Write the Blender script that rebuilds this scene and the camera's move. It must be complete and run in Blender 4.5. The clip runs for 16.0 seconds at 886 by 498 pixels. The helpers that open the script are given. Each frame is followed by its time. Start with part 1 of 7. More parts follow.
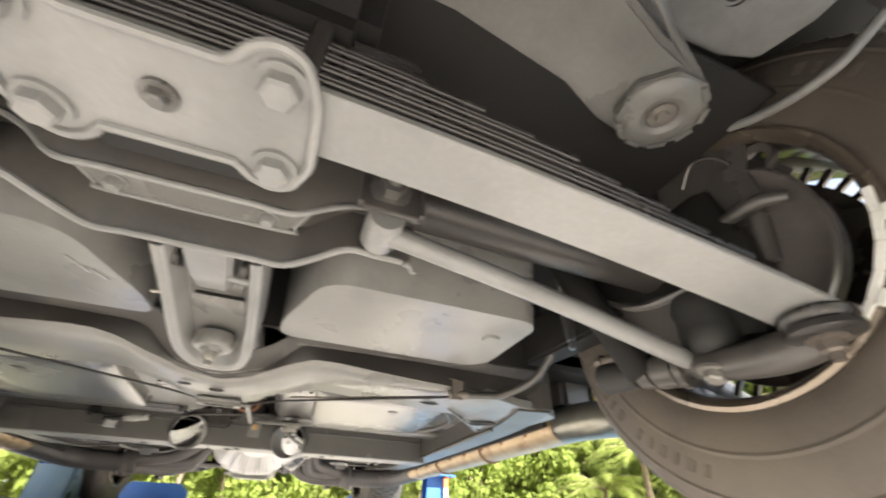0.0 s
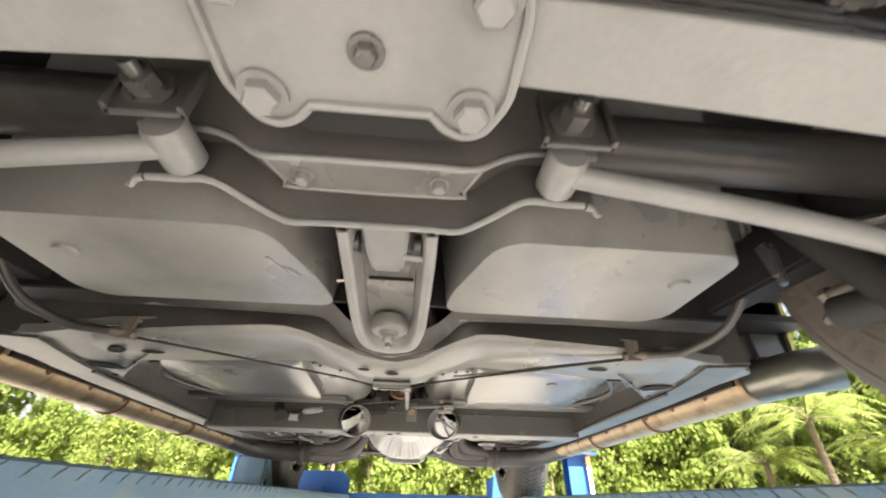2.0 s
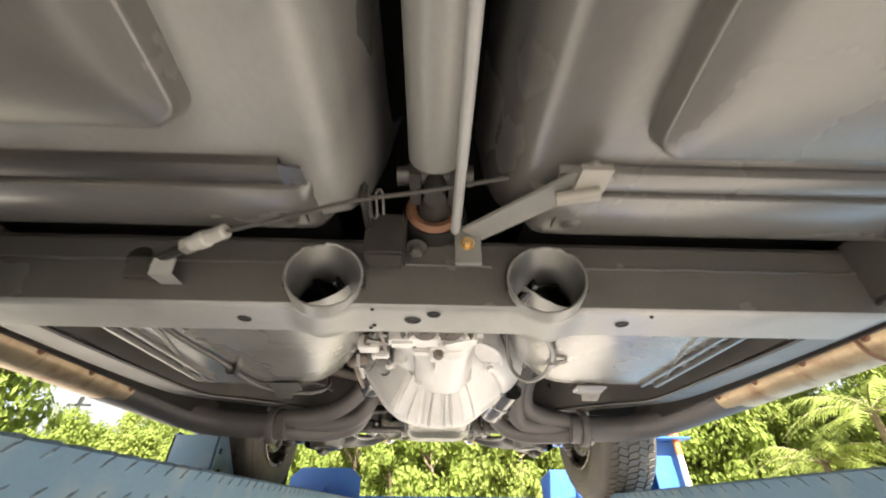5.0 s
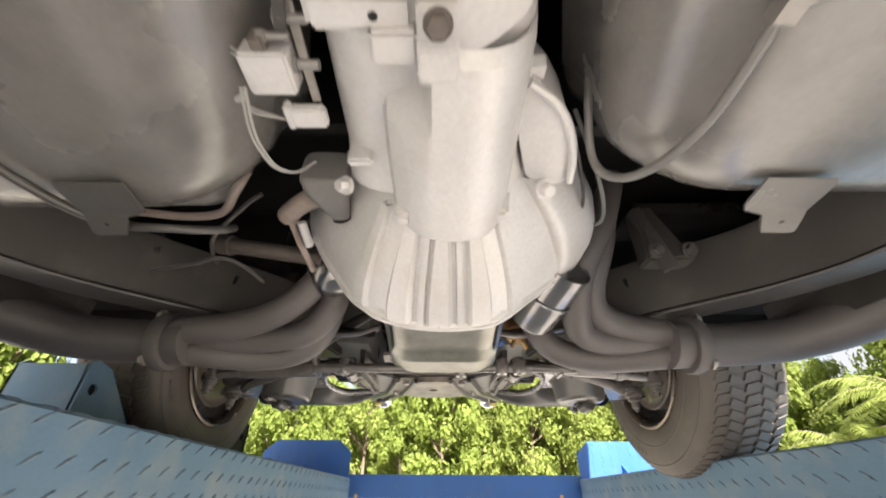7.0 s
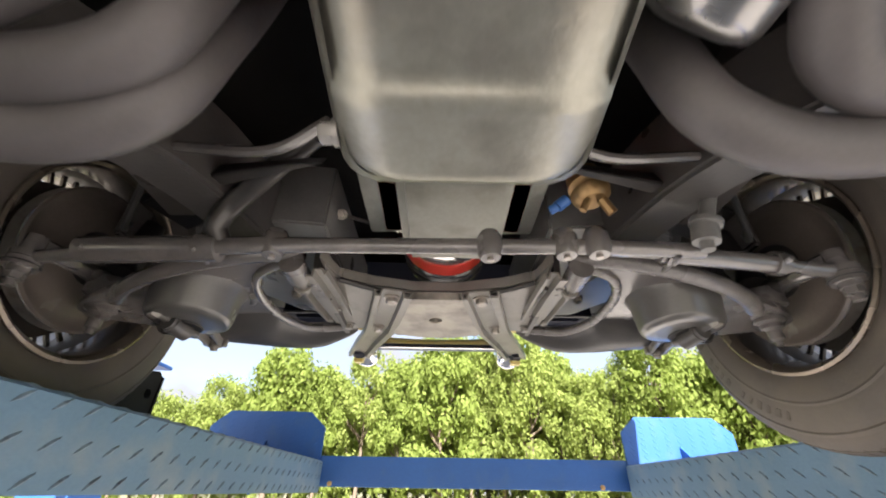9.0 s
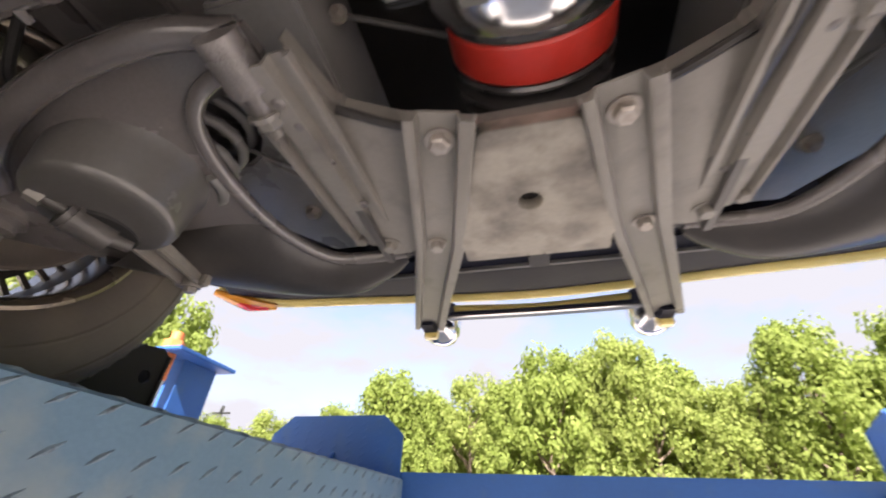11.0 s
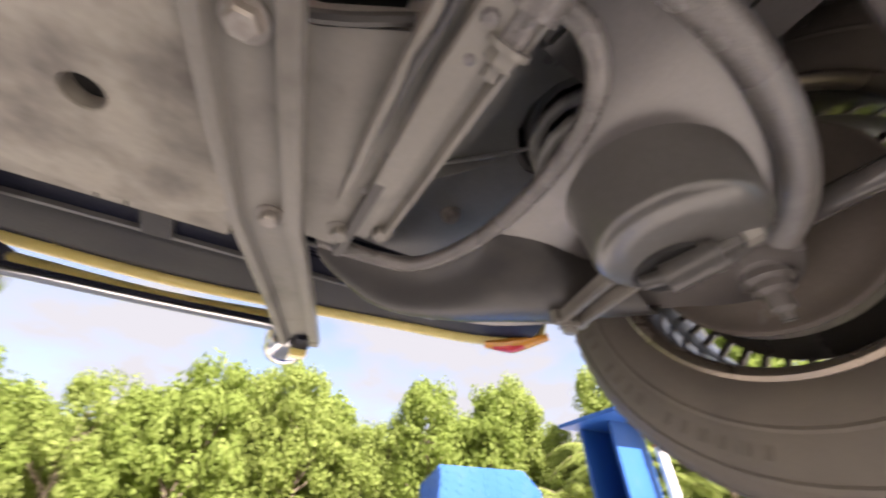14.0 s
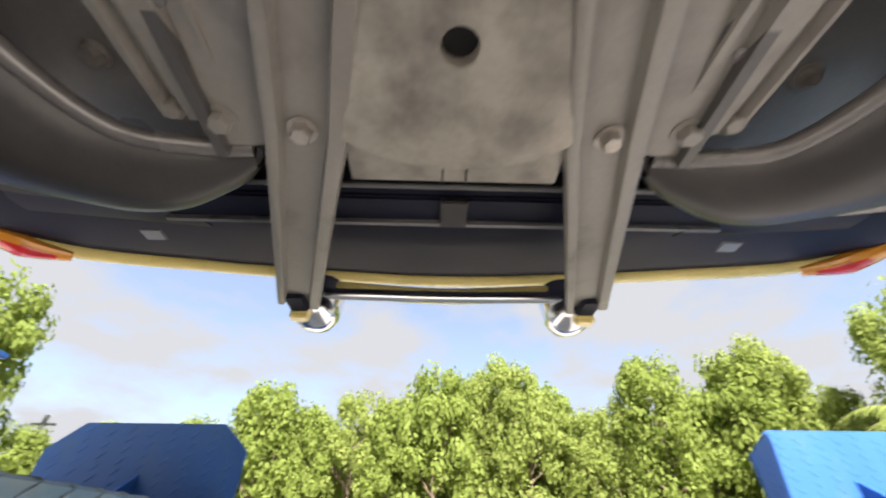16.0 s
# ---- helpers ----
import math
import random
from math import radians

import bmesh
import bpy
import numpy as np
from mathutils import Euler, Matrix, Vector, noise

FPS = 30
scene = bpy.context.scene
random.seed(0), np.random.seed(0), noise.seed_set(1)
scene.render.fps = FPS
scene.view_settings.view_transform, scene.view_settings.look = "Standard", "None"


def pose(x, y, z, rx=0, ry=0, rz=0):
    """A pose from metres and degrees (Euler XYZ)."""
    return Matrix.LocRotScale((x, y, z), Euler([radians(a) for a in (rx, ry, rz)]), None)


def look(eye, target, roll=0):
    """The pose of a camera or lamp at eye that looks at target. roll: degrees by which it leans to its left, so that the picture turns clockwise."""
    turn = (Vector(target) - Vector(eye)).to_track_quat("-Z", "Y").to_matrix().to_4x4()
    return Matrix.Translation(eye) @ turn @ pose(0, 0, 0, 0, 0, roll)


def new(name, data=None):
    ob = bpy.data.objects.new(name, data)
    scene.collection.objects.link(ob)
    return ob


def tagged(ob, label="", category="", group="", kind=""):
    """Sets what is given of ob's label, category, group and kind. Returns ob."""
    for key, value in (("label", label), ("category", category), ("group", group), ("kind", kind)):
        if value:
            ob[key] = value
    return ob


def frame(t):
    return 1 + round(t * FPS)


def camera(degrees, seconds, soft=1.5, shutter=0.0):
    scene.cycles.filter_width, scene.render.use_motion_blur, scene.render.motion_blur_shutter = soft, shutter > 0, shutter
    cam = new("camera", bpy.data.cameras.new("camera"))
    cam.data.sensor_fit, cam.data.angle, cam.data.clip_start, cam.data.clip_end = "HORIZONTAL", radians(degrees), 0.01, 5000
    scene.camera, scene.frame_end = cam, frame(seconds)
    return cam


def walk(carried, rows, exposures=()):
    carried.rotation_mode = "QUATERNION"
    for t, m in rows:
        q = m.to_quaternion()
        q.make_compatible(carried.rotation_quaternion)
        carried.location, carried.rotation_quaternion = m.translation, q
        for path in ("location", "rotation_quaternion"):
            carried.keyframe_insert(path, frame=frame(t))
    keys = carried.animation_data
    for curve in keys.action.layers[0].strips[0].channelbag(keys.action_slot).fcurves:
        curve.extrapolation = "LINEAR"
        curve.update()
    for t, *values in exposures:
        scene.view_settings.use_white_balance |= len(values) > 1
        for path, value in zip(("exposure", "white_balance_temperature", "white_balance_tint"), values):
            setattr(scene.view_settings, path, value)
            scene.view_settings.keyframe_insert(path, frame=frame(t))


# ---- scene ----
cam = camera(98.0, 16.0, soft=1.9, shutter=0.35)

H = 1.7
PATH = [
    (0, (0.132, -0.448, 1.707), (0.682, 1.083, 2.871), 2.2),
    (0.5, (0.202, -0.453, 1.702), (0.97, 0.983, 2.862), 2.3),
    (1, (0.171, -0.436, 1.704), (0.834, 1.062, 2.852), 2.3),
    (1.5, (0.084, -0.415, 1.7), (0.443, 1.198, 2.828), 1.7),
    (2, (0.044, -0.38, 1.69), (0.158, 1.286, 2.789), 1.3),
    (2.5, (0.023, -0.238, 1.658), (0.046, 1.428, 2.765), 1.3),
    (3, (0.004, -0.076, 1.664), (0.009, 1.594, 2.764), 1.2),
    (3.2, (-0.002, -0.006, 1.661), (0.004, 1.656, 2.773), 1.1),
    (5.3, (0.007, 0.672, 1.661), (0.057, 2.322, 2.791), 0.2),
    (5.5, (0.008, 0.739, 1.661), (0.059, 2.394, 2.784), 0.0),
    (6, (0.01, 0.89, 1.648), (0.051, 2.559, 2.749), -0.0),
    (6.5, (0.006, 1.061, 1.624), (0.043, 2.723, 2.734), -0.3),
    (7, (0.022, 1.229, 1.638), (0.029, 2.905, 2.73), 0.3),
    (7.5, (0.033, 1.373, 1.629), (0.037, 3.054, 2.713), 0.5),
    (8, (0.038, 1.534, 1.635), (0.031, 3.222, 2.707), 0.8),
    (8.5, (0.017, 1.684, 1.634), (0.014, 3.372, 2.706), 0.9),
    (8.7, (0.007, 1.731, 1.635), (0.016, 3.427, 2.695), 0.9),
    (10.8, (0.016, 2.218, 1.632), (-0.302, 3.82, 2.787), 2.0),
    (11, (-0.013, 2.251, 1.639), (-0.437, 3.835, 2.784), 2.6),
    (11.5, (-0.139, 2.312, 1.656), (-0.823, 3.773, 2.839), 3.1),
    (12, (-0.193, 2.294, 1.681), (-1.144, 3.591, 2.87), 4.3),
    (12.5, (-0.187, 2.297, 1.681), (-1.087, 3.612, 2.889), 4.5),
    (13, (-0.137, 2.326, 1.676), (-0.59, 3.831, 2.912), 2.9),
    (13.5, (-0.009, 2.376, 1.675), (0.209, 3.923, 2.924), 0.8),
    (14, (0.14, 2.355, 1.688), (0.963, 3.687, 2.932), -1.8),
    (14.5, (0.21, 2.312, 1.679), (1.28, 3.456, 2.924), -2.4),
    (15, (0.176, 2.329, 1.685), (1.079, 3.622, 2.915), -2.2),
    (15.5, (0.069, 2.381, 1.681), (0.481, 3.9, 2.916), -0.7),
    (16, (-0.018, 2.479, 1.671), (0.023, 4.06, 2.895), 0.3),
]
EXPOSURES = [(0, 2.82, 6500, 10), (1.5, 2.72, 6500, 10), (3.2, 2.75, 6550, 10), (5.5, 2.72, 6650, 10), (7, 2.5, 6500, 12), (8.7, 2.45, 6250, 13), (11, 2.4, 6400, 20), (12.5, 2.45, 6450, 18), (14.5, 2.28, 6500, 20), (15.6, 2.2, 6400, 14), (16, 2.18, 6400, 13)]
walk(cam, [(t, look(eye, target, roll)) for t, eye, target, roll in PATH], EXPOSURES)

# ---- sky, sun, ground light ----
world = bpy.data.worlds.new("sky")
scene.world = world
world.use_nodes = True
wn = world.node_tree
SUN_TO = Vector((0.15, -1.08, 1.0)).normalized()


def build_sky():
    nodes, links = wn.nodes, wn.links
    sky = nodes.new("ShaderNodeTexSky")
    sky.sky_type = "NISHITA"
    sky.sun_disc = False
    sky.sun_elevation = math.asin(SUN_TO.z)
    sky.sun_rotation = math.atan2(SUN_TO.x, SUN_TO.y)
    sky.dust_density = 2.0
    co = nodes.new("ShaderNodeTexCoord")
    mp = nodes.new("ShaderNodeMapping")
    mp.inputs["Scale"].default_value = (1, 1, 2.2)
    no = nodes.new("ShaderNodeTexNoise")
    no.inputs["Scale"].default_value = 3.2
    no.inputs["Detail"].default_value = 7
    no.inputs["Roughness"].default_value = 0.55
    ramp = nodes.new("ShaderNodeValToRGB")
    ramp.color_ramp.elements[0].position = 0.40
    ramp.color_ramp.elements[0].color = (0.34, 0.34, 0.34, 1)
    ramp.color_ramp.elements[1].position = 0.57
    mix = nodes.new("ShaderNodeMixRGB")
    mix.inputs[2].default_value = (2.2, 2.25, 2.3, 1)
    links.new(co.outputs["Generated"], mp.inputs[0])
    links.new(mp.outputs[0], no.inputs["Vector"])
    links.new(no.outputs["Fac"], ramp.inputs[0])
    links.new(ramp.outputs[0], mix.inputs[0])
    links.new(sky.outputs[0], mix.inputs[1])
    links.new(mix.outputs[0], nodes["Background"].inputs[0])
    nodes["Background"].inputs[1].default_value = SKY_STRENGTH


SKY_STRENGTH = 0.075
build_sky()
sun = new("sun", bpy.data.lights.new("sun", "SUN"))
sun.data.energy = 5.0
sun.data.angle = radians(0.6)
sun.data.color = (1.0, 0.95, 0.87)
sun.matrix_basis = look(SUN_TO * 30, (0, 0, 0))


# ---- materials ----
def paint(name, colour, rough=0.55, metal=0.0, vary=0.25, grain=0.12, scale=6.0, fine=160.0, bump=0.15, second=None, spread=(0.45, 0.7), coat=0.0, film=0.03):
    """A surface with blotches, fine grain and relief; second: a stain colour that breaks through in patches."""
    m = bpy.data.materials.new(name)
    m.use_nodes = True
    n, l = m.node_tree.nodes, m.node_tree.links
    b = n["Principled BSDF"]
    co = n.new("ShaderNodeTexCoord")
    big = n.new("ShaderNodeTexNoise")
    big.inputs["Scale"].default_value = scale
    big.inputs["Detail"].default_value = 6
    small = n.new("ShaderNodeTexNoise")
    small.inputs["Scale"].default_value = fine
    small.inputs["Detail"].default_value = 4
    for t in (big, small):
        l.new(co.outputs["Object"], t.inputs["Vector"])
    add = n.new("ShaderNodeMath")
    add.operation = "MULTIPLY_ADD"
    add.inputs[1].default_value = 2 * vary
    add.inputs[2].default_value = 1 - vary
    l.new(big.outputs["Fac"], add.inputs[0])
    add2 = n.new("ShaderNodeMath")
    add2.operation = "MULTIPLY_ADD"
    add2.inputs[1].default_value = 2 * grain
    add2.inputs[2].default_value = 1 - grain
    l.new(small.outputs["Fac"], add2.inputs[0])
    mul = n.new("ShaderNodeMath")
    mul.operation = "MULTIPLY"
    l.new(add.outputs[0], mul.inputs[0])
    l.new(add2.outputs[0], mul.inputs[1])
    tint = n.new("ShaderNodeMixRGB")
    tint.blend_type = "MULTIPLY"
    tint.inputs[0].default_value = 1
    tint.inputs[1].default_value = (*colour, 1)
    l.new(mul.outputs[0], tint.inputs[2])
    out = tint.outputs[0]
    if second:
        st = n.new("ShaderNodeTexNoise")
        st.inputs["Scale"].default_value = scale * 2.3
        st.inputs["Detail"].default_value = 8
        l.new(co.outputs["Object"], st.inputs["Vector"])
        r = n.new("ShaderNodeValToRGB")
        r.color_ramp.elements[0].position, r.color_ramp.elements[1].position = spread
        l.new(st.outputs["Fac"], r.inputs[0])
        mx = n.new("ShaderNodeMixRGB")
        mx.inputs[2].default_value = (*second, 1)
        l.new(r.outputs[0], mx.inputs[0])
        l.new(out, mx.inputs[1])
        out = mx.outputs[0]
    l.new(out, b.inputs["Base Color"])
    rr = n.new("ShaderNodeMath")
    rr.operation = "MULTIPLY_ADD"
    rr.inputs[1].default_value = 0.3
    rr.inputs[2].default_value = max(0.02, rough - 0.15)
    l.new(big.outputs["Fac"], rr.inputs[0])
    l.new(rr.outputs[0], b.inputs["Roughness"])
    b.inputs["Metallic"].default_value = metal
    b.inputs["Coat Weight"].default_value = coat
    b.inputs["Coat Roughness"].default_value = film
    if bump:
        bp = n.new("ShaderNodeBump")
        bp.inputs["Strength"].default_value = bump
        bp.inputs["Distance"].default_value = 0.002
        l.new(small.outputs["Fac"], bp.inputs["Height"])
        l.new(bp.outputs[0], b.inputs["Normal"])
    return m


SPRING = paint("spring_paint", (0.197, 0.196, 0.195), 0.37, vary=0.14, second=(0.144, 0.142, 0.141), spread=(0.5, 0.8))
LEAF = paint("leaf_steel", (0.048, 0.046, 0.046), 0.28, 0.4, vary=0.35, scale=14)
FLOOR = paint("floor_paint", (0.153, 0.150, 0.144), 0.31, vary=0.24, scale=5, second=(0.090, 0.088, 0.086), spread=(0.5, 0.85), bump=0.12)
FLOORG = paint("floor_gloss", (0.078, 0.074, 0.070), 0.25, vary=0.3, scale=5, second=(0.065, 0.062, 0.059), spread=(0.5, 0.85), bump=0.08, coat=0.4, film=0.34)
FOOT = paint("footwell_paint", (0.143, 0.136, 0.128), 0.25, vary=0.3, scale=5, second=(0.07, 0.067, 0.063), spread=(0.5, 0.85), bump=0.08, coat=0.65, film=0.26)
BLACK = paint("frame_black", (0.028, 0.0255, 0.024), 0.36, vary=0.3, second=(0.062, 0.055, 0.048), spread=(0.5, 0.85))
ARM = paint("arm_black", (0.100, 0.091, 0.087), 0.25, vary=0.3, second=(0.17, 0.153, 0.143), spread=(0.55, 0.85), bump=0.15, fine=260, coat=1.0, film=0.16)
GREASE = paint("greasy_black", (0.105, 0.095, 0.09), 0.28, vary=0.3, scale=12, second=(0.18, 0.162, 0.152), spread=(0.5, 0.8), grain=0.3, bump=0.7, fine=480, coat=0.6, film=0.2)
# Black castings and steel; also paints shade in gaps, holes and closed cavities.
DARK = paint("dark_casting_and_shade", (0.015, 0.0145, 0.0145), 0.62, vary=0.4)
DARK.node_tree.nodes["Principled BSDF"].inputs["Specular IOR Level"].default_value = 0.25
CAST = paint("silver_casting", (0.55, 0.54, 0.535), 0.40, 0.15, vary=0.14, bump=0.3, second=(0.48, 0.46, 0.435), spread=(0.52, 0.85))
PAN = paint("pan_metal", (0.27, 0.265, 0.23), 0.33, 0.75, vary=0.35, scale=6, second=(0.17, 0.158, 0.135), spread=(0.5, 0.75))
TIN = paint("dull_tin", (0.27, 0.265, 0.265), 0.26, 0.9, vary=0.3, scale=8, bump=0.06)
HEADER = paint("header_coating", (0.078, 0.070, 0.070), 0.5, vary=0.25)
RUBBER = paint("tyre_rubber", (0.092, 0.079, 0.068), 0.6, vary=0.3, scale=3, second=(0.145, 0.122, 0.098), spread=(0.5, 0.8))
BUSH = paint("black_rubber", (0.02, 0.02, 0.02), 0.7)
CHROME = paint("chrome", (0.82, 0.82, 0.84), 0.18, 1.0, vary=0.05, grain=0.02, bump=0.0)
STEEL = paint("bolt_steel", (0.36, 0.33, 0.30), 0.38, 0.7, vary=0.3, scale=20, second=(0.20, 0.165, 0.13), spread=(0.5, 0.8))
AGED = paint("aged_brass", (0.30, 0.19, 0.085), 0.4, 0.7, vary=0.35, scale=25)
BRASS = paint("brass_bolt", (0.62, 0.42, 0.20), 0.35, 0.8)
RUST = paint("rusty_steel", (0.17, 0.082, 0.048), 0.65, 0.1, vary=0.4)
SHIELD = paint("heat_shield", (0.46, 0.35, 0.22), 0.42, 0.55, vary=0.4, scale=9, second=(0.26, 0.13, 0.07), spread=(0.5, 0.75))
RED = paint("red_engine_paint", (0.42, 0.028, 0.018), 0.32, vary=0.3, second=(0.16, 0.014, 0.012), spread=(0.55, 0.8))
# Engine red darkened as shade for the right flange; also the pan band.
SHIELD_R = paint("dull_red", (0.030, 0.014, 0.013), 0.45, vary=0.4, scale=20)
RIM = paint("rim_paint", (0.17, 0.155, 0.14), 0.25, 0.7, vary=0.3)
RIM_EDGE = paint("rim_lip", (0.22, 0.185, 0.15), 0.27, 0.65, vary=0.3)
SATIN = paint("satin_black", (0.060, 0.056, 0.053), 0.34, vary=0.3, second=(0.10, 0.092, 0.085), spread=(0.55, 0.85))
WORNB = paint("worn_bolt", (0.25, 0.238, 0.226), 0.42, 0.55, vary=0.35, scale=30)
LIFT = paint("lift_blue", (0.11, 0.19, 0.28), 0.42, vary=0.22, scale=5, second=(0.20, 0.245, 0.275), spread=(0.5, 0.75), bump=0.2)
BRIGHT = paint("lift_bright_blue", (0.026, 0.105, 0.34), 0.45, vary=0.2, second=(0.05, 0.12, 0.28), spread=(0.55, 0.8))
WORN = paint("worn_lug", (0.15, 0.21, 0.27), 0.5, vary=0.4, scale=40, second=(0.05, 0.06, 0.08), spread=(0.5, 0.7))
YELLOW = paint("yellow_body", (0.76, 0.62, 0.22), 0.3, vary=0.05, grain=0.02, bump=0, coat=0.6)
NAVY = paint("black_liner", (0.011, 0.012, 0.022), 0.5, vary=0.3)
NAVY.node_tree.nodes["Principled BSDF"].inputs["Specular IOR Level"].default_value = 0.15
GLOSS = paint("gloss_black", (0.035, 0.033, 0.033), 0.2, vary=0.2, bump=0.05, coat=0.5)
SHEEN = paint("oiled_steel", (0.15, 0.145, 0.14), 0.3, 0.6, vary=0.3, scale=10, bump=0.08)
HOOP = paint("polished_hoop", (0.135, 0.128, 0.122), 0.22, 0.85, vary=0.35, scale=9, bump=0.05, second=(0.07, 0.062, 0.056), spread=(0.5, 0.8))
CUPS = paint("greasy_washer", (0.19, 0.165, 0.148), 0.34, 0.6, vary=0.4, scale=30, second=(0.12, 0.075, 0.058), spread=(0.5, 0.75))
PAD = paint("mount_rubber", (0.44, 0.43, 0.31), 0.55, vary=0.25, second=(0.30, 0.28, 0.20), spread=(0.5, 0.8))
PALE = paint("pale_plastic", (0.30, 0.295, 0.28), 0.35, vary=0.2, second=(0.20, 0.185, 0.17), spread=(0.5, 0.8))
FORK = paint("greasy_fork", (0.34, 0.28, 0.25), 0.45, vary=0.3, second=(0.18, 0.14, 0.12))
STAINED = paint("stained_plate", (0.30, 0.275, 0.235), 0.33, 0.4, vary=0.35, scale=9, second=(0.14, 0.125, 0.11), spread=(0.42, 0.7))
ARMG = paint("bracket_grey", (0.172, 0.160, 0.143), 0.33, vary=0.2, second=(0.08, 0.07, 0.062), spread=(0.55, 0.8))
SHIELD_B = paint("brown_gloss", (0.11, 0.094, 0.082), 0.22, vary=0.4, scale=8, bump=0.05)
OLD = paint("old_bolt", (0.14, 0.120, 0.106), 0.5, 0.4, vary=0.4, scale=30)
DUSTY = paint("wheelhouse_dust", (0.022, 0.020, 0.019), 0.7, vary=0.4, second=(0.04, 0.036, 0.032))
WHITE = paint("wheel_weight", (0.8, 0.8, 0.78), 0.5, vary=0.05)
LAMP = paint("red_lens", (0.6, 0.03, 0.03), 0.2, vary=0.05, bump=0, coat=0.5)
AMBER = paint("amber_lens", (0.7, 0.28, 0.03), 0.2, vary=0.05, bump=0, coat=0.5)
ORANGE = paint("orange_rod", (0.65, 0.19, 0.06), 0.5)
GROUND = paint("pale_ground", (0.46, 0.425, 0.385), 0.9, vary=0.25, scale=0.6, fine=30, second=(0.38, 0.34, 0.29))
GRASS = paint("dry_grass", (0.16, 0.145, 0.09), 0.9, vary=0.35, scale=0.5, fine=25, second=(0.11, 0.125, 0.055), bump=0.6)
BARK = paint("bark", (0.16, 0.12, 0.085), 0.9, vary=0.4, scale=3, fine=20)


def leaf_material(name, dark, light):
    m = bpy.data.materials.new(name)
    m.use_nodes = True
    n, l = m.node_tree.nodes, m.node_tree.links
    b = n["Principled BSDF"]
    geo = n.new("ShaderNodeNewGeometry")
    mx = n.new("ShaderNodeMixRGB")
    mx.inputs[1].default_value = (*dark, 1)
    mx.inputs[2].default_value = (*light, 1)
    l.new(geo.outputs["Random Per Island"], mx.inputs[0])
    l.new(mx.outputs[0], b.inputs["Base Color"])
    b.inputs["Roughness"].default_value = 0.7
    b.inputs["Specular IOR Level"].default_value = 0.2
    tr = n.new("ShaderNodeBsdfTranslucent")
    l.new(mx.outputs[0], tr.inputs[0])
    ms = n.new("ShaderNodeMixShader")
    ms.inputs[0].default_value = 0.62
    l.new(b.outputs[0], ms.inputs[1])
    l.new(tr.outputs[0], ms.inputs[2])
    l.new(ms.outputs[0], n["Material Output"].inputs[0])
    return m


LEAVES = leaf_material("broad_leaves", (0.195, 0.255, 0.052), (0.32, 0.385, 0.098))
LEAVES_B = leaf_material("light_leaves", (0.23, 0.29, 0.066), (0.365, 0.42, 0.122))


# ---- mesh helpers ----
def part(name, bm, material, parent=None, label="", bevel=0.0, sharp=38, m=None):
    """Links a bmesh as one mesh object, under a thing or a part where one is given."""
    bmesh.ops.remove_doubles(bm, verts=bm.verts, dist=1e-5)
    bmesh.ops.recalc_face_normals(bm, faces=bm.faces)
    if bevel:
        edges = [e for e in bm.edges if len(e.link_faces) == 2 and e.calc_face_angle(0) > radians(30)]
        bmesh.ops.bevel(bm, geom=edges, offset=bevel, segments=2, affect="EDGES", clamp_overlap=True)
    for e in bm.edges:
        e.smooth = len(e.link_faces) == 2 and e.calc_face_angle(0) < radians(sharp)
    for f in bm.faces:
        f.smooth = True
    me = bpy.data.meshes.new(name)
    bm.to_mesh(me)
    bm.free()
    me.materials.append(material)
    return place(name, me, parent, label, m)


def place(name, me, parent=None, label="", m=None):
    ob = new(name, me)
    if parent:
        ob.parent = parent
    if m is not None:
        ob.matrix_basis = m
    elif parent and parent.name == "car":
        ob.matrix_basis = STATION[0]
    if label:
        ob["label"] = label
    return ob


def hull(lo, hi, taper=(1, 1)):
    """A box from corner to corner; taper scales its lower face."""
    bm = bmesh.new()
    c, s = (Vector(lo) + Vector(hi)) / 2, Vector(hi) - Vector(lo)
    bmesh.ops.create_cube(bm, size=1, matrix=Matrix.Translation(c) @ Matrix.Diagonal((*s, 1)))
    for v in bm.verts:
        if v.co.z < c.z:
            v.co.x = c.x + (v.co.x - c.x) * taper[0]
            v.co.y = c.y + (v.co.y - c.y) * taper[1]
    return bm


def join(*bms):
    """Puts several bmeshes into the first."""
    out = bms[0]
    for b in bms[1:]:
        me = bpy.data.meshes.new("tmp")
        b.to_mesh(me)
        out.from_mesh(me)
        b.free()
        bpy.data.meshes.remove(me)
    return out


def bar(a, b, width, height, up=(0, 0, 1)):
    """A box beam from a to b."""
    a, b = Vector(a), Vector(b)
    d = (b - a).normalized()
    side = d.cross(Vector(up)).normalized()
    top = side.cross(d)
    bm = bmesh.new()
    bmesh.ops.create_cube(bm, size=1, matrix=Matrix.Translation((a + b) / 2) @ Matrix((side, d, top)).transposed().to_4x4() @ Matrix.Diagonal((width, (b - a).length, height, 1)))
    return bm


def smooth_line(pts, n=6):
    """Catmull-Rom points through pts."""
    p = [Vector(q) for q in pts]
    if len(p) < 3:
        return p
    p = [2 * p[0] - p[1], *p, 2 * p[-1] - p[-2]]
    out = []
    for i in range(1, len(p) - 2):
        for k in range(n):
            t = k / n
            a, b, c, d = p[i - 1], p[i], p[i + 1], p[i + 2]
            out.append(0.5 * (2 * b + (c - a) * t + (2 * a - 5 * b + 4 * c - d) * t * t + (3 * b - a - 3 * c + d) * t ** 3))
    return out + [p[-2]]


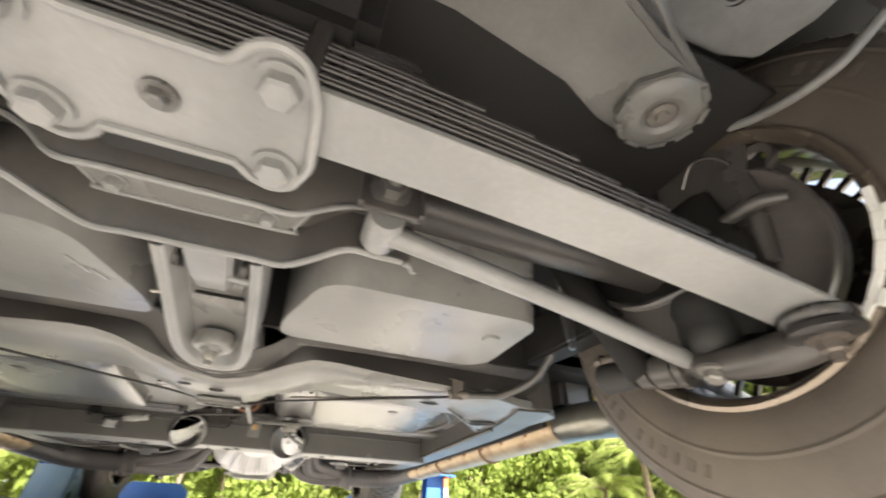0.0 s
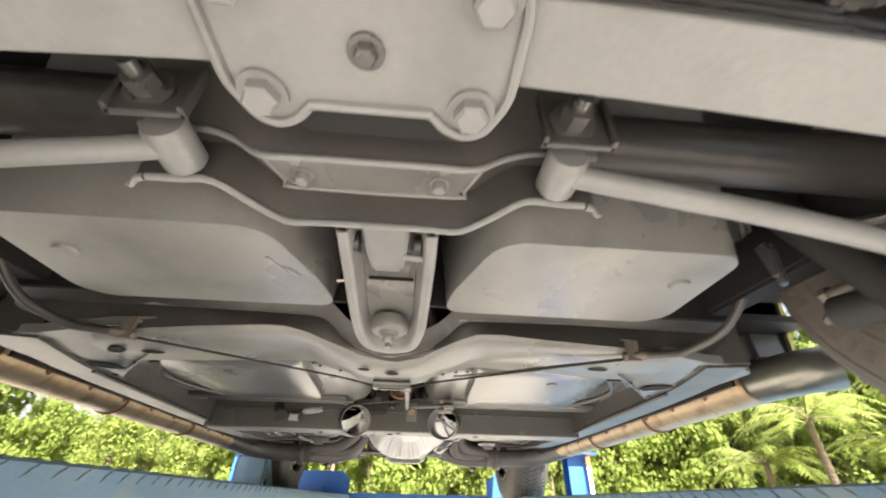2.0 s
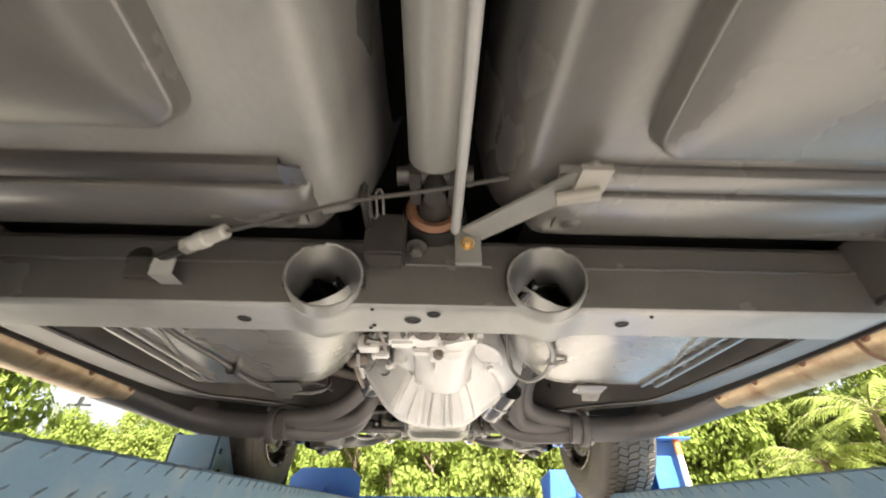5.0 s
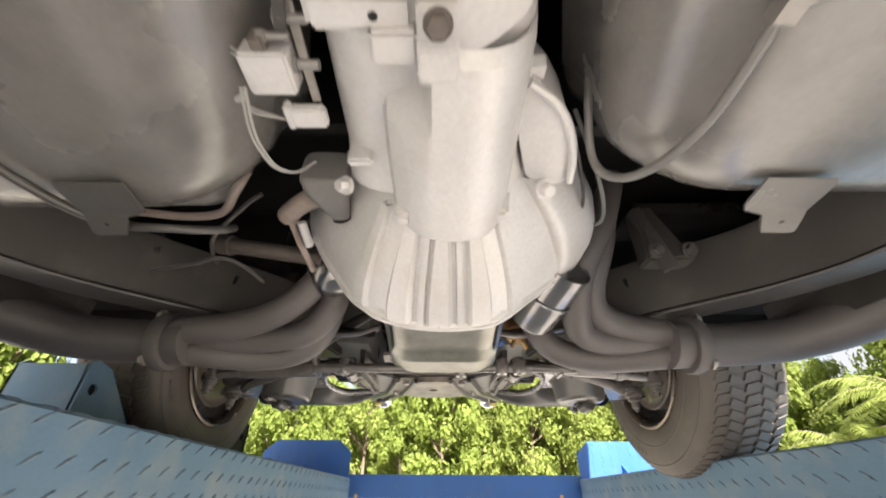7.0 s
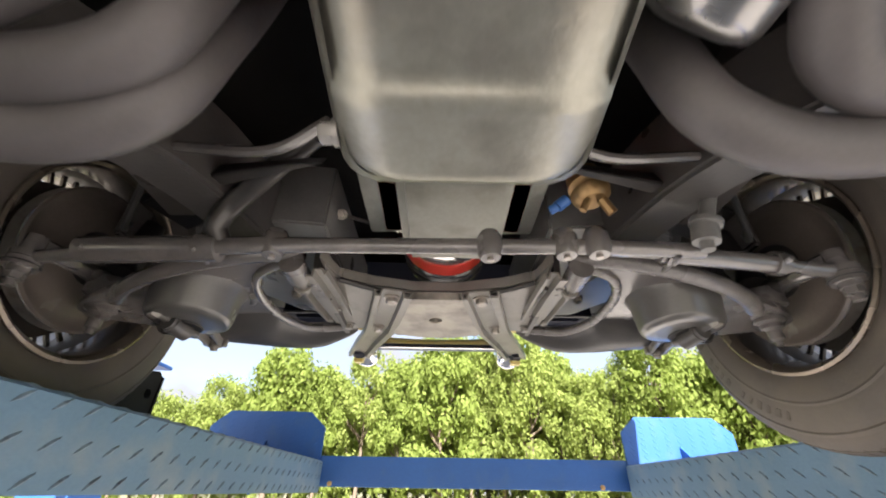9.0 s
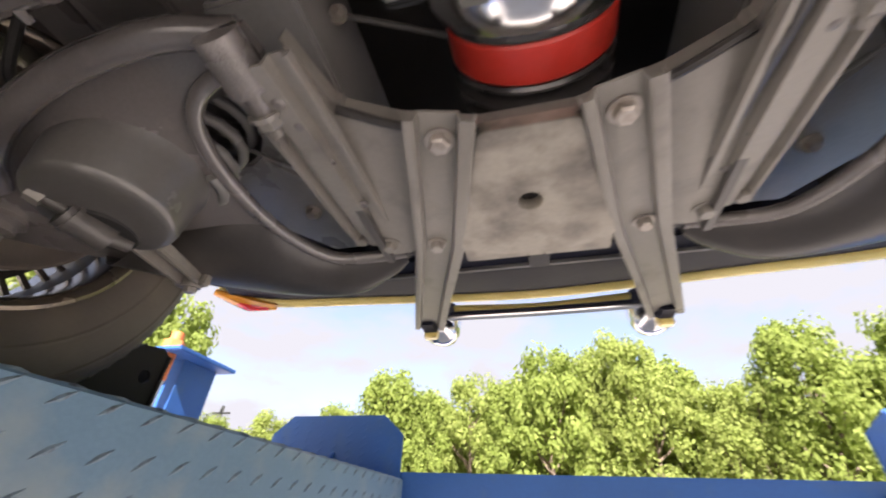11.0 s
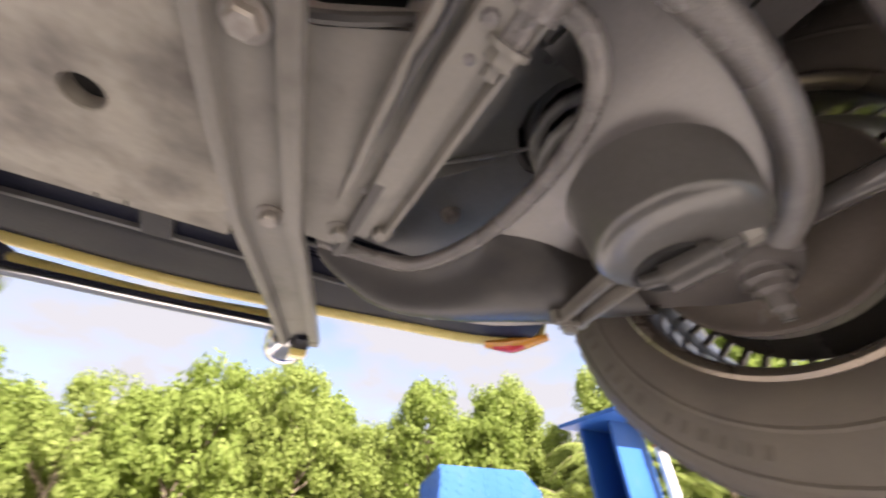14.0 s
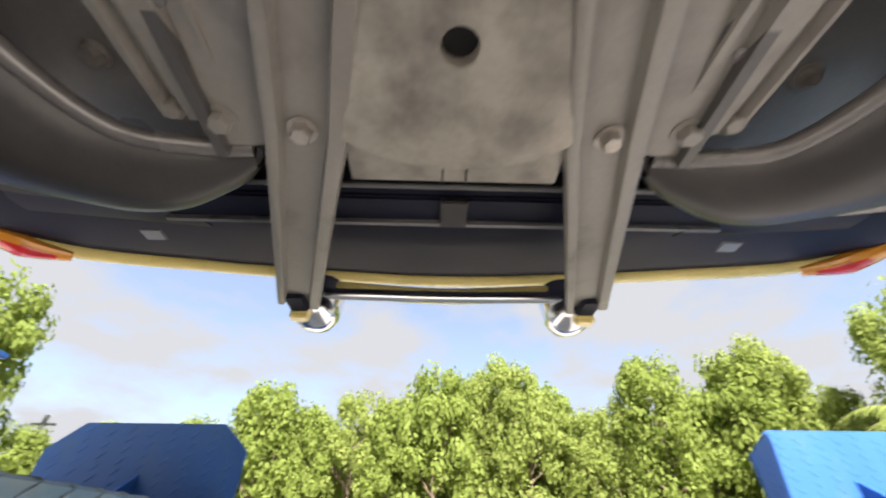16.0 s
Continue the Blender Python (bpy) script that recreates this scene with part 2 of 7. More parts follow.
def sweep(pts, radius, seg=14, n=6, flat=1.0, close=True):
    """A round bar or pipe along a smooth line; radius: one number or one for each point given."""
    line = smooth_line(pts, n)
    if isinstance(radius, (list, tuple)):
        rr = [radius[min(len(radius) - 1, int(i * (len(radius) - 1) / max(1, len(line) - 1)))] if len(line) < 2 else
              np.interp(i / (len(line) - 1), np.linspace(0, 1, len(radius)), radius) for i in range(len(line))]
    else:
        rr = [radius] * len(line)
    bm = bmesh.new()
    rings, side = [], None
    for i, q in enumerate(line):
        d = (line[min(i + 1, len(line) - 1)] - line[max(i - 1, 0)]).normalized()
        if side is None:
            side = d.cross(Vector((0, 0, 1)) if abs(d.z) < 0.9 else Vector((1, 0, 0))).normalized()
        side = (side - d * side.dot(d)).normalized()
        up = side.cross(d)
        rings.append([bm.verts.new(q + (side * math.cos(a) + up * math.sin(a) * flat) * rr[i]) for a in (2 * math.pi * k / seg for k in range(seg))])
    for a, b in zip(rings, rings[1:]):
        for k in range(seg):
            bm.faces.new((a[k], a[(k + 1) % seg], b[(k + 1) % seg], b[k]))
    if close:
        bm.faces.new(rings[0][::-1])
        bm.faces.new(rings[-1])
    return bm


def lathe(profile, origin=(0, 0, 0), axis=(0, 0, 1), seg=32, closed=False, wide=1.0):
    """Turns (radius, height) pairs about an axis; closed: the profile is a loop; wide scales the radii."""
    bm = bmesh.new()
    profile = [(r * wide, h) for r, h in profile]
    m = Matrix.Translation(origin) @ Vector(axis).to_track_quat("Z", "Y").to_matrix().to_4x4()
    rings = []
    for r, h in profile:
        if r < 1e-6:
            rings.append([bm.verts.new(m @ Vector((0, 0, h)))] * seg)
        else:
            rings.append([bm.verts.new(m @ Vector((r * math.cos(a), r * math.sin(a), h))) for a in (2 * math.pi * k / seg for k in range(seg))])
    pairs = list(zip(rings, rings[1:]))
    if closed:
        pairs.append((rings[-1], rings[0]))
    for a, b in pairs:
        for k in range(seg):
            vs = []
            for v in (a[k], a[(k + 1) % seg], b[(k + 1) % seg], b[k]):
                if v not in vs:
                    vs.append(v)
            if len(vs) > 2:
                bm.faces.new(vs)
    return bm


def rod(a, b, r, seg=16, r2=None):
    a, b = Vector(a), Vector(b)
    h = (b - a).length
    r2 = r if r2 is None else r2
    return lathe([(0, 0), (r, 0), (r2, h), (0, h)], a, b - a, seg)


def plate(outline, z, thick, holes=(), slope=None):
    """A flat plate from its outline in x, y, with real holes (x, y, radius); slope(x, y) adds to z."""
    bm = bmesh.new()
    loops = [outline] + [[(hx + hr * math.cos(2 * math.pi * k / 14), hy + hr * math.sin(2 * math.pi * k / 14)) for k in range(14)] for hx, hy, hr in holes]
    edges = []
    for loop in loops:
        vs = [bm.verts.new((x, y, 0)) for x, y in loop]
        edges += [bm.edges.new((vs[i], vs[(i + 1) % len(vs)])) for i in range(len(vs))]
    bmesh.ops.triangle_fill(bm, edges=edges, use_beauty=True, use_dissolve=False)
    faces = list(bm.faces)
    ext = bmesh.ops.extrude_face_region(bm, geom=faces)
    for v in (g for g in ext["geom"] if isinstance(g, bmesh.types.BMVert)):
        v.co.z += thick
    for v in bm.verts:
        v.co.z += z + (slope(v.co.x, v.co.y) if slope else 0)
    return bm


def loft(sections, cap=True):
    """Skins closed rings of points."""
    bm = bmesh.new()
    rings = [[bm.verts.new(p) for p in s] for s in sections]
    n = len(rings[0])
    for a, b in zip(rings, rings[1:]):
        for k in range(n):
            bm.faces.new((a[k], a[(k + 1) % n], b[(k + 1) % n], b[k]))
    if cap:
        bm.faces.new(rings[0][::-1])
        bm.faces.new(rings[-1])
    return bm


def channel(line, section, thick, side=None):
    """A folded sheet: the open section (across, up) carried along the line and given its thickness."""
    line = [Vector(p) for p in line]
    bm = bmesh.new()
    rows = []
    for i, p in enumerate(line):
        d = (line[min(i + 1, len(line) - 1)] - line[max(0, i - 1)]).normalized()
        s = Vector(side) if side else d.cross(Vector((0, 0, 1))).normalized()
        u = s.cross(d)
        rows.append([bm.verts.new(p + s * a + u * b) for a, b in section])
    for a, b in zip(rows, rows[1:]):
        for k in range(len(section) - 1):
            bm.faces.new((a[k], a[k + 1], b[k + 1], b[k]))
    bmesh.ops.recalc_face_normals(bm, faces=bm.faces)
    bmesh.ops.solidify(bm, geom=bm.faces[:], thickness=thick)
    return bm


def hex_bolt(at, way, r=0.012, h=0.009, washer=1.45, stud=0.0):
    """A hexagon head with its washer, standing out from at along way."""
    at, way = Vector(at), Vector(way).normalized()
    bm = lathe([(0, -0.002), (r * washer, -0.002), (r * washer, 0.0025), (0, 0.0025)], at, way, 18)
    head = lathe([(0, 0.0025), (r, 0.0025), (r, h), (r * 0.8, h + 0.0025), (0, h + 0.0025)], at, way, 6)
    join(bm, head)
    if stud:
        join(bm, rod(at + way * h, at + way * (h + stud), r * 0.5, 10))
    return bm


def rounded(pts, r, n=5):
    """Rounds the corners of an outline."""
    out = []
    k = len(pts)
    for i in range(k):
        p, a, b = Vector(pts[i]).to_2d(), Vector(pts[i - 1]).to_2d(), Vector(pts[(i + 1) % k]).to_2d()
        da, db = (a - p), (b - p)
        rr = min(r, da.length * 0.45, db.length * 0.45)
        p0, p1 = p + da.normalized() * rr, p + db.normalized() * rr
        for j in range(n + 1):
            t = j / n
            q = (1 - t) ** 2 * p0 + 2 * t * (1 - t) * p + t * t * p1
            out.append((q.x, q.y))
    return out


def thing(name, label, category, at=(0, 0, 0), group="", kind=""):
    ob = new(name)
    ob.matrix_basis = Matrix.Translation(at)
    ob.empty_display_size = 0.1
    return tagged(ob, label, category, group, kind)


def mirror(pts, s):
    return [(s * p[0], *p[1:]) for p in pts]

# ---- ground and lift ----
def build_ground():
    # Unseen outer ground, kept darker so upright faces catch less bounce.
    bm = bmesh.new()
    bmesh.ops.create_grid(bm, x_segments=40, y_segments=40, size=400)
    for v in bm.verts:
        v.co.z = 0.0
    ob = part("ground", bm, GRASS)
    tagged(ob, "unseen dry grass field, darker to limit bounce from the sides", "ground", kind="structure")
    # Unseen pale slab, added to throw light up under the car.
    ob = part("bounce_slab", hull((-7.5, -3.8, -.05), (7.5, 9.5, .012)), GROUND)
    tagged(ob, "unseen pale concrete slab added under the lift for bounce light", "pavement", kind="structure")


build_ground()

RUN_L, RUN_R, RUN_Y0, RUN_Y1 = -0.424, 0.718, -2.0, 3.46
LIP, LOW = 0.026, -0.075


def lug_mesh(name, spots, way, side, rise=0.0022):
    """Raised tread lugs: long low pyramids; spots are (centre), way the long axis, side the face normal."""
    bm = bmesh.new()
    cross = Vector(way).cross(Vector(side)).normalized()
    way, side = Vector(way).normalized(), Vector(side)
    for p in spots:
        p = Vector(p)
        base = [bm.verts.new(p + q - side * 0.001) for q in (way * 0.018, cross * 0.0040, -way * 0.018, -cross * 0.0040)]
        ridge = [bm.verts.new(p + q + side * rise) for q in (way * 0.008, -way * 0.008)]
        bm.faces.new((base[0], base[1], ridge[0]))
        bm.faces.new((base[1], base[2], ridge[1], ridge[0]))
        bm.faces.new((base[2], base[3], ridge[1]))
        bm.faces.new((base[3], base[0], ridge[0], ridge[1]))
    me = bpy.data.meshes.new(name)
    bm.to_mesh(me)
    bm.free()
    me.materials.append(WORN)
    return me


def build_lift():
    lift = thing("car_lift", "blue painted four-post car lift with tread-plate runways", "lift", (0.148, 0.9, 0))
    base = Matrix.Translation((-0.148, -0.9, H))
    for s, x0 in ((-1, RUN_L), (1, RUN_R)):
        x1 = x0 + s * 0.475
        prof = [(x0, LOW), (x0, LIP - 0.004), (x0 + s * 0.004, LIP), (x0 + s * 0.012, LIP), (x0 + s * 0.014, 0.0), (x1 - s * 0.014, 0.0), (x1 - s * 0.012, LIP), (x1, LIP), (x1, LOW), (x1 - s * 0.03, LOW), (x1 - s * 0.03, LOW + 0.02), (x0 + s * 0.03, LOW + 0.02), (x0 + s * 0.03, LOW)]
        bm = loft([[(x, RUN_Y0, z) for x, z in prof], [(x, RUN_Y1, z) for x, z in prof]])
        run = part("runway", bm, LIFT, lift, "worn grey-blue tread-plate runway", m=base)
        spots, rng = [], random.Random(3 + s)
        y = -0.7
        while y < RUN_Y1 - 0.02:
            for k, z in enumerate((0.014, -0.026, -0.062)):
                spots.append((x0, y + (k % 2) * 0.009 + rng.uniform(-0.002, 0.002), z))
            y += 0.048
        ob = place("tread_lug", lug_mesh("tread_lug", spots, (0, 0.8, 0.6), (-s, 0, 0)), run)
        tagged(ob, kind="stuff")
        top = []
        y = -0.7
        while y < RUN_Y1 - 0.05:
            top.append((x0 + s * 0.007, y, LIP - 0.0005))
            y += 0.048
        ob = place("edge_lug", lug_mesh("edge_lug", top, (0.5, 0.85, 0), (0, 0, 1)), run)
        tagged(ob, kind="stuff")
        # wheel stop at the runway's front end
        a, b = (-0.436, -0.885) if s < 0 else (0.727, 1.17)
        pts = [(a, 0.0), (a, 0.142), (a + s * 0.065, 0.198), (b - s * 0.065, 0.198), (b, 0.142), (b, 0.0)]
        bm = loft([[(x, 3.462, z) for x, z in pts], [(x, 3.471, z) for x, z in pts]])
        stop = part("wheel_stop", bm, BRIGHT, lift, "bright blue tread-plate wheel stop with cut corners", bevel=0.0015, m=base)
        spots = [(a + s * (0.03 + 0.048 * i), 3.4615, 0.02 + 0.022 * j + 0.011 * (i % 2)) for i in range(9) for j in range(8)
                 if not ((i in (0, 8)) and j > 5)]
        ob = place("tread_lug", lug_mesh("stop_lugs", spots, (0.75 if s < 0 else -0.75, 0, 0.66), (0, -1, 0), 0.0005), stop)
        ob.data.materials[0] = BRIGHT
        tagged(ob, kind="stuff")
        part("stop_brace", bar((a + s * 0.22, 3.472, 0.1), (a + s * 0.22, 3.54, 0.0), 0.3, 0.008, (1, 0, 0)), BRIGHT, lift, m=base)
    # cross beam between the runways' front ends
    prof = [(3.472, 0.044), (3.472, -0.034), (3.469, -0.034), (3.469, -0.040), (3.472, -0.040), (3.472, -0.056), (3.57, -0.056), (3.57, 0.044)]
    bm = loft([[(-1.2, y, z) for y, z in prof], [(1.45, y, z) for y, z in prof]])
    beam = part("cross_beam", bm, BRIGHT, lift, "bright blue cross beam", m=base)
    for x in (-0.39, 0.62):
        part("bolt", hex_bolt((x, 3.469, -0.046), (0, -1, 0), 0.006, 0.005), BRASS, beam)
    prof = [(-1.75, 0.0), (-1.75, -0.09), (-1.65, -0.09), (-1.65, 0.0)]
    part("cross_beam", loft([[(-1.2, y, z - 0.08) for y, z in prof], [(1.49, y, z - 0.08) for y, z in prof]]), BRIGHT, lift, m=base)
    # posts
    for x, y in ((-1.285, 3.39), (1.505, 3.39), (-1.285, -1.7), (1.475, -1.7)):
        s = -1 if x < 0 else 1
        sec = [(-.075, -.085), (.075, -.085), (.075, .085), (.065, .085), (.065, -.075), (-.065, -.075), (-.065, .085), (-.075, .085)]
        bm = loft([[(x - q, y - p, z) for q, p in ((b, a) for a, b in sec)] for z in (-H, 0.355)])
        post = part("post", bm, BRIGHT, lift, "blue steel lift post", m=base)
        part("base_plate", hull((x - .19, y - .19, -H), (x + .19, y + .19, -H + .018)), BRIGHT, post, bevel=.003)
        part("cap_plate", hull((x - .17, y - .17, .356), (x + .15, y + .10, .370)), BRIGHT, post, bevel=0.003)
        part("anchor_rod", join(rod((x + .070, y - .13, .27), (x + .070, y - .13, .43), .020, 14), rod((x + .070, y - .13, .375), (x + .070, y - .13, .40), .032, 6)), ORANGE, post, "orange cable anchor rod")
        part("lift_cable", rod((x + .070, y - .13, -.05), (x + .070, y - .13, .27), .017, 12), WHITE, post, "white sleeve on the lift cable")
    # wheel chocks round the left front tyre
    for y_face, way, mat_c, label in ((2.845, 1, DARK, "black steel wheel chock with round holes on the runway"), (2.045, -1, LIFT, "grey-blue steel wheel chock with a black face on the runway")):
        chock = thing("wheel_chock", label, "chock", (-0.79, y_face, H), "chocks on the runway")
        for x in (-0.72, -0.87):
            tri = [(-.26, 0.002), (-.02, 0.002), (0, .02), (0, 0.175), (-.02, 0.188), (-.06, 0.18)]
            bm = plate([(y * way, z) for y, z in tri], 0, 0.006, [(-.06 * way, 0.055, 0.026), (-.035 * way, .13, .012)])
            bm.transform(Matrix(((0, 0, 1, x + .79), (1, 0, 0, 0), (0, 1, 0, 0), (0, 0, 0, 1))))
            part("side_plate", bm, mat_c, chock)
        part("face_plate", bar((0, -.26 * way, .006), (0, -.055 * way, .182), .15, .006), mat_c if way > 0 else DARK, chock)
        part("end_plate", hull((-.08, min(0, -.006 * way), .01), (.08, max(0, -.006 * way), .176)), mat_c, chock)


build_lift()

# ---- the car ----
car = thing("car", "yellow vintage sports car with grey underside, raised on the lift", "car", (0, 0, H))
NOSE = 0.12  # the front half is laid out from a datum this far ahead of the rear's
STATION = [Matrix()]
FRONT_Z, REAR_Z = 0.316, 0.325
FRONT_Y, REAR_Y = 2.352 + NOSE, -0.145
FRONT_X, REAR_X = 0.774, 0.750


def build_body():
    lead = Matrix.Translation((0, NOSE, 0))
    # shell: stations of (y, half width, lower edge, shoulder height, crown height)
    st = [(-1.45, .55, .45, .70, .74), (-1.38, .72, .36, .76, .80), (-1.0, .84, .30, .80, .86), (-.55, .88, .27, .82, .88), (-.50, .89, .66, .82, .90), (-.1, .895, .70, .84, .95), (.30, .89, .66, .83, 1.05), (.36, .87, .23, .80, 1.15),
          (.9, .84, .20, .77, 1.20), (1.5, .84, .20, .77, 1.02), (1.93, .87, .22, .80, .90), (1.98, .88, .66, .80, .88), (2.4, .885, .70, .82, .86), (2.78, .87, .64, .76, .80), (2.86, .84, .41, .70, .74), (3.0, .74, .43, .62, .66), (3.08, .50, .45, .56, .59), (3.12, .30, .46, .54, .56)]
    secs = []
    for y, w, lo, sh, cr in st:
        y = setback(y)
        half = [(w * .97, lo), (w, (lo * .6 + sh * .4)), (w, sh * .93), (w * .90, sh), (w * .6, (sh + cr) / 2 + .01), (0, cr)]
        ring = [(x, y, z) for x, z in half] + [(-x, y, z) for x, z in half[-2::-1]]
        secs.append(ring)
    bm = bmesh.new()
    rows = [[bm.verts.new(p) for p in s] for s in secs]
    for a, b in zip(rows, rows[1:]):
        for k in range(len(a) - 1):
            bm.faces.new((a[k], a[k + 1], b[k + 1], b[k]))
    bm.faces.new(rows[0])
    bm.faces.new(rows[-1])
    bmesh.ops.recalc_face_normals(bm, faces=bm.faces)
    bmesh.ops.solidify(bm, geom=bm.faces[:], thickness=0.006)
    part("body_shell", bm, YELLOW, car, "glossy yellow bodywork", sharp=50)
    inner = [[(x * .982, y, z + (.012 if abs(x) > .5 * w and z < .5 else -.014)) for x, y, z in ring] for ring, (_, w, *_rest) in zip(secs, st)]
    # Black inner sheet added to keep the cavity under the shell dark.
    part("body_lining", sheet(inner, .002), DARK, car, "black lining inside the bodywork, darkening the cavity", sharp=50)
    # rolled lower lip of the nose
    nose = [(-.80, 2.90, .405), (-.70, 2.99, .43), (-.5, 3.07, .462), (-.25, 3.11, .47), (0, 3.125, .47), (.25, 3.11, .47), (.5, 3.07, .462), (.70, 2.99, .43), (.80, 2.90, .405)]
    part("nose_lip", sweep(nose, 0.015, 12, 4), YELLOW, car, "yellow lower edge of the nose", m=lead)
    # black pan inside the nose
    line = smooth_line(nose, 4)
    bm = bmesh.new()
    rows = [[bm.verts.new(p) for p in (q + Vector((0, -.006, .004)), Vector((q.x * .97, q.y - .05, q.z - .008)), Vector((q.x * .93, q.y - .13, q.z - .004)), Vector((q.x * .9, max(2.70, q.y - .28), .43)), Vector((q.x * .85, 2.66, .50)))] for q in line]
    for a, b in zip(rows, rows[1:]):
        for k in range(4):
            bm.faces.new((a[k], a[k + 1], b[k + 1], b[k]))
    bmesh.ops.solidify(bm, geom=bm.faces[:], thickness=0.004)
    part("nose_pan", bm, NAVY, car, "glossy black inner nose panel", m=lead)
    # dark upper cavity, black sheets added as its shade: engine bay, wheelhouses, luggage floor
    part("engine_bay_shade", hull((-.80, 1.5, .60), (.80, 2.9, .62)), DARK, car, m=lead)
    part("rear_bay_shade", hull((-.80, -1.3, .60), (.80, .3, .62)), DARK, car)
    # Black plates added above the floor to block light leaking through.
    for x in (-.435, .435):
        part("cabin_shade", hull((x - .285, .30, .345), (x + .285, 1.13, .355)), DARK, car)
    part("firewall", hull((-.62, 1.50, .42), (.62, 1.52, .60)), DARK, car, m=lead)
    for s in (-1, 1):
        for yw in (FRONT_Y, REAR_Y):
            bm = bmesh.new()
            rows = [[bm.verts.new((s * x, yw + .42 * math.cos(a), .34 + .36 * math.sin(a))) for a in [radians(q) for q in range(8 if yw == FRONT_Y else 0, 173, 11)]] for x in (.51, .885)]
            for i in range(len(rows[0]) - 1):
                bm.faces.new((rows[0][i], rows[0][i + 1], rows[1][i + 1], rows[1][i]))
            bmesh.ops.solidify(bm, geom=bm.faces[:], thickness=.004)
            part("wheelhouse", bm, DUSTY, car, "dark wheelhouse liner")
        part("inner_wing", hull((s * .50 - .006, 2.0, .42), (s * .50 + .006, 2.75, .60)), DUSTY, car, m=lead)
        part("rear_wheelhouse", hull((s * .52 - .006, -.55, .545), (s * .52 + .006, .32, .60)), DARK, car)
        # turn lamp under the nose corner
        bm = sweep([(s * .715, 2.975, .410), (s * .770, 2.930, .402), (s * .828, 2.862, .408)], [.012, .027, .012], 12, 5, .7)
        lamp = part("marker_lamp", bm, AMBER, car, "red and amber corner lamp", m=lead)
        part("red_lens", sweep([(s * .730, 2.962, .402), (s * .765, 2.930, .394), (s * .798, 2.895, .400)], [.010, .019, .010], 12, 4, .7), LAMP, lamp, "red lens")
        part("splash_panel", hull((s * .63 - .24, 1.955, .262), (s * .63 + .24, 1.965, .60)), DARK, car, m=lead)
        part("inner_sill", hull((s * .76 - .10, .30, .31), (s * .76 + .09, 2.08, .325)), DARK, car)
        # rocker panel and frame rail
        part("rocker_panel", hull((s * .80 - .05, .36, .245), (s * .80 + .045, 2.04, .32)), SATIN, car, "black sill moulding", bevel=.012)
        part("rocker_pinch_weld", hull((s * .715 - .004, .40, .205), (s * .715 + .004, 1.97, .26)), BLACK, car)
    # rear spare tub and tank: unseen, enlarged to block light from behind
    part("spare_tub_blocker", hull((-.55, -1.25, .185), (.55, -.43, .56), (.9, .95)), SATIN, car, "unseen spare wheel tub behind the axle, enlarged to block light", bevel=.03)
    # Black sheets added as shade in the gaps around the storage wells.
    part("rear_gap_shade", hull((-.62, .226, .272), (.62, .234, .62)), DARK, car)
    part("well_gap_shade", hull((-.62, -.33, .47), (.62, .226, .48)), DARK, car)


def setback(y):
    """Length added between the rear floor and the front half of the car."""
    return y + NOSE * min(1.0, max(0.0, (y - .55) / .35))


def sheet(rows, thick=.004, close=False):
    """A thin panel skinned over rows of points."""
    bm = bmesh.new()
    vs = [[bm.verts.new(p) for p in r] for r in rows]
    for a, b in zip(vs, vs[1:]):
        for k in range(len(a) - 1):
            bm.faces.new((a[k], a[k + 1], b[k + 1], b[k]))
    bmesh.ops.recalc_face_normals(bm, faces=bm.faces)
    bmesh.ops.solidify(bm, geom=bm.faces[:], thickness=thick)
    return bm


def smooth_rows(rows, n=3):
    """Rows of points made denser along the panel."""
    lines = [smooth_line([r[k] for r in rows], n) for k in range(len(rows[0]))]
    return list(zip(*lines))


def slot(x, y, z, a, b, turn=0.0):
    """A black disc that paints the shade inside an oval hole pressed in a sheet, with its rolled rim."""
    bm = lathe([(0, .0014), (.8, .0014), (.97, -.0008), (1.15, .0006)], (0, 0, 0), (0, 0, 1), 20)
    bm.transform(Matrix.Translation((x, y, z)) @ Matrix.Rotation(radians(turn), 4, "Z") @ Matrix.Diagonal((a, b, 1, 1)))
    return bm


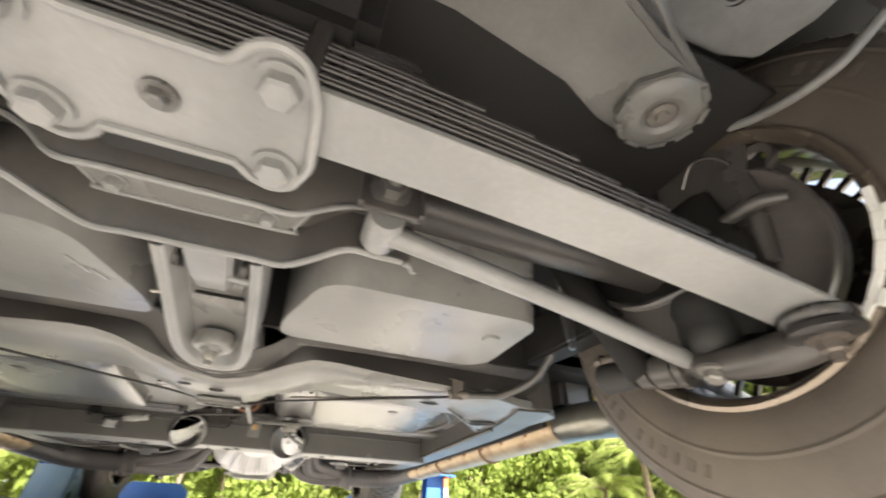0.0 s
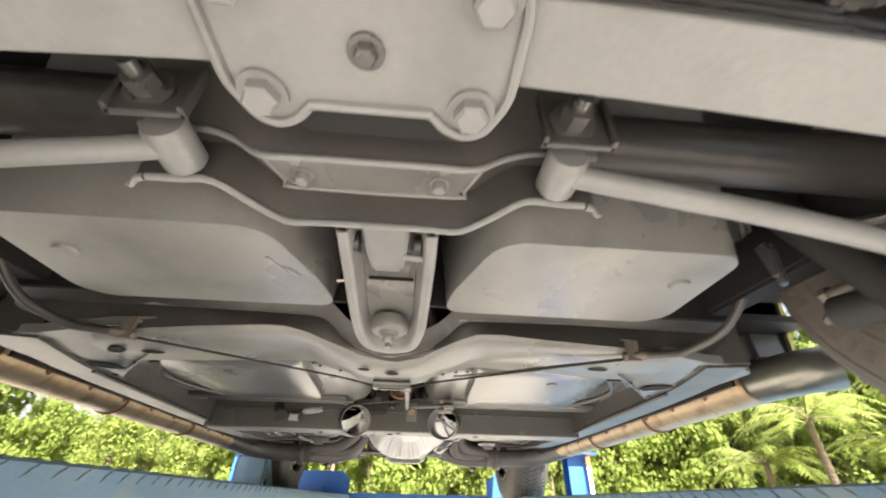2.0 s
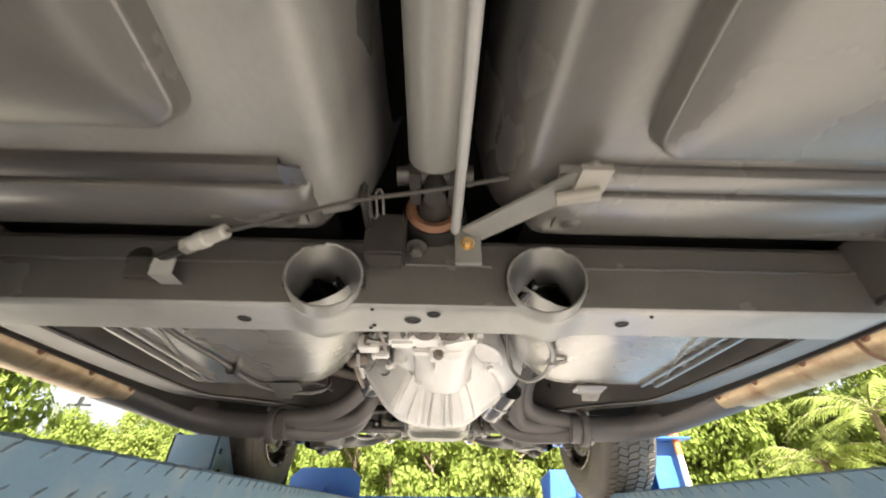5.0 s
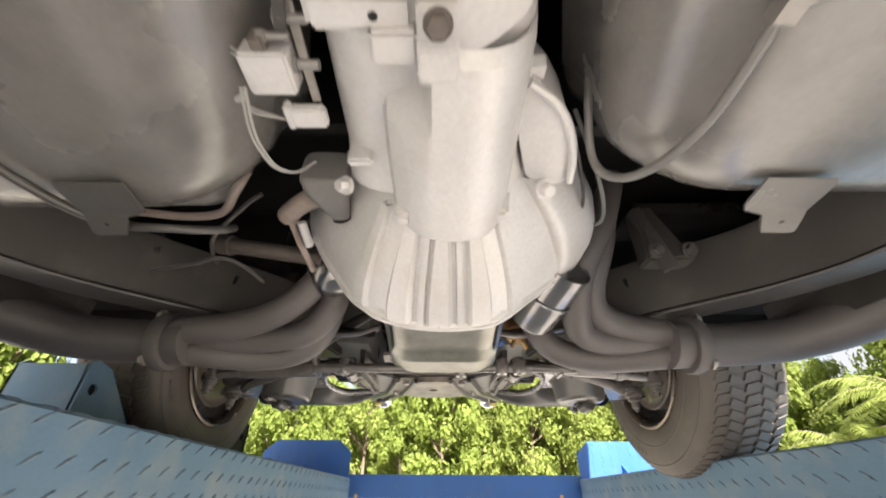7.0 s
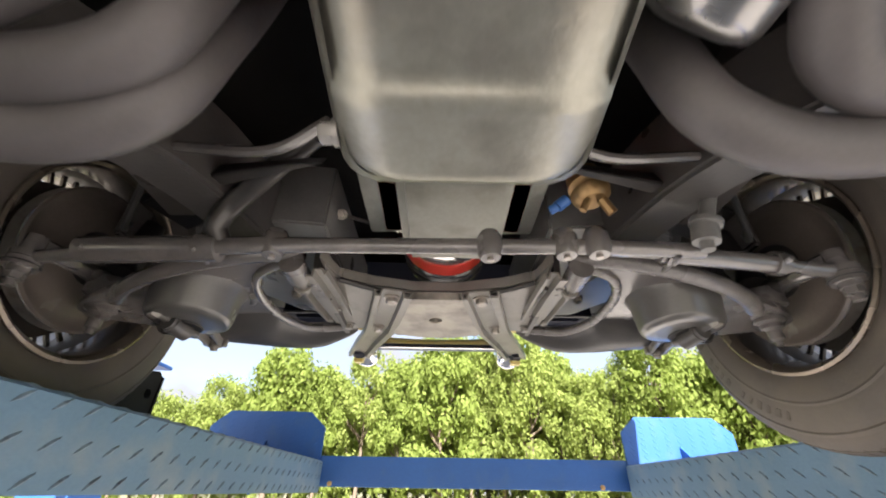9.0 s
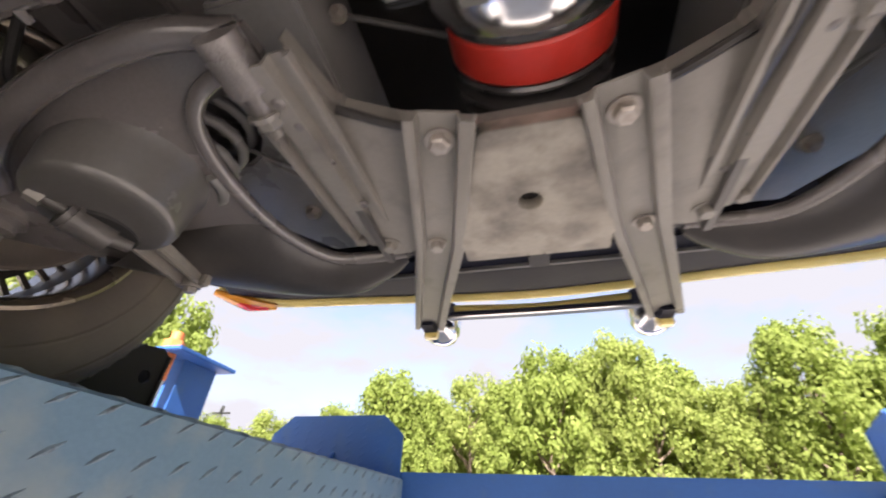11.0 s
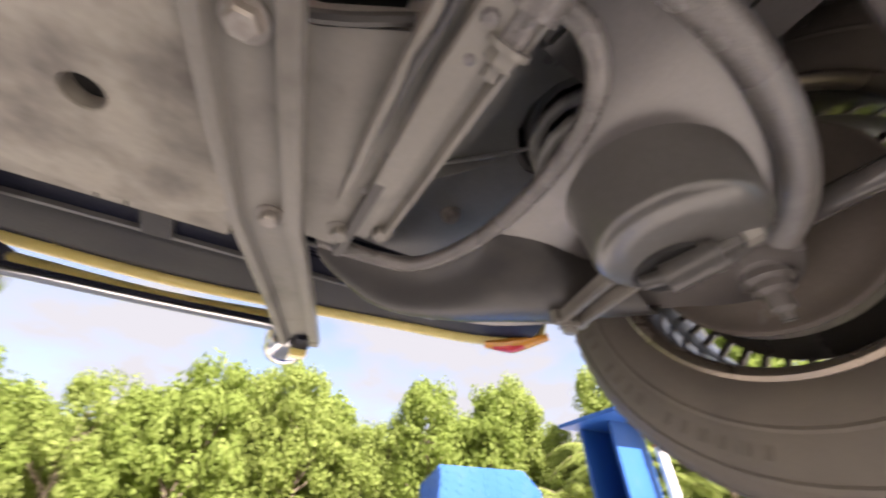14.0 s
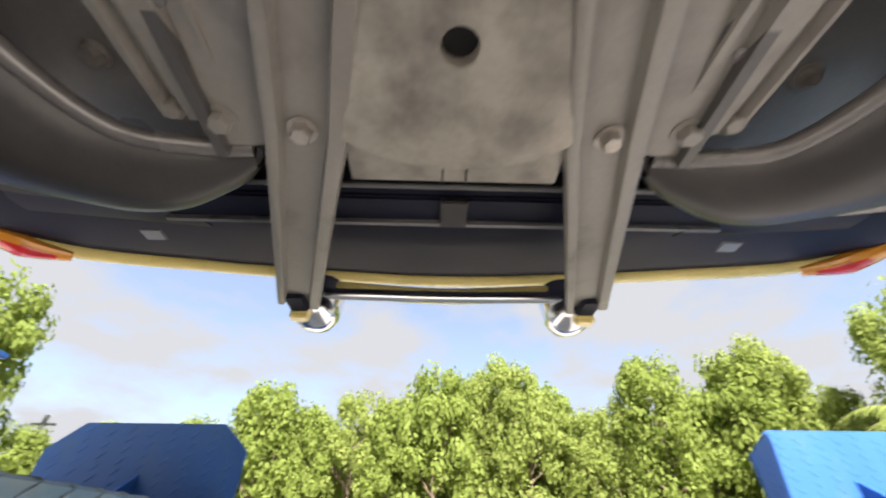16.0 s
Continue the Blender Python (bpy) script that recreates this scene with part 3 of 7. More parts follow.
def build_floor():
    for s in (-1, 1):
        # floor sheet rolling up into the tunnel
        sec = [(.064, .44), (.074, .36), (.082, .305), (.092, .274), (.108, .258), (.130, .252), (.17, .250), (.40, .250), (.66, .250)]
        # Left sheet is lighter than the right; the light it reflects is in its colour.
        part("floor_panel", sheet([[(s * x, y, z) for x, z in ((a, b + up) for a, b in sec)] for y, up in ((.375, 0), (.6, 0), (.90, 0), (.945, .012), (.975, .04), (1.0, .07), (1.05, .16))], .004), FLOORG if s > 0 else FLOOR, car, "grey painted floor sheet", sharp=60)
        # pressed seat well, proud of the floor
        o = ([(.172, .405), (.182, .47), (.192, .70), (.200, .795), (.220, .812), (.455, .806), (.492, .75), (.492, .60), (.474, .43), (.45, .405)] if s > 0 else
             [(-.182, .405), (-.192, .47), (-.200, .70), (-.206, .775), (-.226, .792), (-.455, .790), (-.488, .70), (-.494, .60), (-.51, .50), (-.45, .405)])
        lower = rounded(o, .03, 4)
        cx, cy = sum(p[0] for p in lower) / len(lower), sum(p[1] for p in lower) / len(lower)
        rings = [[(cx + (x - cx) * k, cy + (y - cy) * k, z) for x, y in lower] for k, z in ((1.03, .253), (1.018, .246), (1.008, .236), (.996, .2285), (.975, .2255), (.6, .2250))]
        pan = part("floor_pan", loft(rings), FLOORG, car, "pressed floor well", sharp=60)
        part("drain_plug", lathe([(0, -.002), (.010, -.002), (.0145, .002), (0, .002)], (s * .367, .522, .2252), (0, 0, 1), 16), BLACK, pan)
        # bracket with little tabs beside the tunnel
        br = part("tunnel_bracket", hull((s * .145 - .042, .508, .2475), (s * .145 + .042, .522, .251)), BLACK, car)
        for k in range(3):
            part("tab", hull((s * .145 - .032 + .026 * k, .530 + .006 * (k % 2), .246), (s * .145 - .022 + .026 * k, .536 + .006 * (k % 2), .251), (.4, 1)), SATIN, br)
        # narrow strip ahead of the well, groove, rolled cross step that rises into the shade
        x_in = .128 if s > 0 else .150
        strip = [(.838, .248), (.842, .240), (.848, .2375), (.862, .2380), (.867, .241), (.868, .262)]
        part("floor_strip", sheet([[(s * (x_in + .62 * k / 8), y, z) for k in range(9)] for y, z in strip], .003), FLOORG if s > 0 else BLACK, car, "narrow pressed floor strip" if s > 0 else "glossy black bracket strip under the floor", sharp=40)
        prof = [(.873, .265), (.8735, .244), (.876, .2395), (.886, .2385), (.905, .240), (.918, .2425), (.922, .2432), (.945, .2475), (.965, .257), (.985, .272), (1.005, .298), (1.03, .34)]
        rows = []
        for y, z in prof:
            x0 = (.112 if s > 0 else .131) + max(0, y - .875) * (.20 if s > 0 else .10)
            xs = [x0 - .012, x0 - .005, x0 + .002, x0 + .014, x0 + .03] + [x0 + .03 + (.64 - x0) * k / 7 for k in range(1, 8)]
            rows.append([(s * x, y, z + u) for x, u in zip(xs, [.045, .016, .006, .001, 0] + [0] * 7)])
        rib = part("floor_rib", sheet(rows, .003), FLOORG, car, "rolled cross step in the floor", sharp=50)
        part("stain", lathe([(0, 0), (.010, 0), (.012, .001), (0, .001)], (s * .165, .926, .2425), (0, 0, 1), 16), BLACK, rib)
        if s < 0:
            part("end_plate", sheet([[(-.128, .842, .2375), (-.128, .868, .240)], [(-.150, .838, .2365), (-.150, .868, .238)]], .002), GLOSS, rib)
        part("pinch_nick", hull((s * .143 - .001, .915, .2405), (s * .143 + .001, .932, .244)), BLACK, rib)
        # perimeter rail
        line = smooth_line([(s * x, setback(y), z) for x, y, z in ((.60, .26, .245), (.635, .45, .245), (.645, .70, .245), (.645, 1.0, .245), (.645, 1.30, .250), (.645, 1.53, .262), (.622, 1.69, .285), (.540, 1.80, .297), (.450, 1.895, .303), (.395, 1.98, .315), (.355, 2.10, .335), (.33, 2.32, .36))], 4)
        secs = []
        for i, p in enumerate(line):
            d = (line[min(i + 1, len(line) - 1)] - line[max(0, i - 1)]).normalized()
            q = d.cross(Vector((0, 0, 1))).normalized()
            tall = .05 + .035 * min(1, max(0, (p.y - 1.35 - NOSE) / .3))
            secs.append([p + q * a + Vector((0, 0, b)) for a, b in ((-.04, -.045), (.04, -.045), (.04, tall), (-.04, tall))])
        rail = part("frame_rail", loft(secs), SATIN, car, "black box-section frame rail", bevel=.006)
        # Black disc painted as the slot's shade; the rail stays whole.
        bm = lathe([(0, -.002), (.014, -.002), (.014, .001), (0, .001)], (0, 0, 0), (1, 0, 0), 16)
        bm.transform(Matrix.Translation((s * .432, 1.858 + NOSE, .338)) @ Matrix.Rotation(s * radians(-46), 4, "Z") @ Matrix.Diagonal((1, 1.6, .7, 1)))
        part("rail_slot_shade", bm, DARK, rail)
        part("rail_seam", sweep([(s * x, setback(y), z) for x, y, z in ((.60, .46, .198), (.607, .7, .198), (.607, 1.0, .198), (.607, 1.28, .206), (.607, 1.52, .217), (.585, 1.67, .240), (.50, 1.785, .252), (.42, 1.87, .258))], .004, 6, 3), BLACK, rail)
        # pressed corner box joining the cross plate to the rail
        o = mirror([(.40, .372), (.452, .372), (.545, .470), (.605, .545), (.66, .56), (.68, .30), (.58, .255), (.40, .26)], s)
        box = part("torque_box", plate(rounded(o, .02, 3), .2035, .016, (), lambda x, y: .030 * max(0, (.56 - abs(x)) / .16)), FLOOR, car, "grey pressed corner box with slots", bevel=.004)
        # Black discs paint the shade of the slots; the box is uncut.
        part("corner_notch_shade", slot(s * .565, .437, .2035, .030, .015, s * -28), DARK, box)
        part("small_hole_shade", slot(s * .502, .425, .2085, .006, .005), DARK, box)
        part("small_hole_shade", slot(s * .585, .500, .2030, .006, .005), DARK, box)
        part("corner_wall", sheet([[(s * .455, .372, .209), (s * .455, .372, .250)], [(s * .545, .470, .2045), (s * .545, .470, .250)], [(s * .605, .545, .2025), (s * .605, .545, .250)]], .003), FLOOR, box)
        part("brace_strap", bar((s * .46, .385, .226), (s * .560, .525, .228), .018, .004), SATIN, box, bevel=.001)
        part("side_clip", hull((s * .505 - .03, .495, .232), (s * .505 + .03, .507, .250)), BLACK, box, bevel=.002)
        part("floor_edge", sweep([(s * .50, .50, .236), (s * .545, .60, .232), (s * .53, .72, .234), (s * .495, .82, .240)], .006, 8, 5), BLACK, car)
    # cross plate: thin lip, dark upright face, rounded knee, then the flat underside
    lip = ((-.62, .252, .262), (-.44, .250, .262), (-.331, .254, .262), (-.221, .258, .262), (-.137, .264, .262), (-.114, .266, .258), (-.096, .274, .243), (-.074, .290, .225), (-.050, .294, .215), (-.015, .296, .206), (.008, .296, .205), (.053, .293, .215), (.077, .290, .225), (.099, .281, .240), (.120, .263, .258), (.13, .257, .262), (.23, .252, .262), (.34, .250, .262), (.44, .254, .262), (.62, .256, .262))
    knee = ((-.62, .285, .212), (-.432, .276, .215), (-.316, .264, .220), (-.208, .260, .226), (-.178, .265, .227), (-.145, .272, .222), (-.103, .284, .209), (-.053, .306, .198), (.008, .311, .190), (.053, .306, .197), (.086, .294, .208), (.119, .280, .221), (.154, .264, .228), (.194, .257, .226), (.272, .256, .220), (.375, .258, .215), (.62, .275, .212))
    lx, ly, lz = zip(*lip)
    kx, ky, kz = zip(*knee)
    xs = [-.62 + 1.24 * i / 90 for i in range(91)]

    def low(x):
        return .1905 + .034 * min(1, max(0, (abs(x) - .025) / .135)) ** 1.3 - .012 * min(1, max(0, (abs(x) - .2) / .25))
    faces, plates = [], []
    for x in xs:
        y0, z0, y1, z1 = np.interp(x, lx, ly), np.interp(x, lx, lz), np.interp(x, kx, ky), np.interp(x, kx, kz)
        faces.append([(x, y0 - .020, z0 + .030), (x, y0, z0), (x, y0 + .003, z0 - .001), (x, y0 * .7 + y1 * .3, z0 * .62 + z1 * .38 + .001), (x, y1 - .004, z1 + .009)])
        y2 = .446 if abs(x) < .07 else .418
        z2 = low(x)
        plates.append([(x, y1 - .004, z1 + .009), (x, y1 + .001, z1 + .0035), (x, y1 + .008, z1 + .0005), (x, y1 * .75 + y2 * .25, z1 * .6 + z2 * .4), (x, (y1 + y2) / 2, z2), (x, y2 - .004, z2), (x, y2, z2 + .003), (x, y2 + .001, z2 + .014)])
    # Upright face is black to paint its shade; the plate stays floor grey.
    cross = part("rear_crossmember", sheet(faces, .003), BLACK, car, "crossmember face, blackened as shade, dipping round the carrier", sharp=50)
    part("lip", sweep([(x, y, z) for x, y, z in lip], .0030, 6, 3), FLOOR, cross, "thin grey upper lip")
    for x, y, z in ((-.245, .262, .246), (.195, .258, .250), (-.32, .262, .244)):
        part("wire_clip", hull((x - .008, y - .004, z - .003), (x + .008, y + .004, z + .002)), DARK, cross)
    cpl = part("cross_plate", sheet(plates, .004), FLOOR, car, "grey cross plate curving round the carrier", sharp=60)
    for x, y, a, b, turn in ((-.047, .340, .010, .0065, 10), (.004, .349, .012, .008, 0), (-.494, .348, .021, .011, -35), (-.433, .354, .019, .007, 0), (.401, .350, .019, .007, 2), (.445, .328, .020, .011, 28), (-.10, .40, .003, .003, 0), (.185, .315, .002, .002, 0), (.103, .400, .003, .003, 0)):
        # Hole interiors are painted as black discs on the whole plate.
        part("oval_hole_shade", slot(x, y, low(x) - .0030 + (.0045 if y < .33 else 0), a, b, turn), DARK, cpl)
    part("edge_bracket", join(hull((-.036, .425, .180), (.040, .446, .192)), hull((-.036, .405, .186), (.040, .428, .1885))), FLOOR, cpl, "pressed bracket on the plate edge", bevel=.003)
    # Black strip put in as the shade of the bracket gap.
    part("bracket_shadow_gap", hull((-.026, .4285, .1785), (.030, .4335, .181)), DARK, cpl)
    # cables across the floor, their clamps and thick sheaths
    for s in (-1, 1):
        part("brake_cable", sweep([(s * .425, .262, .207), (s * .30, .330, .205), (s * .20, .395, .205), (s * .10, .470, .207), (s * .035, .545, .210), (s * .012, .57, .22)], .0022, 6, 3), DARK, car, "thin parking brake cable")
        if s > 0:
            part("brake_cable", sweep([(.425, .266, .209), (.30, .333, .208), (.20, .398, .210), (.13, .452, .215)], .0022, 6, 3), OLD, car, "second thin brake cable")
        part("cable_clamp", join(hull((s * .424 - .011, .250, .200), (s * .424 + .011, .256, .236)), rod((s * .410, .262, .209), (s * .445, .252, .211), .0085, 12), bar((s * .424, .253, .235), (s * .39, .262, .240), .010, .003)), OLD, car, "rusty cable clamp")
        pts = [(s * .43, .255, .210), (s * .475, .250, .213), (s * .517, .243, .219), (s * .566, .20, .245), (s * .588, .15, .30), (s * .59, .12, .36), (s * .563, .08, .415), (s * .50, .05, .45)]
        part("cable_sheath", sweep(pts, .0072, 10, 6), SATIN, car, "thick dark cable sheath")
    # storage wells either side of the carrier
    for s, x0, x1 in ((1, .088, .445), (-1, .085, .458)):
        o = mirror([(x0, .19), (x0 + .003, .13), (x0 + .050, -0.015), (x1 - .02, -0.015), (x1, 0.005), (x1, .165), (x1 - .03, .192)], s)
        bm = plate(rounded(o, .04, 5), .246, .22)
        for v in bm.verts:
            if v.co.z > .4:
                v.co.y -= .05 * max(0, (.14 - v.co.y) / .10)
                v.co.x -= s * .02
        bmesh.ops.recalc_face_normals(bm, faces=bm.faces)
        edges = [e for e in bm.edges if len(e.link_faces) == 2 and e.calc_face_angle(0) > radians(30)]
        bmesh.ops.bevel(bm, geom=edges, offset=.046, segments=9, affect="EDGES", clamp_overlap=True)
        well = part("storage_well", bm, FLOOR, car, "grey moulded storage well under the floor", sharp=40)
        part("drain_plug", lathe([(0, -.004), (.012, -.004), (.016, .003), (0, .003)], (s * .40, .061, .246), (0, 0, 1), 16), FLOOR, well)
        if s < 0:
            part("scuff", join(bar((-.150, .05, .2455), (-.135, .085, .2455), .004, .002), bar((-.132, .075, .2455), (-.12, .095, .2455), .005, .002)), SPRING, well)
        part("well_seam", hull((s * .26 - .018, .196, .268), (s * .26 + .018, .202, .274)), SPRING, well)


def build_crossmember():
    """The gearbox crossmember with the two exhaust passages pressed through it."""
    tubes = ((-.133, .0485), (.149, .0505))

    def tube_low(x, y):
        z = 1.0
        for cx, r in tubes:
            if abs(x - cx - math.copysign(.2, cx) * (y - .868)) < r:
                z = min(z, .209 + .14 * (y - .868) - math.sqrt(r * r - (x - cx - math.copysign(.2, cx) * (y - .868)) ** 2))
        return z

    def under(x, y):
        k = .0085
        a, b = .1815, tube_low(x, y)
        return -k * math.log(math.exp(-(a - .18) / k) + math.exp(-(b - .18) / k)) + .18
    xs = [-.62 + 1.24 * i / 220 for i in range(221)]
    ys = [.9075, .909, .912, .925, .94, .955, .97, .985, .996, .9995]
    rows = [[(x, y + (.004 if j == 9 and abs(x) < .07 else 0), under(x, y) + (.006, .0015, 0, 0, 0, 0, 0, 0, .0005, .009)[j]) for x in xs] for j, y in enumerate(ys)]
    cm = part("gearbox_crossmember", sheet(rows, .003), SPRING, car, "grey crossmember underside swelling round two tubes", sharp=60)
    # rear wall with the tubes' holes
    bm = bmesh.new()

    def spans(x):
        for cx, r in tubes:
            u = x - cx - math.copysign(.008, cx)
            if abs(u) < r - .001:
                k = math.sqrt((r - .001) ** 2 - u * u)
                return ((.184, max(.1841, .2145 - k)), (min(.2805, .2145 + k), .281))
        return ((.184, .21), (.21, .281))
    for x0, x1 in zip(xs, xs[1:]):
        for (a0, b0), (a1, b1) in zip(spans(x0), spans(x1)):
            bm.faces.new([bm.verts.new(p) for p in ((x0, .9075, a0), (x1, .9075, a1), (x1, .9075, b1), (x0, .9075, b0))])
    bmesh.ops.remove_doubles(bm, verts=bm.verts, dist=1e-5)
    # Rear and inner walls are darker than the pale underside.
    part("rear_wall", bm, FLOORG, cm, "darker grey rear wall")
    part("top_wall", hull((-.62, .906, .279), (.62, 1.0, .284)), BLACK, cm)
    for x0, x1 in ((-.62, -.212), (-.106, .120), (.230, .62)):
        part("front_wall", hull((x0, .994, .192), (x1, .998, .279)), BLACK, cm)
    for x, y, r in ((-.255, .954, .0085), (-.023, .950, .0105), (.006, .930, .0085), (.270, .951, .0085), (-.075, .917, .0025), (-.078, .968, .003), (-.084, .978, .0025), (.30, .925, .0025)):
        # Drilled holes shown only by discs painted with their inner shade.
        part("drilled_hole_shade", slot(x, y, .1800, r, r * .9), DARK, cm)
    for i, (cx, r) in enumerate(tubes):
        way = Vector((math.copysign(.2, cx), .98, .137)).normalized()
        bm = lathe([(r - .0035, 0), (r - .0012, -.0012), (r, .0008), (r, .155), (r - .0035, .155)], (cx, .868, .209), way, 48, True)
        k = math.copysign(1, cx)
        rng = random.Random(5 + i)
        cut = {}
        for v in bm.verts:
            if v.co.y < .89:
                a = round(math.degrees(math.atan2(v.co.z - .209, v.co.x - cx)) / 7.5)
                cut.setdefault(a, rng.uniform(-.0012, .0016))
                top = max(0, min(1, (v.co.z - .235) / .012))
                v.co.y += cut[a] + .14 * (v.co.z - .16) + top * (.002 + 1.5 * cut[a])
        tube = part("exhaust_passage", bm, FLOOR, cm, "open ragged-cut tube through the crossmember", sharp=50)
        part("weld_bead", sweep([(cx + k * .0075 + (r + .003) * math.cos(a), .9035, .2145 + (r + .003) * math.sin(a)) for a in [radians(q) for q in range(-10, 191, 20)]], .0035, 6, 3), BLACK, tube)
    for x in (-.078, -.020):
        part("bolt", hex_bolt((x, .899, .268), (0, -.35, -1), .010, .012), SATIN, cm)
    rng = random.Random(9)
    for x0, x1 in ((-.60, -.195), (-.070, .085), (.205, .60)):
        n = 14
        part("weld_seam", sweep([(x0 + (x1 - x0) * k / n, .9050, .243 + rng.uniform(-.001, .001)) for k in range(n + 1)], .0018, 6, 2), SATIN, cm)
    part("crossmember_bracket", hull((-.395, .885, .208), (-.355, .9055, .236), (1, .5)), BLACK, cm, bevel=.002)
    # Black disc on the wall for the shaded slot.
    part("cable_slot_shade", lathe([(0, -.001), (.014, -.001), (.017, .001), (0, .001)], (-.398, .9045, .247), (0, 1, 0), 18), DARK, cm)


def build_rear():
    # transverse leaf spring
    def drop(x):
        return -.060 * (abs(x) / .62) ** 1.7
    half = (.632, .555, .505, .455, .412, .36, .318, .275, .228, .174)
    spring = None
    for i, w in enumerate(half):
        secs, n = [], 28
        t, wide = (.0066, .0300) if i == 0 else (.0044, .0290 - .0012 * (i % 2))
        for k in range(n + 1):
            x = -w + 2 * w * k / n
            z = .2465 + .0071 * i + drop(x)
            secs.append([(x, -.245 + a, z + b) for a, b in ((-wide, .0012), (-wide + .0012, 0), (wide - .0012, 0), (wide, .0012), (wide, t), (-wide, t))])
        ob = part("leaf_spring" if i == 0 else "leaf", loft(secs), SPRING if i == 0 else LEAF, car if i == 0 else spring,
                  "pale grey painted transverse leaf spring with ten leaves" if i == 0 else "", sharp=30)
        spring = spring or ob
    # top keeper plates
    for s in (-1, 1):
        part("leaf_tip", hull((s * .14 - .03, -.272, .318), (s * .14 + .03, -.225, .330)), LEAF, spring, bevel=.003)
    # clamp plate with four lobes
    o = [(-.102, -.205), (-.088, -.176), (-.072, -.170), (-.055, -.178), (-.046, -.190), (.046, -.190), (.055, -.178), (.072, -.170), (.088, -.176), (.102, -.205),
         (.102, -.268), (.092, -.296), (.076, -.302), (.060, -.295), (.046, -.278), (-.046, -.278), (-.060, -.295), (-.076, -.302), (-.092, -.296), (-.102, -.268)]
    o = rounded(o, .010, 3)
    cp = part("spring_clamp_plate", plate(o, .2395, .0068), SPRING, car, "pale grey clamp plate with four bolts under the spring", bevel=.0015)
    ring = [(x * 1.0, -.236 + (y + .236) * 1.0, .2385) for x, y in o]
    part("rim_flange", sweep(ring + ring[:1], .0042, 8, 2), SPRING, cp)
    for x, y in ((-.0775, -.198), (.0755, -.196), (-.0775, -.274), (.0785, -.274)):
        b = part("bolt", hex_bolt((x, y, .238), (0, 0, -1), .0135, .012, 1.35), SPRING, cp, "grey painted hexagon bolt")
    part("centre_bolt", hex_bolt((0, -.235, .2385), (0, 0, -1), .0085, .006, 1.5), SHEEN, cp)
    for s in (-1, 1):
        part("u_bolt", rod((s * .088, -.272, .25), (s * .088, -.272, .40), .008), BLACK, cp)
    # final drive
    dif = part("final_drive", lathe([(0, -.16), (.06, -.155), (.10, -.12), (.115, -.06), (.11, .0), (.075, .06), (.05, .10), (.045, .17), (0, .17)], (0, -.02, .40), (0, 1, 0), 28), DARK, car, "dark cast final drive housing")
    part("cover_foot", hull((-.064, -.190, .250), (.090, -.150, .33)), DARK, dif, "greasy black foot", bevel=.005)
    part("cover", hull((-.13, -.30, .325), (.13, -.13, .47)), DARK, dif, bevel=.02)
    # strut-rod bracket
    def section(x):
        a = abs(x + .01)
        k = min(1, max(0, (a - .10) / .06))
        k = k * k * (3 - 2 * k)
        return [(x, -.150 + .005 * k, .350), (x, -.122 + .014 * k, .268 + .039 * k), (x, -.116 + .014 * k, .257 + .044 * k), (x, -.112 + .016 * k, .268 + .042 * k), (x, -.106 + .016 * k, .290 + .026 * k), (x, -.045 - .03 * k, .292 + .020 * k), (x, -.036 - .040 * k, .262 + .006 * k), (x, -.030 - .044 * k, .246 + .012 * k)]
    bm = bmesh.new()
    rows = [[bm.verts.new(p) for p in section(-.245 + .47 * i / 30)] for i in range(31)]
    for a, b in zip(rows, rows[1:]):
        for k in range(7):
            bm.faces.new((a[k], a[k + 1], b[k + 1], b[k]))
    bmesh.ops.solidify(bm, geom=bm.faces[:], thickness=.004)
    br = part("strut_rod_bracket", bm, SATIN, car, "black pressed bracket carrying the strut rods", sharp=50)
    part("rear_lip", sweep([section(-.245 + .47 * i / 14)[2] for i in range(15)], .0036, 8, 3), SPRING, br)
    part("front_lip", sweep([section(-.235 + .45 * i / 14)[7] for i in range(15)], .0042, 8, 3), SPRING, br)
    o = rounded([(-.135, -.106), (.112, -.106), (.082, -.046), (-.104, -.046)], .012, 4)
    part("mount_pad", plate(o, .2825, .007), FLOOR, br, "grey mounting pad with four bolts", bevel=.003)
    part("pad_rim", sweep([(-.132, -.108, .284), (-.108, -.056, .2825), (-.098, -.046, .282), (.076, -.046, .282), (.088, -.056, .2825), (.110, -.108, .284)], .0032, 8, 2), SPRING, br)
    for s in (-1, 1):
        part("lip_tip", sweep([(s * .228 - .01, -.073, .258), (s * .236 - .01, -.071, .256), (s * .240 - .01, -.068, .251), (s * .245 - .01, -.068, .252)], [.0045, .0035, .003, .002], 8, 4), SPRING, br)
    for x, y in ((-.087, -.066), (.060, -.066), (-.087, -.097), (.064, -.098)):
        part("bolt", hex_bolt((x, y, .283), (0, 0, -1), .0085, .010, 1.3), SPRING, br)
    for s in (-1, 1):
        x = s * .19 - .008
        part("cam_plate", join(hull((x - .034, -.152, .262), (x + .034, -.146, .325)), hull((x - .034, -.158, .262), (x - .029, -.146, .325)), hull((x + .029, -.158, .262), (x + .034, -.146, .325))), SATIN, br, bevel=.001)
        part("cam_bolt", join(rod((x - .004, -.15, .29), (x - .004, -.156, .2885), .022, 18), rod((x - .004, -.154, .29), (x - .004, -.174, .285), .0145, 6), rod((x - .004, -.174, .285), (x - .004, -.187, .283), .008, 10)), SHEEN, br)
        strut = part("strut_rod", sweep([(x, -.108, .268), (s * .40, -.106, .232), (s * .62, -.10, .188)], .0125, 14, 4), SPRING, car, "grey strut rod")
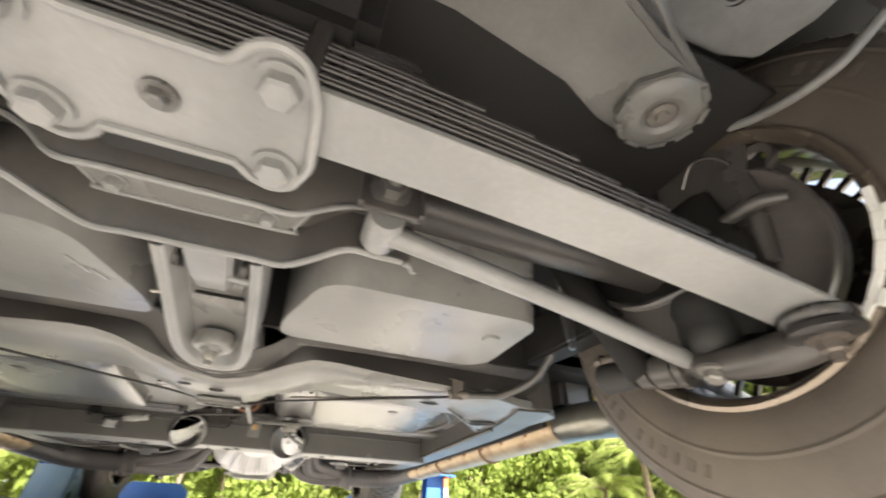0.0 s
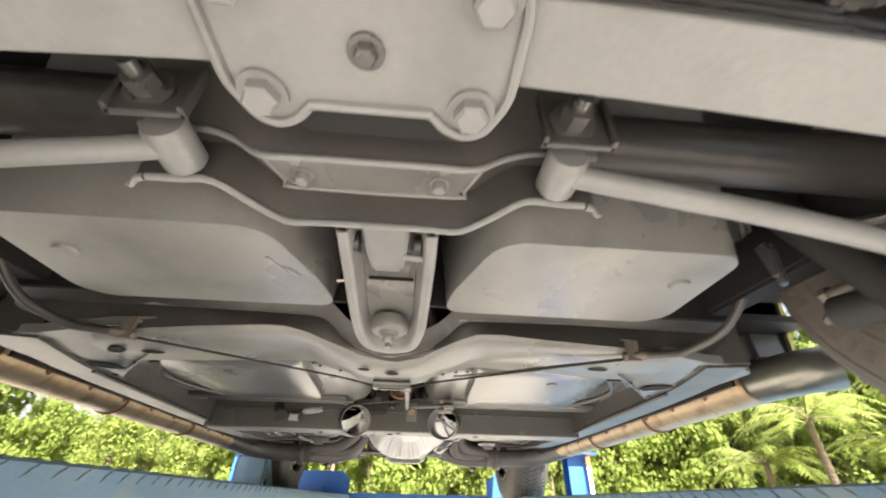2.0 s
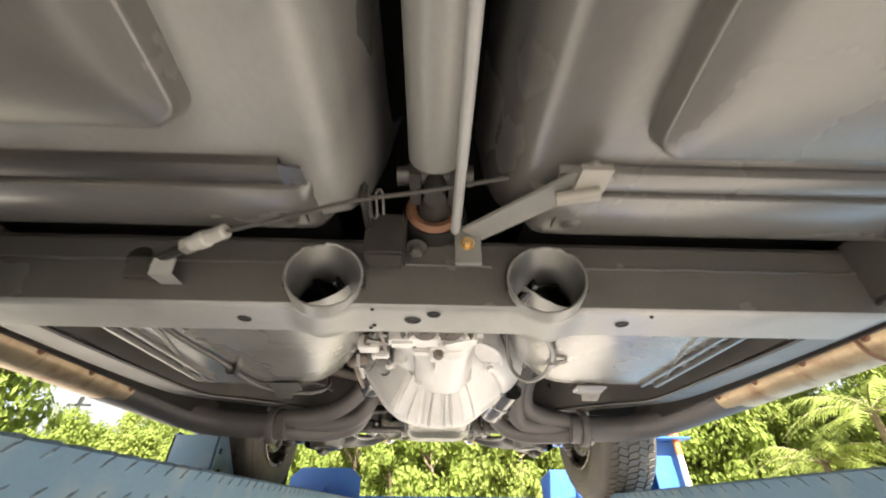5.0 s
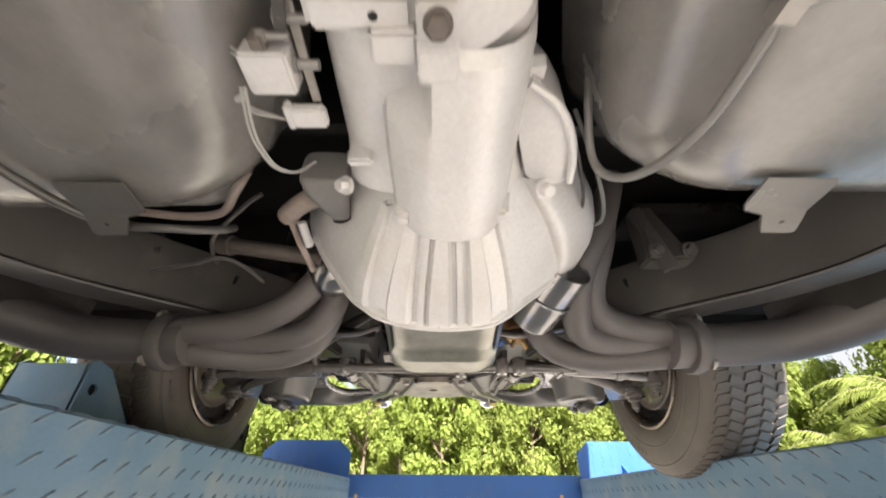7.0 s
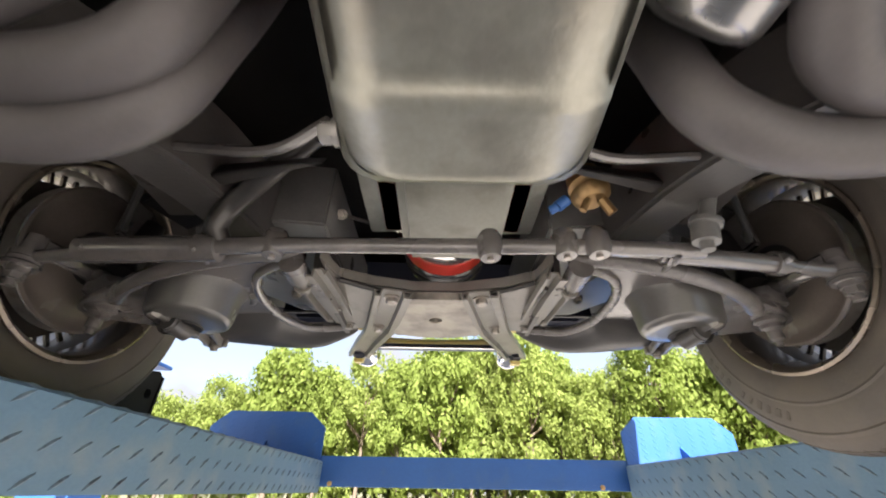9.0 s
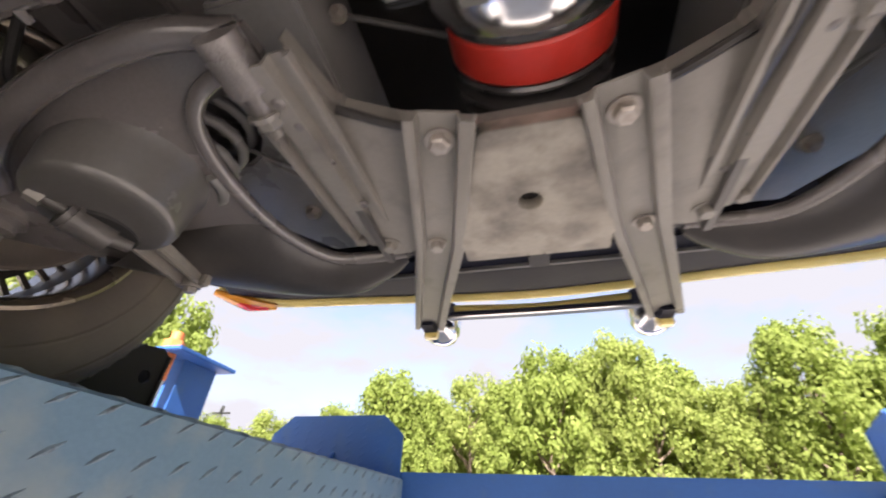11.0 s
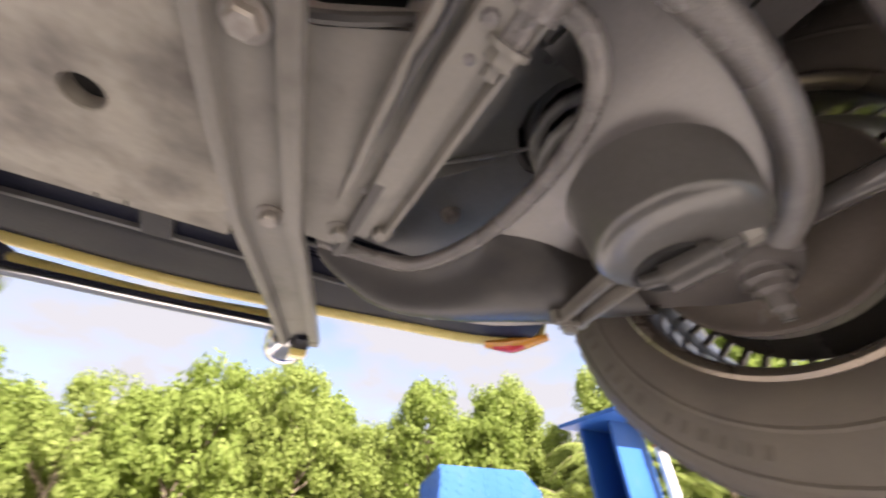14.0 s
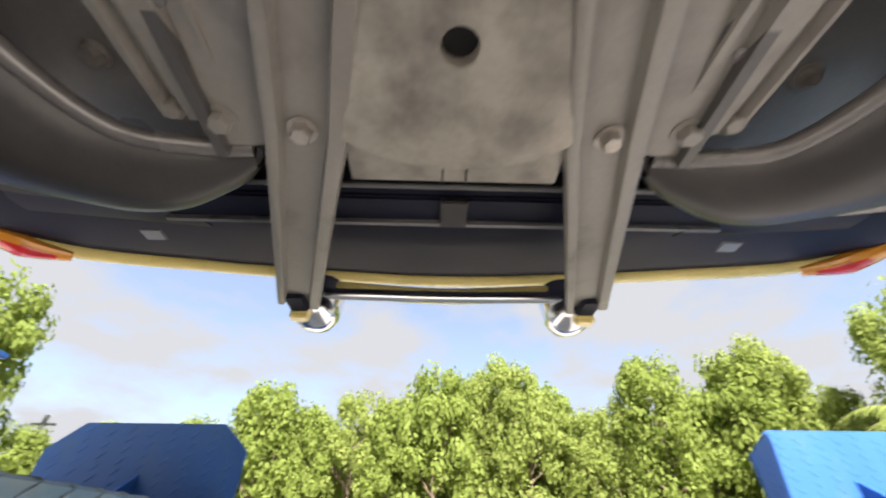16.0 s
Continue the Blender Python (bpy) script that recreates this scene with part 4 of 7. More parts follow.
        part("inner_eye", lathe([(0, 0), (.018, 0), (.021, .004), (.021, .046), (.018, .050), (0, .050)], (x, -.130, .274), (0, 1, 0), 24), SPRING, strut)
        part("outer_eye", lathe([(0, 0), (.02, 0), (.021, .05), (0, .05)], (s * .622, -.125, .190), (0, 1, 0), 20), BUSH, strut)
        # lower shock shaft, hub carrier and trailing arm
        shaft = part("shock_mount_shaft", join(rod((s * .600, .004, .199), (s * .615, -.150, .180), .0135, 16), rod((s * .604, -.022, .195), (s * .606, -.040, .193), .0205, 20), rod((s * .607, -.048, .192), (s * .610, -.078, .188), .0235, 20), rod((s * .611, -.082, .187), (s * .612, -.092, .186), .026, 20)), SATIN, car, "dark lower shock shaft")
        part("rubber_eye", rod((s * .598, .045, .206), (s * .601, -.018, .197), .0235, 20, .021), BUSH, shaft)
        part("nut", hex_bolt((s * .598, .046, .206), (0, 1, -.05), .011, .012, 1.5, .008), OLD, shaft)
        part("castle_nut", join(hex_bolt((s * .602, -.130, .168), (-s * .35, .1, -1), .012, .011, 1.55), rod((s * .592, -.133, .160), (s * .612, -.127, .158), .0022, 6)), WORNB, shaft)
        part("pinch_bolt", join(rod((s * .594, .048, .232), (s * .600, .000, .230), .0085, 12), rod((s * .594, .050, .232), (s * .595, .040, .232), .0125, 6)), OLD, shaft)
        kn = part("rear_knuckle", loft([[(s * (x + a * w), y + b * d, z) for a, b in ((-1, -.6), (-.6, -1), (.6, -1), (1, -.6), (1, .6), (.6, 1), (-.6, 1), (-1, .6))] for x, y, z, w, d in ((.655, -.15, .205, .030, .035), (.655, -.15, .26, .034, .045), (.66, -.15, .34, .034, .055), (.66, -.15, .43, .028, .04))]), DARK, car, "dark cast rear hub carrier", sharp=50)
        part("lower_fork", sweep([(s * .612, -.105, .184), (s * .612, -.150, .174), (s * .616, -.200, .170), (s * .630, -.235, .180), (s * .655, -.245, .21)], [.017, .020, .022, .021, .018], 16, 6), SATIN, kn, "worn grey lower fork")
        part("rubber_boot", lathe([(0, -.035), (.024, -.034), (.035, -.020), (.037, 0), (.034, .02), (.038, .032), (.033, .05), (0, .052)], (s * .624, -.128, .222), (0, 0, 1), 24), BUSH, kn, "black rubber boot")
        part("shim_bracket", sweep([(s * .590, -.005, .318), (s * .592, -.040, .292), (s * .595, -.080, .279), (s * .60, -.135, .277), (s * .615, -.19, .290)], [.007, .008, .0085, .0085, .007], 10, 5, .55), FLOOR, kn, "grey curved bracket edge")
        part("bracket_web", sheet([[(s * .597, -.005, .322), (s * .605, -.005, .25)], [(s * .598, -.06, .292), (s * .612, -.05, .215)], [(s * .60, -.13, .282), (s * .622, -.11, .205)]], .004), SATIN, kn)
        for y, z, r in ((-.069, .345, .016), (-.012, .392, .014), (-.094, .352, .011)):
            part("hub_bolt", join(rod((s * .605, y, z), (s * .588, y, z - .004), r, 14), rod((s * .588, y, z - .004), (s * .578, y, z - .006), r * .7, 6)), OLD, kn)
        part("trailing_arm", loft([[(s * (x + a * w), y, z + b * h) for a, b in ((-1, -1), (1, -1), (1, 1), (-1, 1))] for x, y, z, w, h in ((.585, .42, .32, .022, .03), (.59, .2, .325, .025, .045), (.62, .02, .33, .030, .045), (.645, -.14, .33, .030, .05), (.65, -.22, .30, .025, .03))]), DARK, car, "black trailing arm", bevel=.006)
        part("arm_clip", join(hull((s * .545 - .008, .04, .262), (s * .545 + .008, .062, .315), (.6, .6)), rod((s * .545, .05, .262), (s * .545, .05, .248), .006, 8)), TIN, car, "bright clip hanging beside the trailing arm", bevel=.003)
        # spring end cushion and bolt
        en = part("spring_end_cushion", lathe([(0, 0), (.030, 0), (.034, .004), (.033, .010), (.030, .013), (.033, .016), (.033, .022), (.026, .026), (0, .026)], (s * .605, -.249, .192), (0, 0, -1), 28), LEAF, car, "rubber cushion and washer under the spring end")
        part("nut", hex_bolt((s * .605, -.249, .166), (0, 0, -1), .012, .012, 1.5, .01), OLD, en)
        # half shaft and shock
        part("half_shaft", rod((s * .11, -.07, .36), (s * .60, -.09, .335), .036, 24), BLACK, car, "black half shaft")
        part("shock_absorber", join(rod((s * .60, -.03, .19), (s * .52, .03, .42), .024, 18), rod((s * .52, .03, .42), (s * .49, .05, .56), .034, 18)), DARK, car, "black rear shock absorber")
        # kick-up arm with the body mount
        arm = part("kick_up_arm", loft(
                   [[(s * x, y - wd, .458), (s * x, y + wd, .458), (s * x, y + wd, .55), (s * x, y - wd, .55)] for x, y, wd in ((.02, -.33, .055), (.20, -.325, .055), (.36, -.300, .055), (.43, -.275, .058), (.50, -.262, .058), (.552, -.26, .034))]), FLOOR, car, "grey frame kick-up arm", bevel=.008)
        cap = [(s * .490 + .060 * math.cos(radians(22.5 + 45 * k)), -.262 + .056 * math.sin(radians(22.5 + 45 * k))) for k in range(8)]
        mt = part("body_mount", plate(cap, .446, .014), FLOOR, arm, "octagonal body mount washer", bevel=.002)
        for k in range(7):
            a = radians(-60 + 38 * k)
            bm = hull((-.011, -.0035, -.003), (.011, .0035, .003))
            bm.transform(Matrix.Translation((s * (.490 + .053 * math.cos(a)), -.262 + .049 * math.sin(a), .4445)) @ Matrix.Rotation((a + math.pi / 2) * s, 4, "Z"))
            part("rim_tab", bm, FLOOR, mt, bevel=.001)
        part("mount_ring", lathe([(.020, -.002), (.027, -.007), (.042, -.006), (.050, 0)], (s * .490, -.262, .446), (0, 0, 1), 32), FLOOR, mt)
        part("mount_bolt", hex_bolt((s * .490, -.262, .444), (0, 0, -1), .009, .006, 1.9), STEEL, mt)
        # lip along the arm, upper chassis leg, pipe at the wheel
        part("arm_flange", sweep([(s * .05, -.392, .462), (s * .34, -.372, .462), (s * .44, -.338, .464), (s * .52, -.306, .474)], .0052, 8, 5), FLOOR, arm)
        part("chassis_leg", hull((s * .22 - .19, -.44, .545), (s * .22 + .19, -.34, .60)), DARK, car, bevel=.01)
        o = mirror([(.395, -.328), (.49, -.322), (.56, -.324), (.610, -.340), (.630, -.40), (.628, -.46), (.60, -.52), (.36, -.52)], s)
        part("rear_frame_plate", plate(o, .528, .012, [(s * .511, -.388, .013)]), SPRING, car, "grey rear frame plate with a slot", bevel=.004)
        # caliper carrier: a plate with a bent tab, a rolled lower lip and a stub
        o = rounded([(-.192, .462), (-.160, .428), (-.158, .378), (-.224, .345), (-.246, .372), (-.246, .440)], .008, 2)
        bm = plate(o, 0, .007)
        bm.transform(Matrix(((0, 0, s, s * .652), (1, 0, 0, 0), (0, 1, 0, 0), (0, 0, 0, 1))))
        cb = part("caliper_carrier", bm, FLOORG, car, "grey caliper carrier plate with a bent tab", bevel=.001)
        part("bent_tab", sheet([[(s * .640, -.222, .522), (s * .640, -.252, .512)], [(s * .650, -.230, .508), (s * .650, -.262, .492)], [(s * .656, -.236, .480), (s * .656, -.262, .470)], [(s * .656, -.226, .430), (s * .656, -.246, .425)]], .006), FLOORG, cb)
        part("rolled_lip", sweep([(s * .652, -.165, .380), (s * .642, -.205, .366), (s * .640, -.240, .364), (s * .655, -.268, .358)], [.006, .009, .010, .008], 12, 5), FLOORG, cb)
        part("stub", rod((s * .650, -.230, .350), (s * .648, -.218, .285), .0125, 16), FLOORG, cb)
        part("horn", loft([[(s * .645, -.158, .430), (s * .655, -.158, .430), (s * .655, -.160, .40), (s * .645, -.160, .40)], [(s * .635, -.118, .425), (s * .641, -.118, .425), (s * .641, -.118, .420), (s * .635, -.118, .420)]]), FLOORG, cb)
        part("caliper_body", loft([[(s * x, y, z) for y, z in ((-.17, .44), (-.20, .485), (-.25, .47), (-.275, .42), (-.25, .40))] for x in (.672, .72)]), SATIN, cb, "dark brake caliper", bevel=.008)
        part("piston_ring", lathe([(.014, 0), (.024, -.004), (.026, .004), (.018, .012)], (s * .662, -.258, .437), (1, 0, 0), 24), ARM, cb)
        part("bleed_pipe", sweep([(s * .636, -.165, .455), (s * .630, -.195, .478), (s * .634, -.222, .468), (s * .645, -.236, .445)], .0028, 8, 6), ARM, cb)
        part("drum_cover", lathe([(0, -.004), (.05, -.004), (.062, .002), (.066, .02), (0, .03)], (s * .650, -.185, .462), (s, .3, .3), 28), SATIN, cb)
        part("brake_hose", sweep([(s * .618, -.268, .475), (s * .620, -.300, .459), (s * .620, -.338, .447), (s * .624, -.381, .446), (s * .640, -.416, .470), (s * .662, -.481, .520), (s * .68, -.53, .56)], .0064, 10, 6), SPRING, car, "grey rubber brake hose in front of the rear tyre")
    # carrier front bracket: a stamped U channel with a stepped tray and its bushing
    path = [(-.0485, -.012, .247), (-.0485, .03, .240), (-.0480, .08, .231), (-.0475, .13, .221), (-.0465, .18, .211), (-.0435, .215, .206), (-.036, .243, .2025), (-.023, .260, .2005), (.002, .267, .200),
            (.027, .260, .2005), (.040, .243, .2025), (.0475, .215, .206), (.0515, .18, .211), (.0535, .13, .221), (.0550, .08, .231), (.0560, .03, .240), (.0560, -.012, .247)]
    line = smooth_line(path, 3)
    secs, tray = [], []
    for i, p in enumerate(line):
        d = (line[min(i + 1, len(line) - 1)] - line[max(0, i - 1)])
        n = Vector((-d.y, d.x, 0)).normalized()
        secs.append([p + n * a + Vector((0, 0, c)) for a, c in ((.0085, .062), (.0080, .006), (.0062, .0012), (.003, 0), (-.003, 0), (-.0062, .0012), (-.0085, .006), (-.0125, .030), (-.0145, .034))])
        tray.append(secs[-1][-1])
    ub = part("carrier_bracket", sheet(secs, .003), SPRING, car, "grey stamped U-shaped carrier bracket with a bushing", sharp=50)
    half = len(tray) // 2
    rows = []
    for i in range(half):
        a, b = tray[i], tray[-1 - i]
        up = .016 * min(1, max(0, (.118 - a.y) / .004))
        rows.append([a, a.lerp(b, .12) + Vector((0, 0, .001 + up)), a.lerp(b, .5) + Vector((0, 0, .002 + up)), a.lerp(b, .88) + Vector((0, 0, .001 + up)), b])
    part("tray", sheet(rows, .003), FLOOR, ub, sharp=40)
    # Black strip painting the shade under the tray's step.
    part("tray_step_shade", hull((-.033, .1135, .2575), (.041, .1175, .2625)), DARK, ub, bevel=.001)
    bs = part("bushing", lathe([(0, .012), (.027, .012), (.0285, .004), (.0285, -.006), (.0255, -.010), (.017, -.011), (.015, -.016), (0, -.016)], (.002, .203, .222), (0, 0, 1), 36), FLOOR, ub)
    part("bushing_nut", hex_bolt((.002, .203, .206), (0, 0, -1), .0098, .009, 1.2, .010), WORNB, bs)
    part("carrier_snout", loft([[(x, y, z0), (x2, y, z0), (x2 + .004, y, z0 + .07), (x - .004, y, z0 + .07)] for x, x2, y, z0 in ((-.026, .030, -.028, .252), (-.024, .026, .03, .247), (-.020, .022, .072, .247), (-.017, .019, .080, .252))]), SPRING, ub, "cast snout of the final drive", bevel=.004)
    part("snout_pin", rod((.022, .040, .252), (.047, .040, .250), .005, 10), SPRING, ub)
    for x0, x1 in ((-.041, -.033), (.036, .044)):
        part("side_stud", rod((x0, .028, .262), (x1, .028, .262), .013, 12), BLACK, ub)
    part("cotter", rod((-.066, .086, .236), (-.052, .085, .238), .0022, 6), STEEL, ub)
    part("carrier_beam", loft([[(-.10, y, .300), (.11, y, .300), (.085, y, .37), (-.075, y, .37)] for y in (-.04, .01)]), DARK, ub, bevel=.004)


def build_wheel_meshes():
    """Tyre, tread block, rim, spoke ring and weights for one wheel, turning about the x axis, inner side towards -x."""
    prof = [(.2, -.100), (.206, -.108), (.232, -.117), (.262, -.1185), (.292, -.113), (.314, -.101), (.326, -.086), (.3275, -.06), (.328, 0), (.3275, .06), (.326, .086), (.314, .101), (.292, .113), (.262, .1185), (.232, .117), (.206, .108), (.2, .100), (.19, 0)]
    prof = [(r - .012 if r < .21 else .188 + (r - .2) * 1.04, h) for r, h in prof]
    tyre = lathe(prof, (0, 0, 0), (1, 0, 0), 64, True)
    ring = lathe([(.2905, -.1085), (.2950, -.1098), (.3000, -.1045)], (0, 0, 0), (1, 0, 0), 64)
    ring2 = lathe([(.2420, -.1178), (.2462, -.1196), (.2510, -.1180)], (0, 0, 0), (1, 0, 0), 64)
    join(tyre, ring, ring2)
    rng = random.Random(8)
    for a0 in (200, 20):
        for k in range(15):
            if k in (6, 11):
                continue
            wide = rng.uniform(.006, .012)
            bm = bmesh.new()
            bmesh.ops.create_cube(bm, size=1, matrix=Matrix.Rotation(radians(a0 + 4.6 * k), 4, "X") @ Matrix.Translation((-.1170, 0, .270)) @ Matrix.Diagonal((.0009, wide, .015, 1)))
            join(tyre, bm)
    return tyre


def spoke_mesh():
    me = bpy.data.meshes.new("spoke_bar")
    bm = hull((-.003, -.0042, -.0125), (.003, .0042, .0125))
    bm.to_mesh(me)
    bm.free()
    me.materials.append(RIM)
    return me


SPOKE = spoke_mesh()
WEIGHTS = ((101, 0), (110, 0), (106, .006), (119, 0), (128, 0), (131, .006), (137, 0))


def build_wheels():
    n_block = 74
    for s in (-1, 1):
        for yw in (REAR_Y, FRONT_Y):
            m = Matrix.Translation((s * (FRONT_X if yw == FRONT_Y else REAR_X), yw, FRONT_Z if yw == FRONT_Y else REAR_Z)) @ Matrix.Rotation(0 if s > 0 else math.pi, 4, "Z")
            # rim barrel with lips
            prof = [(.1955, -.102), (.1975, -.099), (.1945, -.094), (.188, -.092), (.186, -.082), (.186, -.05), (.186, -.035), (.186, .02), (.187, .055), (.190, .088), (.206, .094), (.2085, .102), (.204, .103), (.186, .094), (.183, .058), (.181, .022), (.181, -.036), (.181, -.052), (.181, -.084), (.184, -.096), (.192, -.099)]
            wheel = part("wheel", lathe(prof, (0, 0, 0), (1, 0, 0), 72, True), RIM, car, "dark slotted steel wheel", m=m)
            part("rim_lip", lathe([(.181, -.098), (.1835, -.106), (.1880, -.1125), (.1935, -.1165), (.1990, -.1145), (.1980, -.104), (.186, -.097)], (0, 0, 0), (1, 0, 0), 72, True), RIM_EDGE, wheel, "bronze-tinted rim edge")
            # outer disc with slots at its edge
            part("wheel_disc", lathe([(0, .020), (.06, .020), (.10, .028), (.150, .010), (.1535, .010), (.1535, .016), (.10, .034), (.06, .026), (0, .026)], (0, 0, 0), (1, 0, 0), 48), RIM, wheel)
            for k in range(40):
                place("spoke_bar", SPOKE, wheel, m=Matrix.Rotation(2 * math.pi * k / 40, 4, "X") @ Matrix.Translation((.013, 0, .1655)))
            ob = part("tyre", build_wheel_meshes(), RUBBER, wheel, "black radial tyre with a dusty sidewall")
            # tread blocks
            bm = bmesh.new()
            for k in range(n_block):
                for j, (x, w, sk) in enumerate(((-.073, .026, .4), (-.039, .031, -.5), (0, .034, .5), (.039, .031, -.5), (.073, .026, .4))):
                    a = 2 * math.pi * (k + .5 * (j % 2)) / n_block
                    mm = Matrix.Rotation(a, 4, "X") @ Matrix.Translation((x, 0, .3218))
                    c = []
                    for dx, dy, dz in ((-1, -1, -1), (1, -1, -1), (1, 1, -1), (-1, 1, -1), (-.9, -.9, 1), (.9, -.9, 1), (.9, .9, 1), (-.9, .9, 1)):
                        zz = .0040 * dz - (.005 if abs(x) > .06 and dx * x > 0 else 0)
                        c.append(bm.verts.new(mm @ Vector((dx * w / 2 + .003 * dy, dy * .0100 + sk * dx * .009, zz))))
                    for q in ((4, 5, 6, 7), (0, 1, 5, 4), (1, 2, 6, 5), (2, 3, 7, 6), (3, 0, 4, 7)):
                        bm.faces.new([c[i] for i in q])
            ob = part("tread_block", bm, RUBBER, wheel)
            tagged(ob, kind="stuff")
            # brake: rotor, shield, caliper
            part("brake_rotor", lathe([(.06, -.085), (.142, -.085), (.142, -.062), (.06, -.062)], (0, 0, 0), (1, 0, 0), 48, True), STEEL, wheel)
            part("dust_shield", lathe([(0, -.078), (.05, -.094), (.11, -.096), (.128, -.090), (.148, -.0905), (.154, -.0945), (.160, -.0955), (.1645, -.092), (.163, -.087), (.155, -.085), (.128, -.086), (.05, -.088), (0, -.07)], (0, 0, 0), (1, 0, 0), 48, False, .88 if yw == FRONT_Y else .9), SHIELD_B if yw == FRONT_Y else ARM, wheel, "dark brake dust shield")
            part("hub", lathe([(0, -.14), (.035, -.14), (.042, -.12), (.055, -.10), (.055, -.07), (0, -.07)], (0, 0, 0), (1, 0, 0), 28), DARK, wheel)
            back = -1 if yw == REAR_Y else 1
            if yw == FRONT_Y:
                cal = hull((-.125, s * back * .115 - .035, -.02), (-.05, s * back * .115 + .035, .12))
                part("brake_caliper", cal, BLACK, wheel, bevel=.012)
            if yw == FRONT_Y:
                part("caliper_clip", hull((-.12, s * back * .02 - .03, .06), (-.10, s * back * .02 + .03, .15)), ARM, wheel, bevel=.006)
            if s > 0 and yw == REAR_Y:
                for a0, dx in WEIGHTS:
                    mm = Matrix.Rotation(radians(a0), 4, "X") @ Matrix.Translation((-.1165 - dx * .3, 0, .1900 + dx * 1.6)) @ Matrix.Diagonal((.006, .030 - dx * 2.2, .0085, 1))
                    b2 = bmesh.new()
                    bmesh.ops.create_cube(b2, size=1, matrix=mm)
                    part("balance_weight", b2, WHITE, wheel, "white stick-on balance weight", bevel=.001)


def build_drivetrain():
    # propeller shaft in the tunnel, with its joint
    shaft = part("propeller_shaft", rod((.004, .12, .36), (.004, .79, .335), .034, 28), FLOOR, car, "grey propeller shaft in the tunnel")
    part("universal_joint", join(rod((-.045, .815, .325), (.053, .815, .325), .014, 16), rod((.004, .815, .285), (.004, .815, .365), .014, 16), hull((-.028, .79, .30), (-.014, .845, .35)), hull((.022, .79, .30), (.036, .845, .35))), BLACK, shaft)
    part("slip_yoke", rod((.004, .835, .322), (.004, .93, .315), .024, 20), BLACK, shaft)
    part("seal_ring", lathe([(.026, 0), (.036, -.004), (.041, .004), (.036, .012), (.026, .012)], (.004, .872, .318), (0, 1, 0), 28, True), RUST, shaft, "rusty tail seal ring")
    for x in (-.036, .044):
        part("joint_cap", rod((x - .006, .815, .325), (x + .006, .815, .325), .010, 12), BRASS, shaft)
    part("tail_housing", lathe([(0, 0), (.045, 0), (.05, .02), (.05, .25), (.07, .34), (0, .34)], (.004, .885, .325), (0, 1, 0), 24), DARK, car, "dark tail housing over the crossmember")
    # parking brake levers and hanger
    hg = part("hanger_plate", hull((.030, .838, .205), (.062, .843, .262)), FLOOR, car, "flat hanger plate with a brass bolt", bevel=.001)
    part("bolt", hex_bolt((.045, .838, .233), (0, -1, 0), .0065, .006, 1.4), BRASS, hg)
    part("lever_bar", bar((.050, .838, .248), (.165, .705, .228), .034, .005), FLOOR, car, bevel=.001)
    part("brake_rod", sweep([(.028, .50, .235), (.030, .65, .240), (.030, .825, .243)], .0058, 10, 4), SPRING, car, "bright parking brake rod")
    part("cable_bracket", join(hull((-.088, .862, .232), (-.034, .900, .300)), hull((-.088, .80, .27), (-.078, .87, .30))), BLACK, car, "black bracket beside the propeller shaft", bevel=.004)
    part("equaliser", join(rod((-.03, .535, .235), (.035, .535, .235), .006, 10), hull((.018, .52, .228), (.040, .545, .236))), BLACK, car)
    part("front_cable", sweep([(-0.237, 0.816, 0.228), (-0.153, 0.794, 0.236), (-0.090, 0.777, 0.244), (0.011, 0.760, 0.250), (0.082, 0.745, 0.255)], .0024, 8, 3), BLACK, car, "thin steel cable across the tunnel")
    cb = part("cable_adjuster", lathe([(0, 0), (.006, 0), (.0085, .002), (.0088, .030), (.0105, .032), (.0105, .046), (.0088, .048), (.0088, .058), (0, .058)], (-.235, .815, .228), (-.053, .026, -.002), 18), PALE, car, "cable adjuster on the crossmember")
    part("adjuster_clip", sheet([[(-.345, .868, .222), (-.318, .868, .222)], [(-.350, .876, .205), (-.322, .876, .205)], [(-.352, .905, .207), (-.324, .905, .207)]], .002), SPRING, cb, "bent bare-metal clip")
    part("adjuster_nut", rod((-0.286, 0.841, 0.226), (-0.297, 0.846, 0.226), .0105, 6), WORNB, cb)
    part("adjuster_boot", rod((-0.296, 0.846, 0.226), (-0.355, 0.881, 0.224), .0065, 10), DARK, cb)
    part("lever_end", join(rod((.125, .738, .220), (.165, .728, .220), .008, 10), hull((.14, .70, .222), (.17, .73, .230))), ARMG, car)
    part("hairpin_clip", sweep([(-.070, .778, .262), (-.071, .808, .252), (-.064, .812, .252), (-.063, .782, .262), (-.056, .780, .262), (-.056, .808, .252)], .0016, 6, 4), BLACK, car)
    # gearbox mount under the tail: a wide pressed hoop, two legs and a rubber pad
    outer = [(-.212, .985), (-.204, 1.04), (-.187, 1.087), (-.165, 1.136), (-.127, 1.176), (-.04, 1.180), (.06, 1.180), (.145, 1.176), (.170, 1.150), (.205, 1.108), (.228, 1.04), (.236, .985)]
    inner = [(-.148, .985), (-.138, 1.03), (-.123, 1.072), (-.106, 1.098), (-.085, 1.104), (-.03, 1.106), (.05, 1.106), (.108, 1.103), (.134, 1.092), (.148, 1.066), (.158, 1.03), (.166, .985)]
    po, pi = smooth_line([(*p, 0) for p in outer], 4), smooth_line([(*p, 0) for p in inner], 4)
    rows = []
    for o, i in zip(po, pi):
        z = .261 - .03 * max(0, 1.06 - o.y)
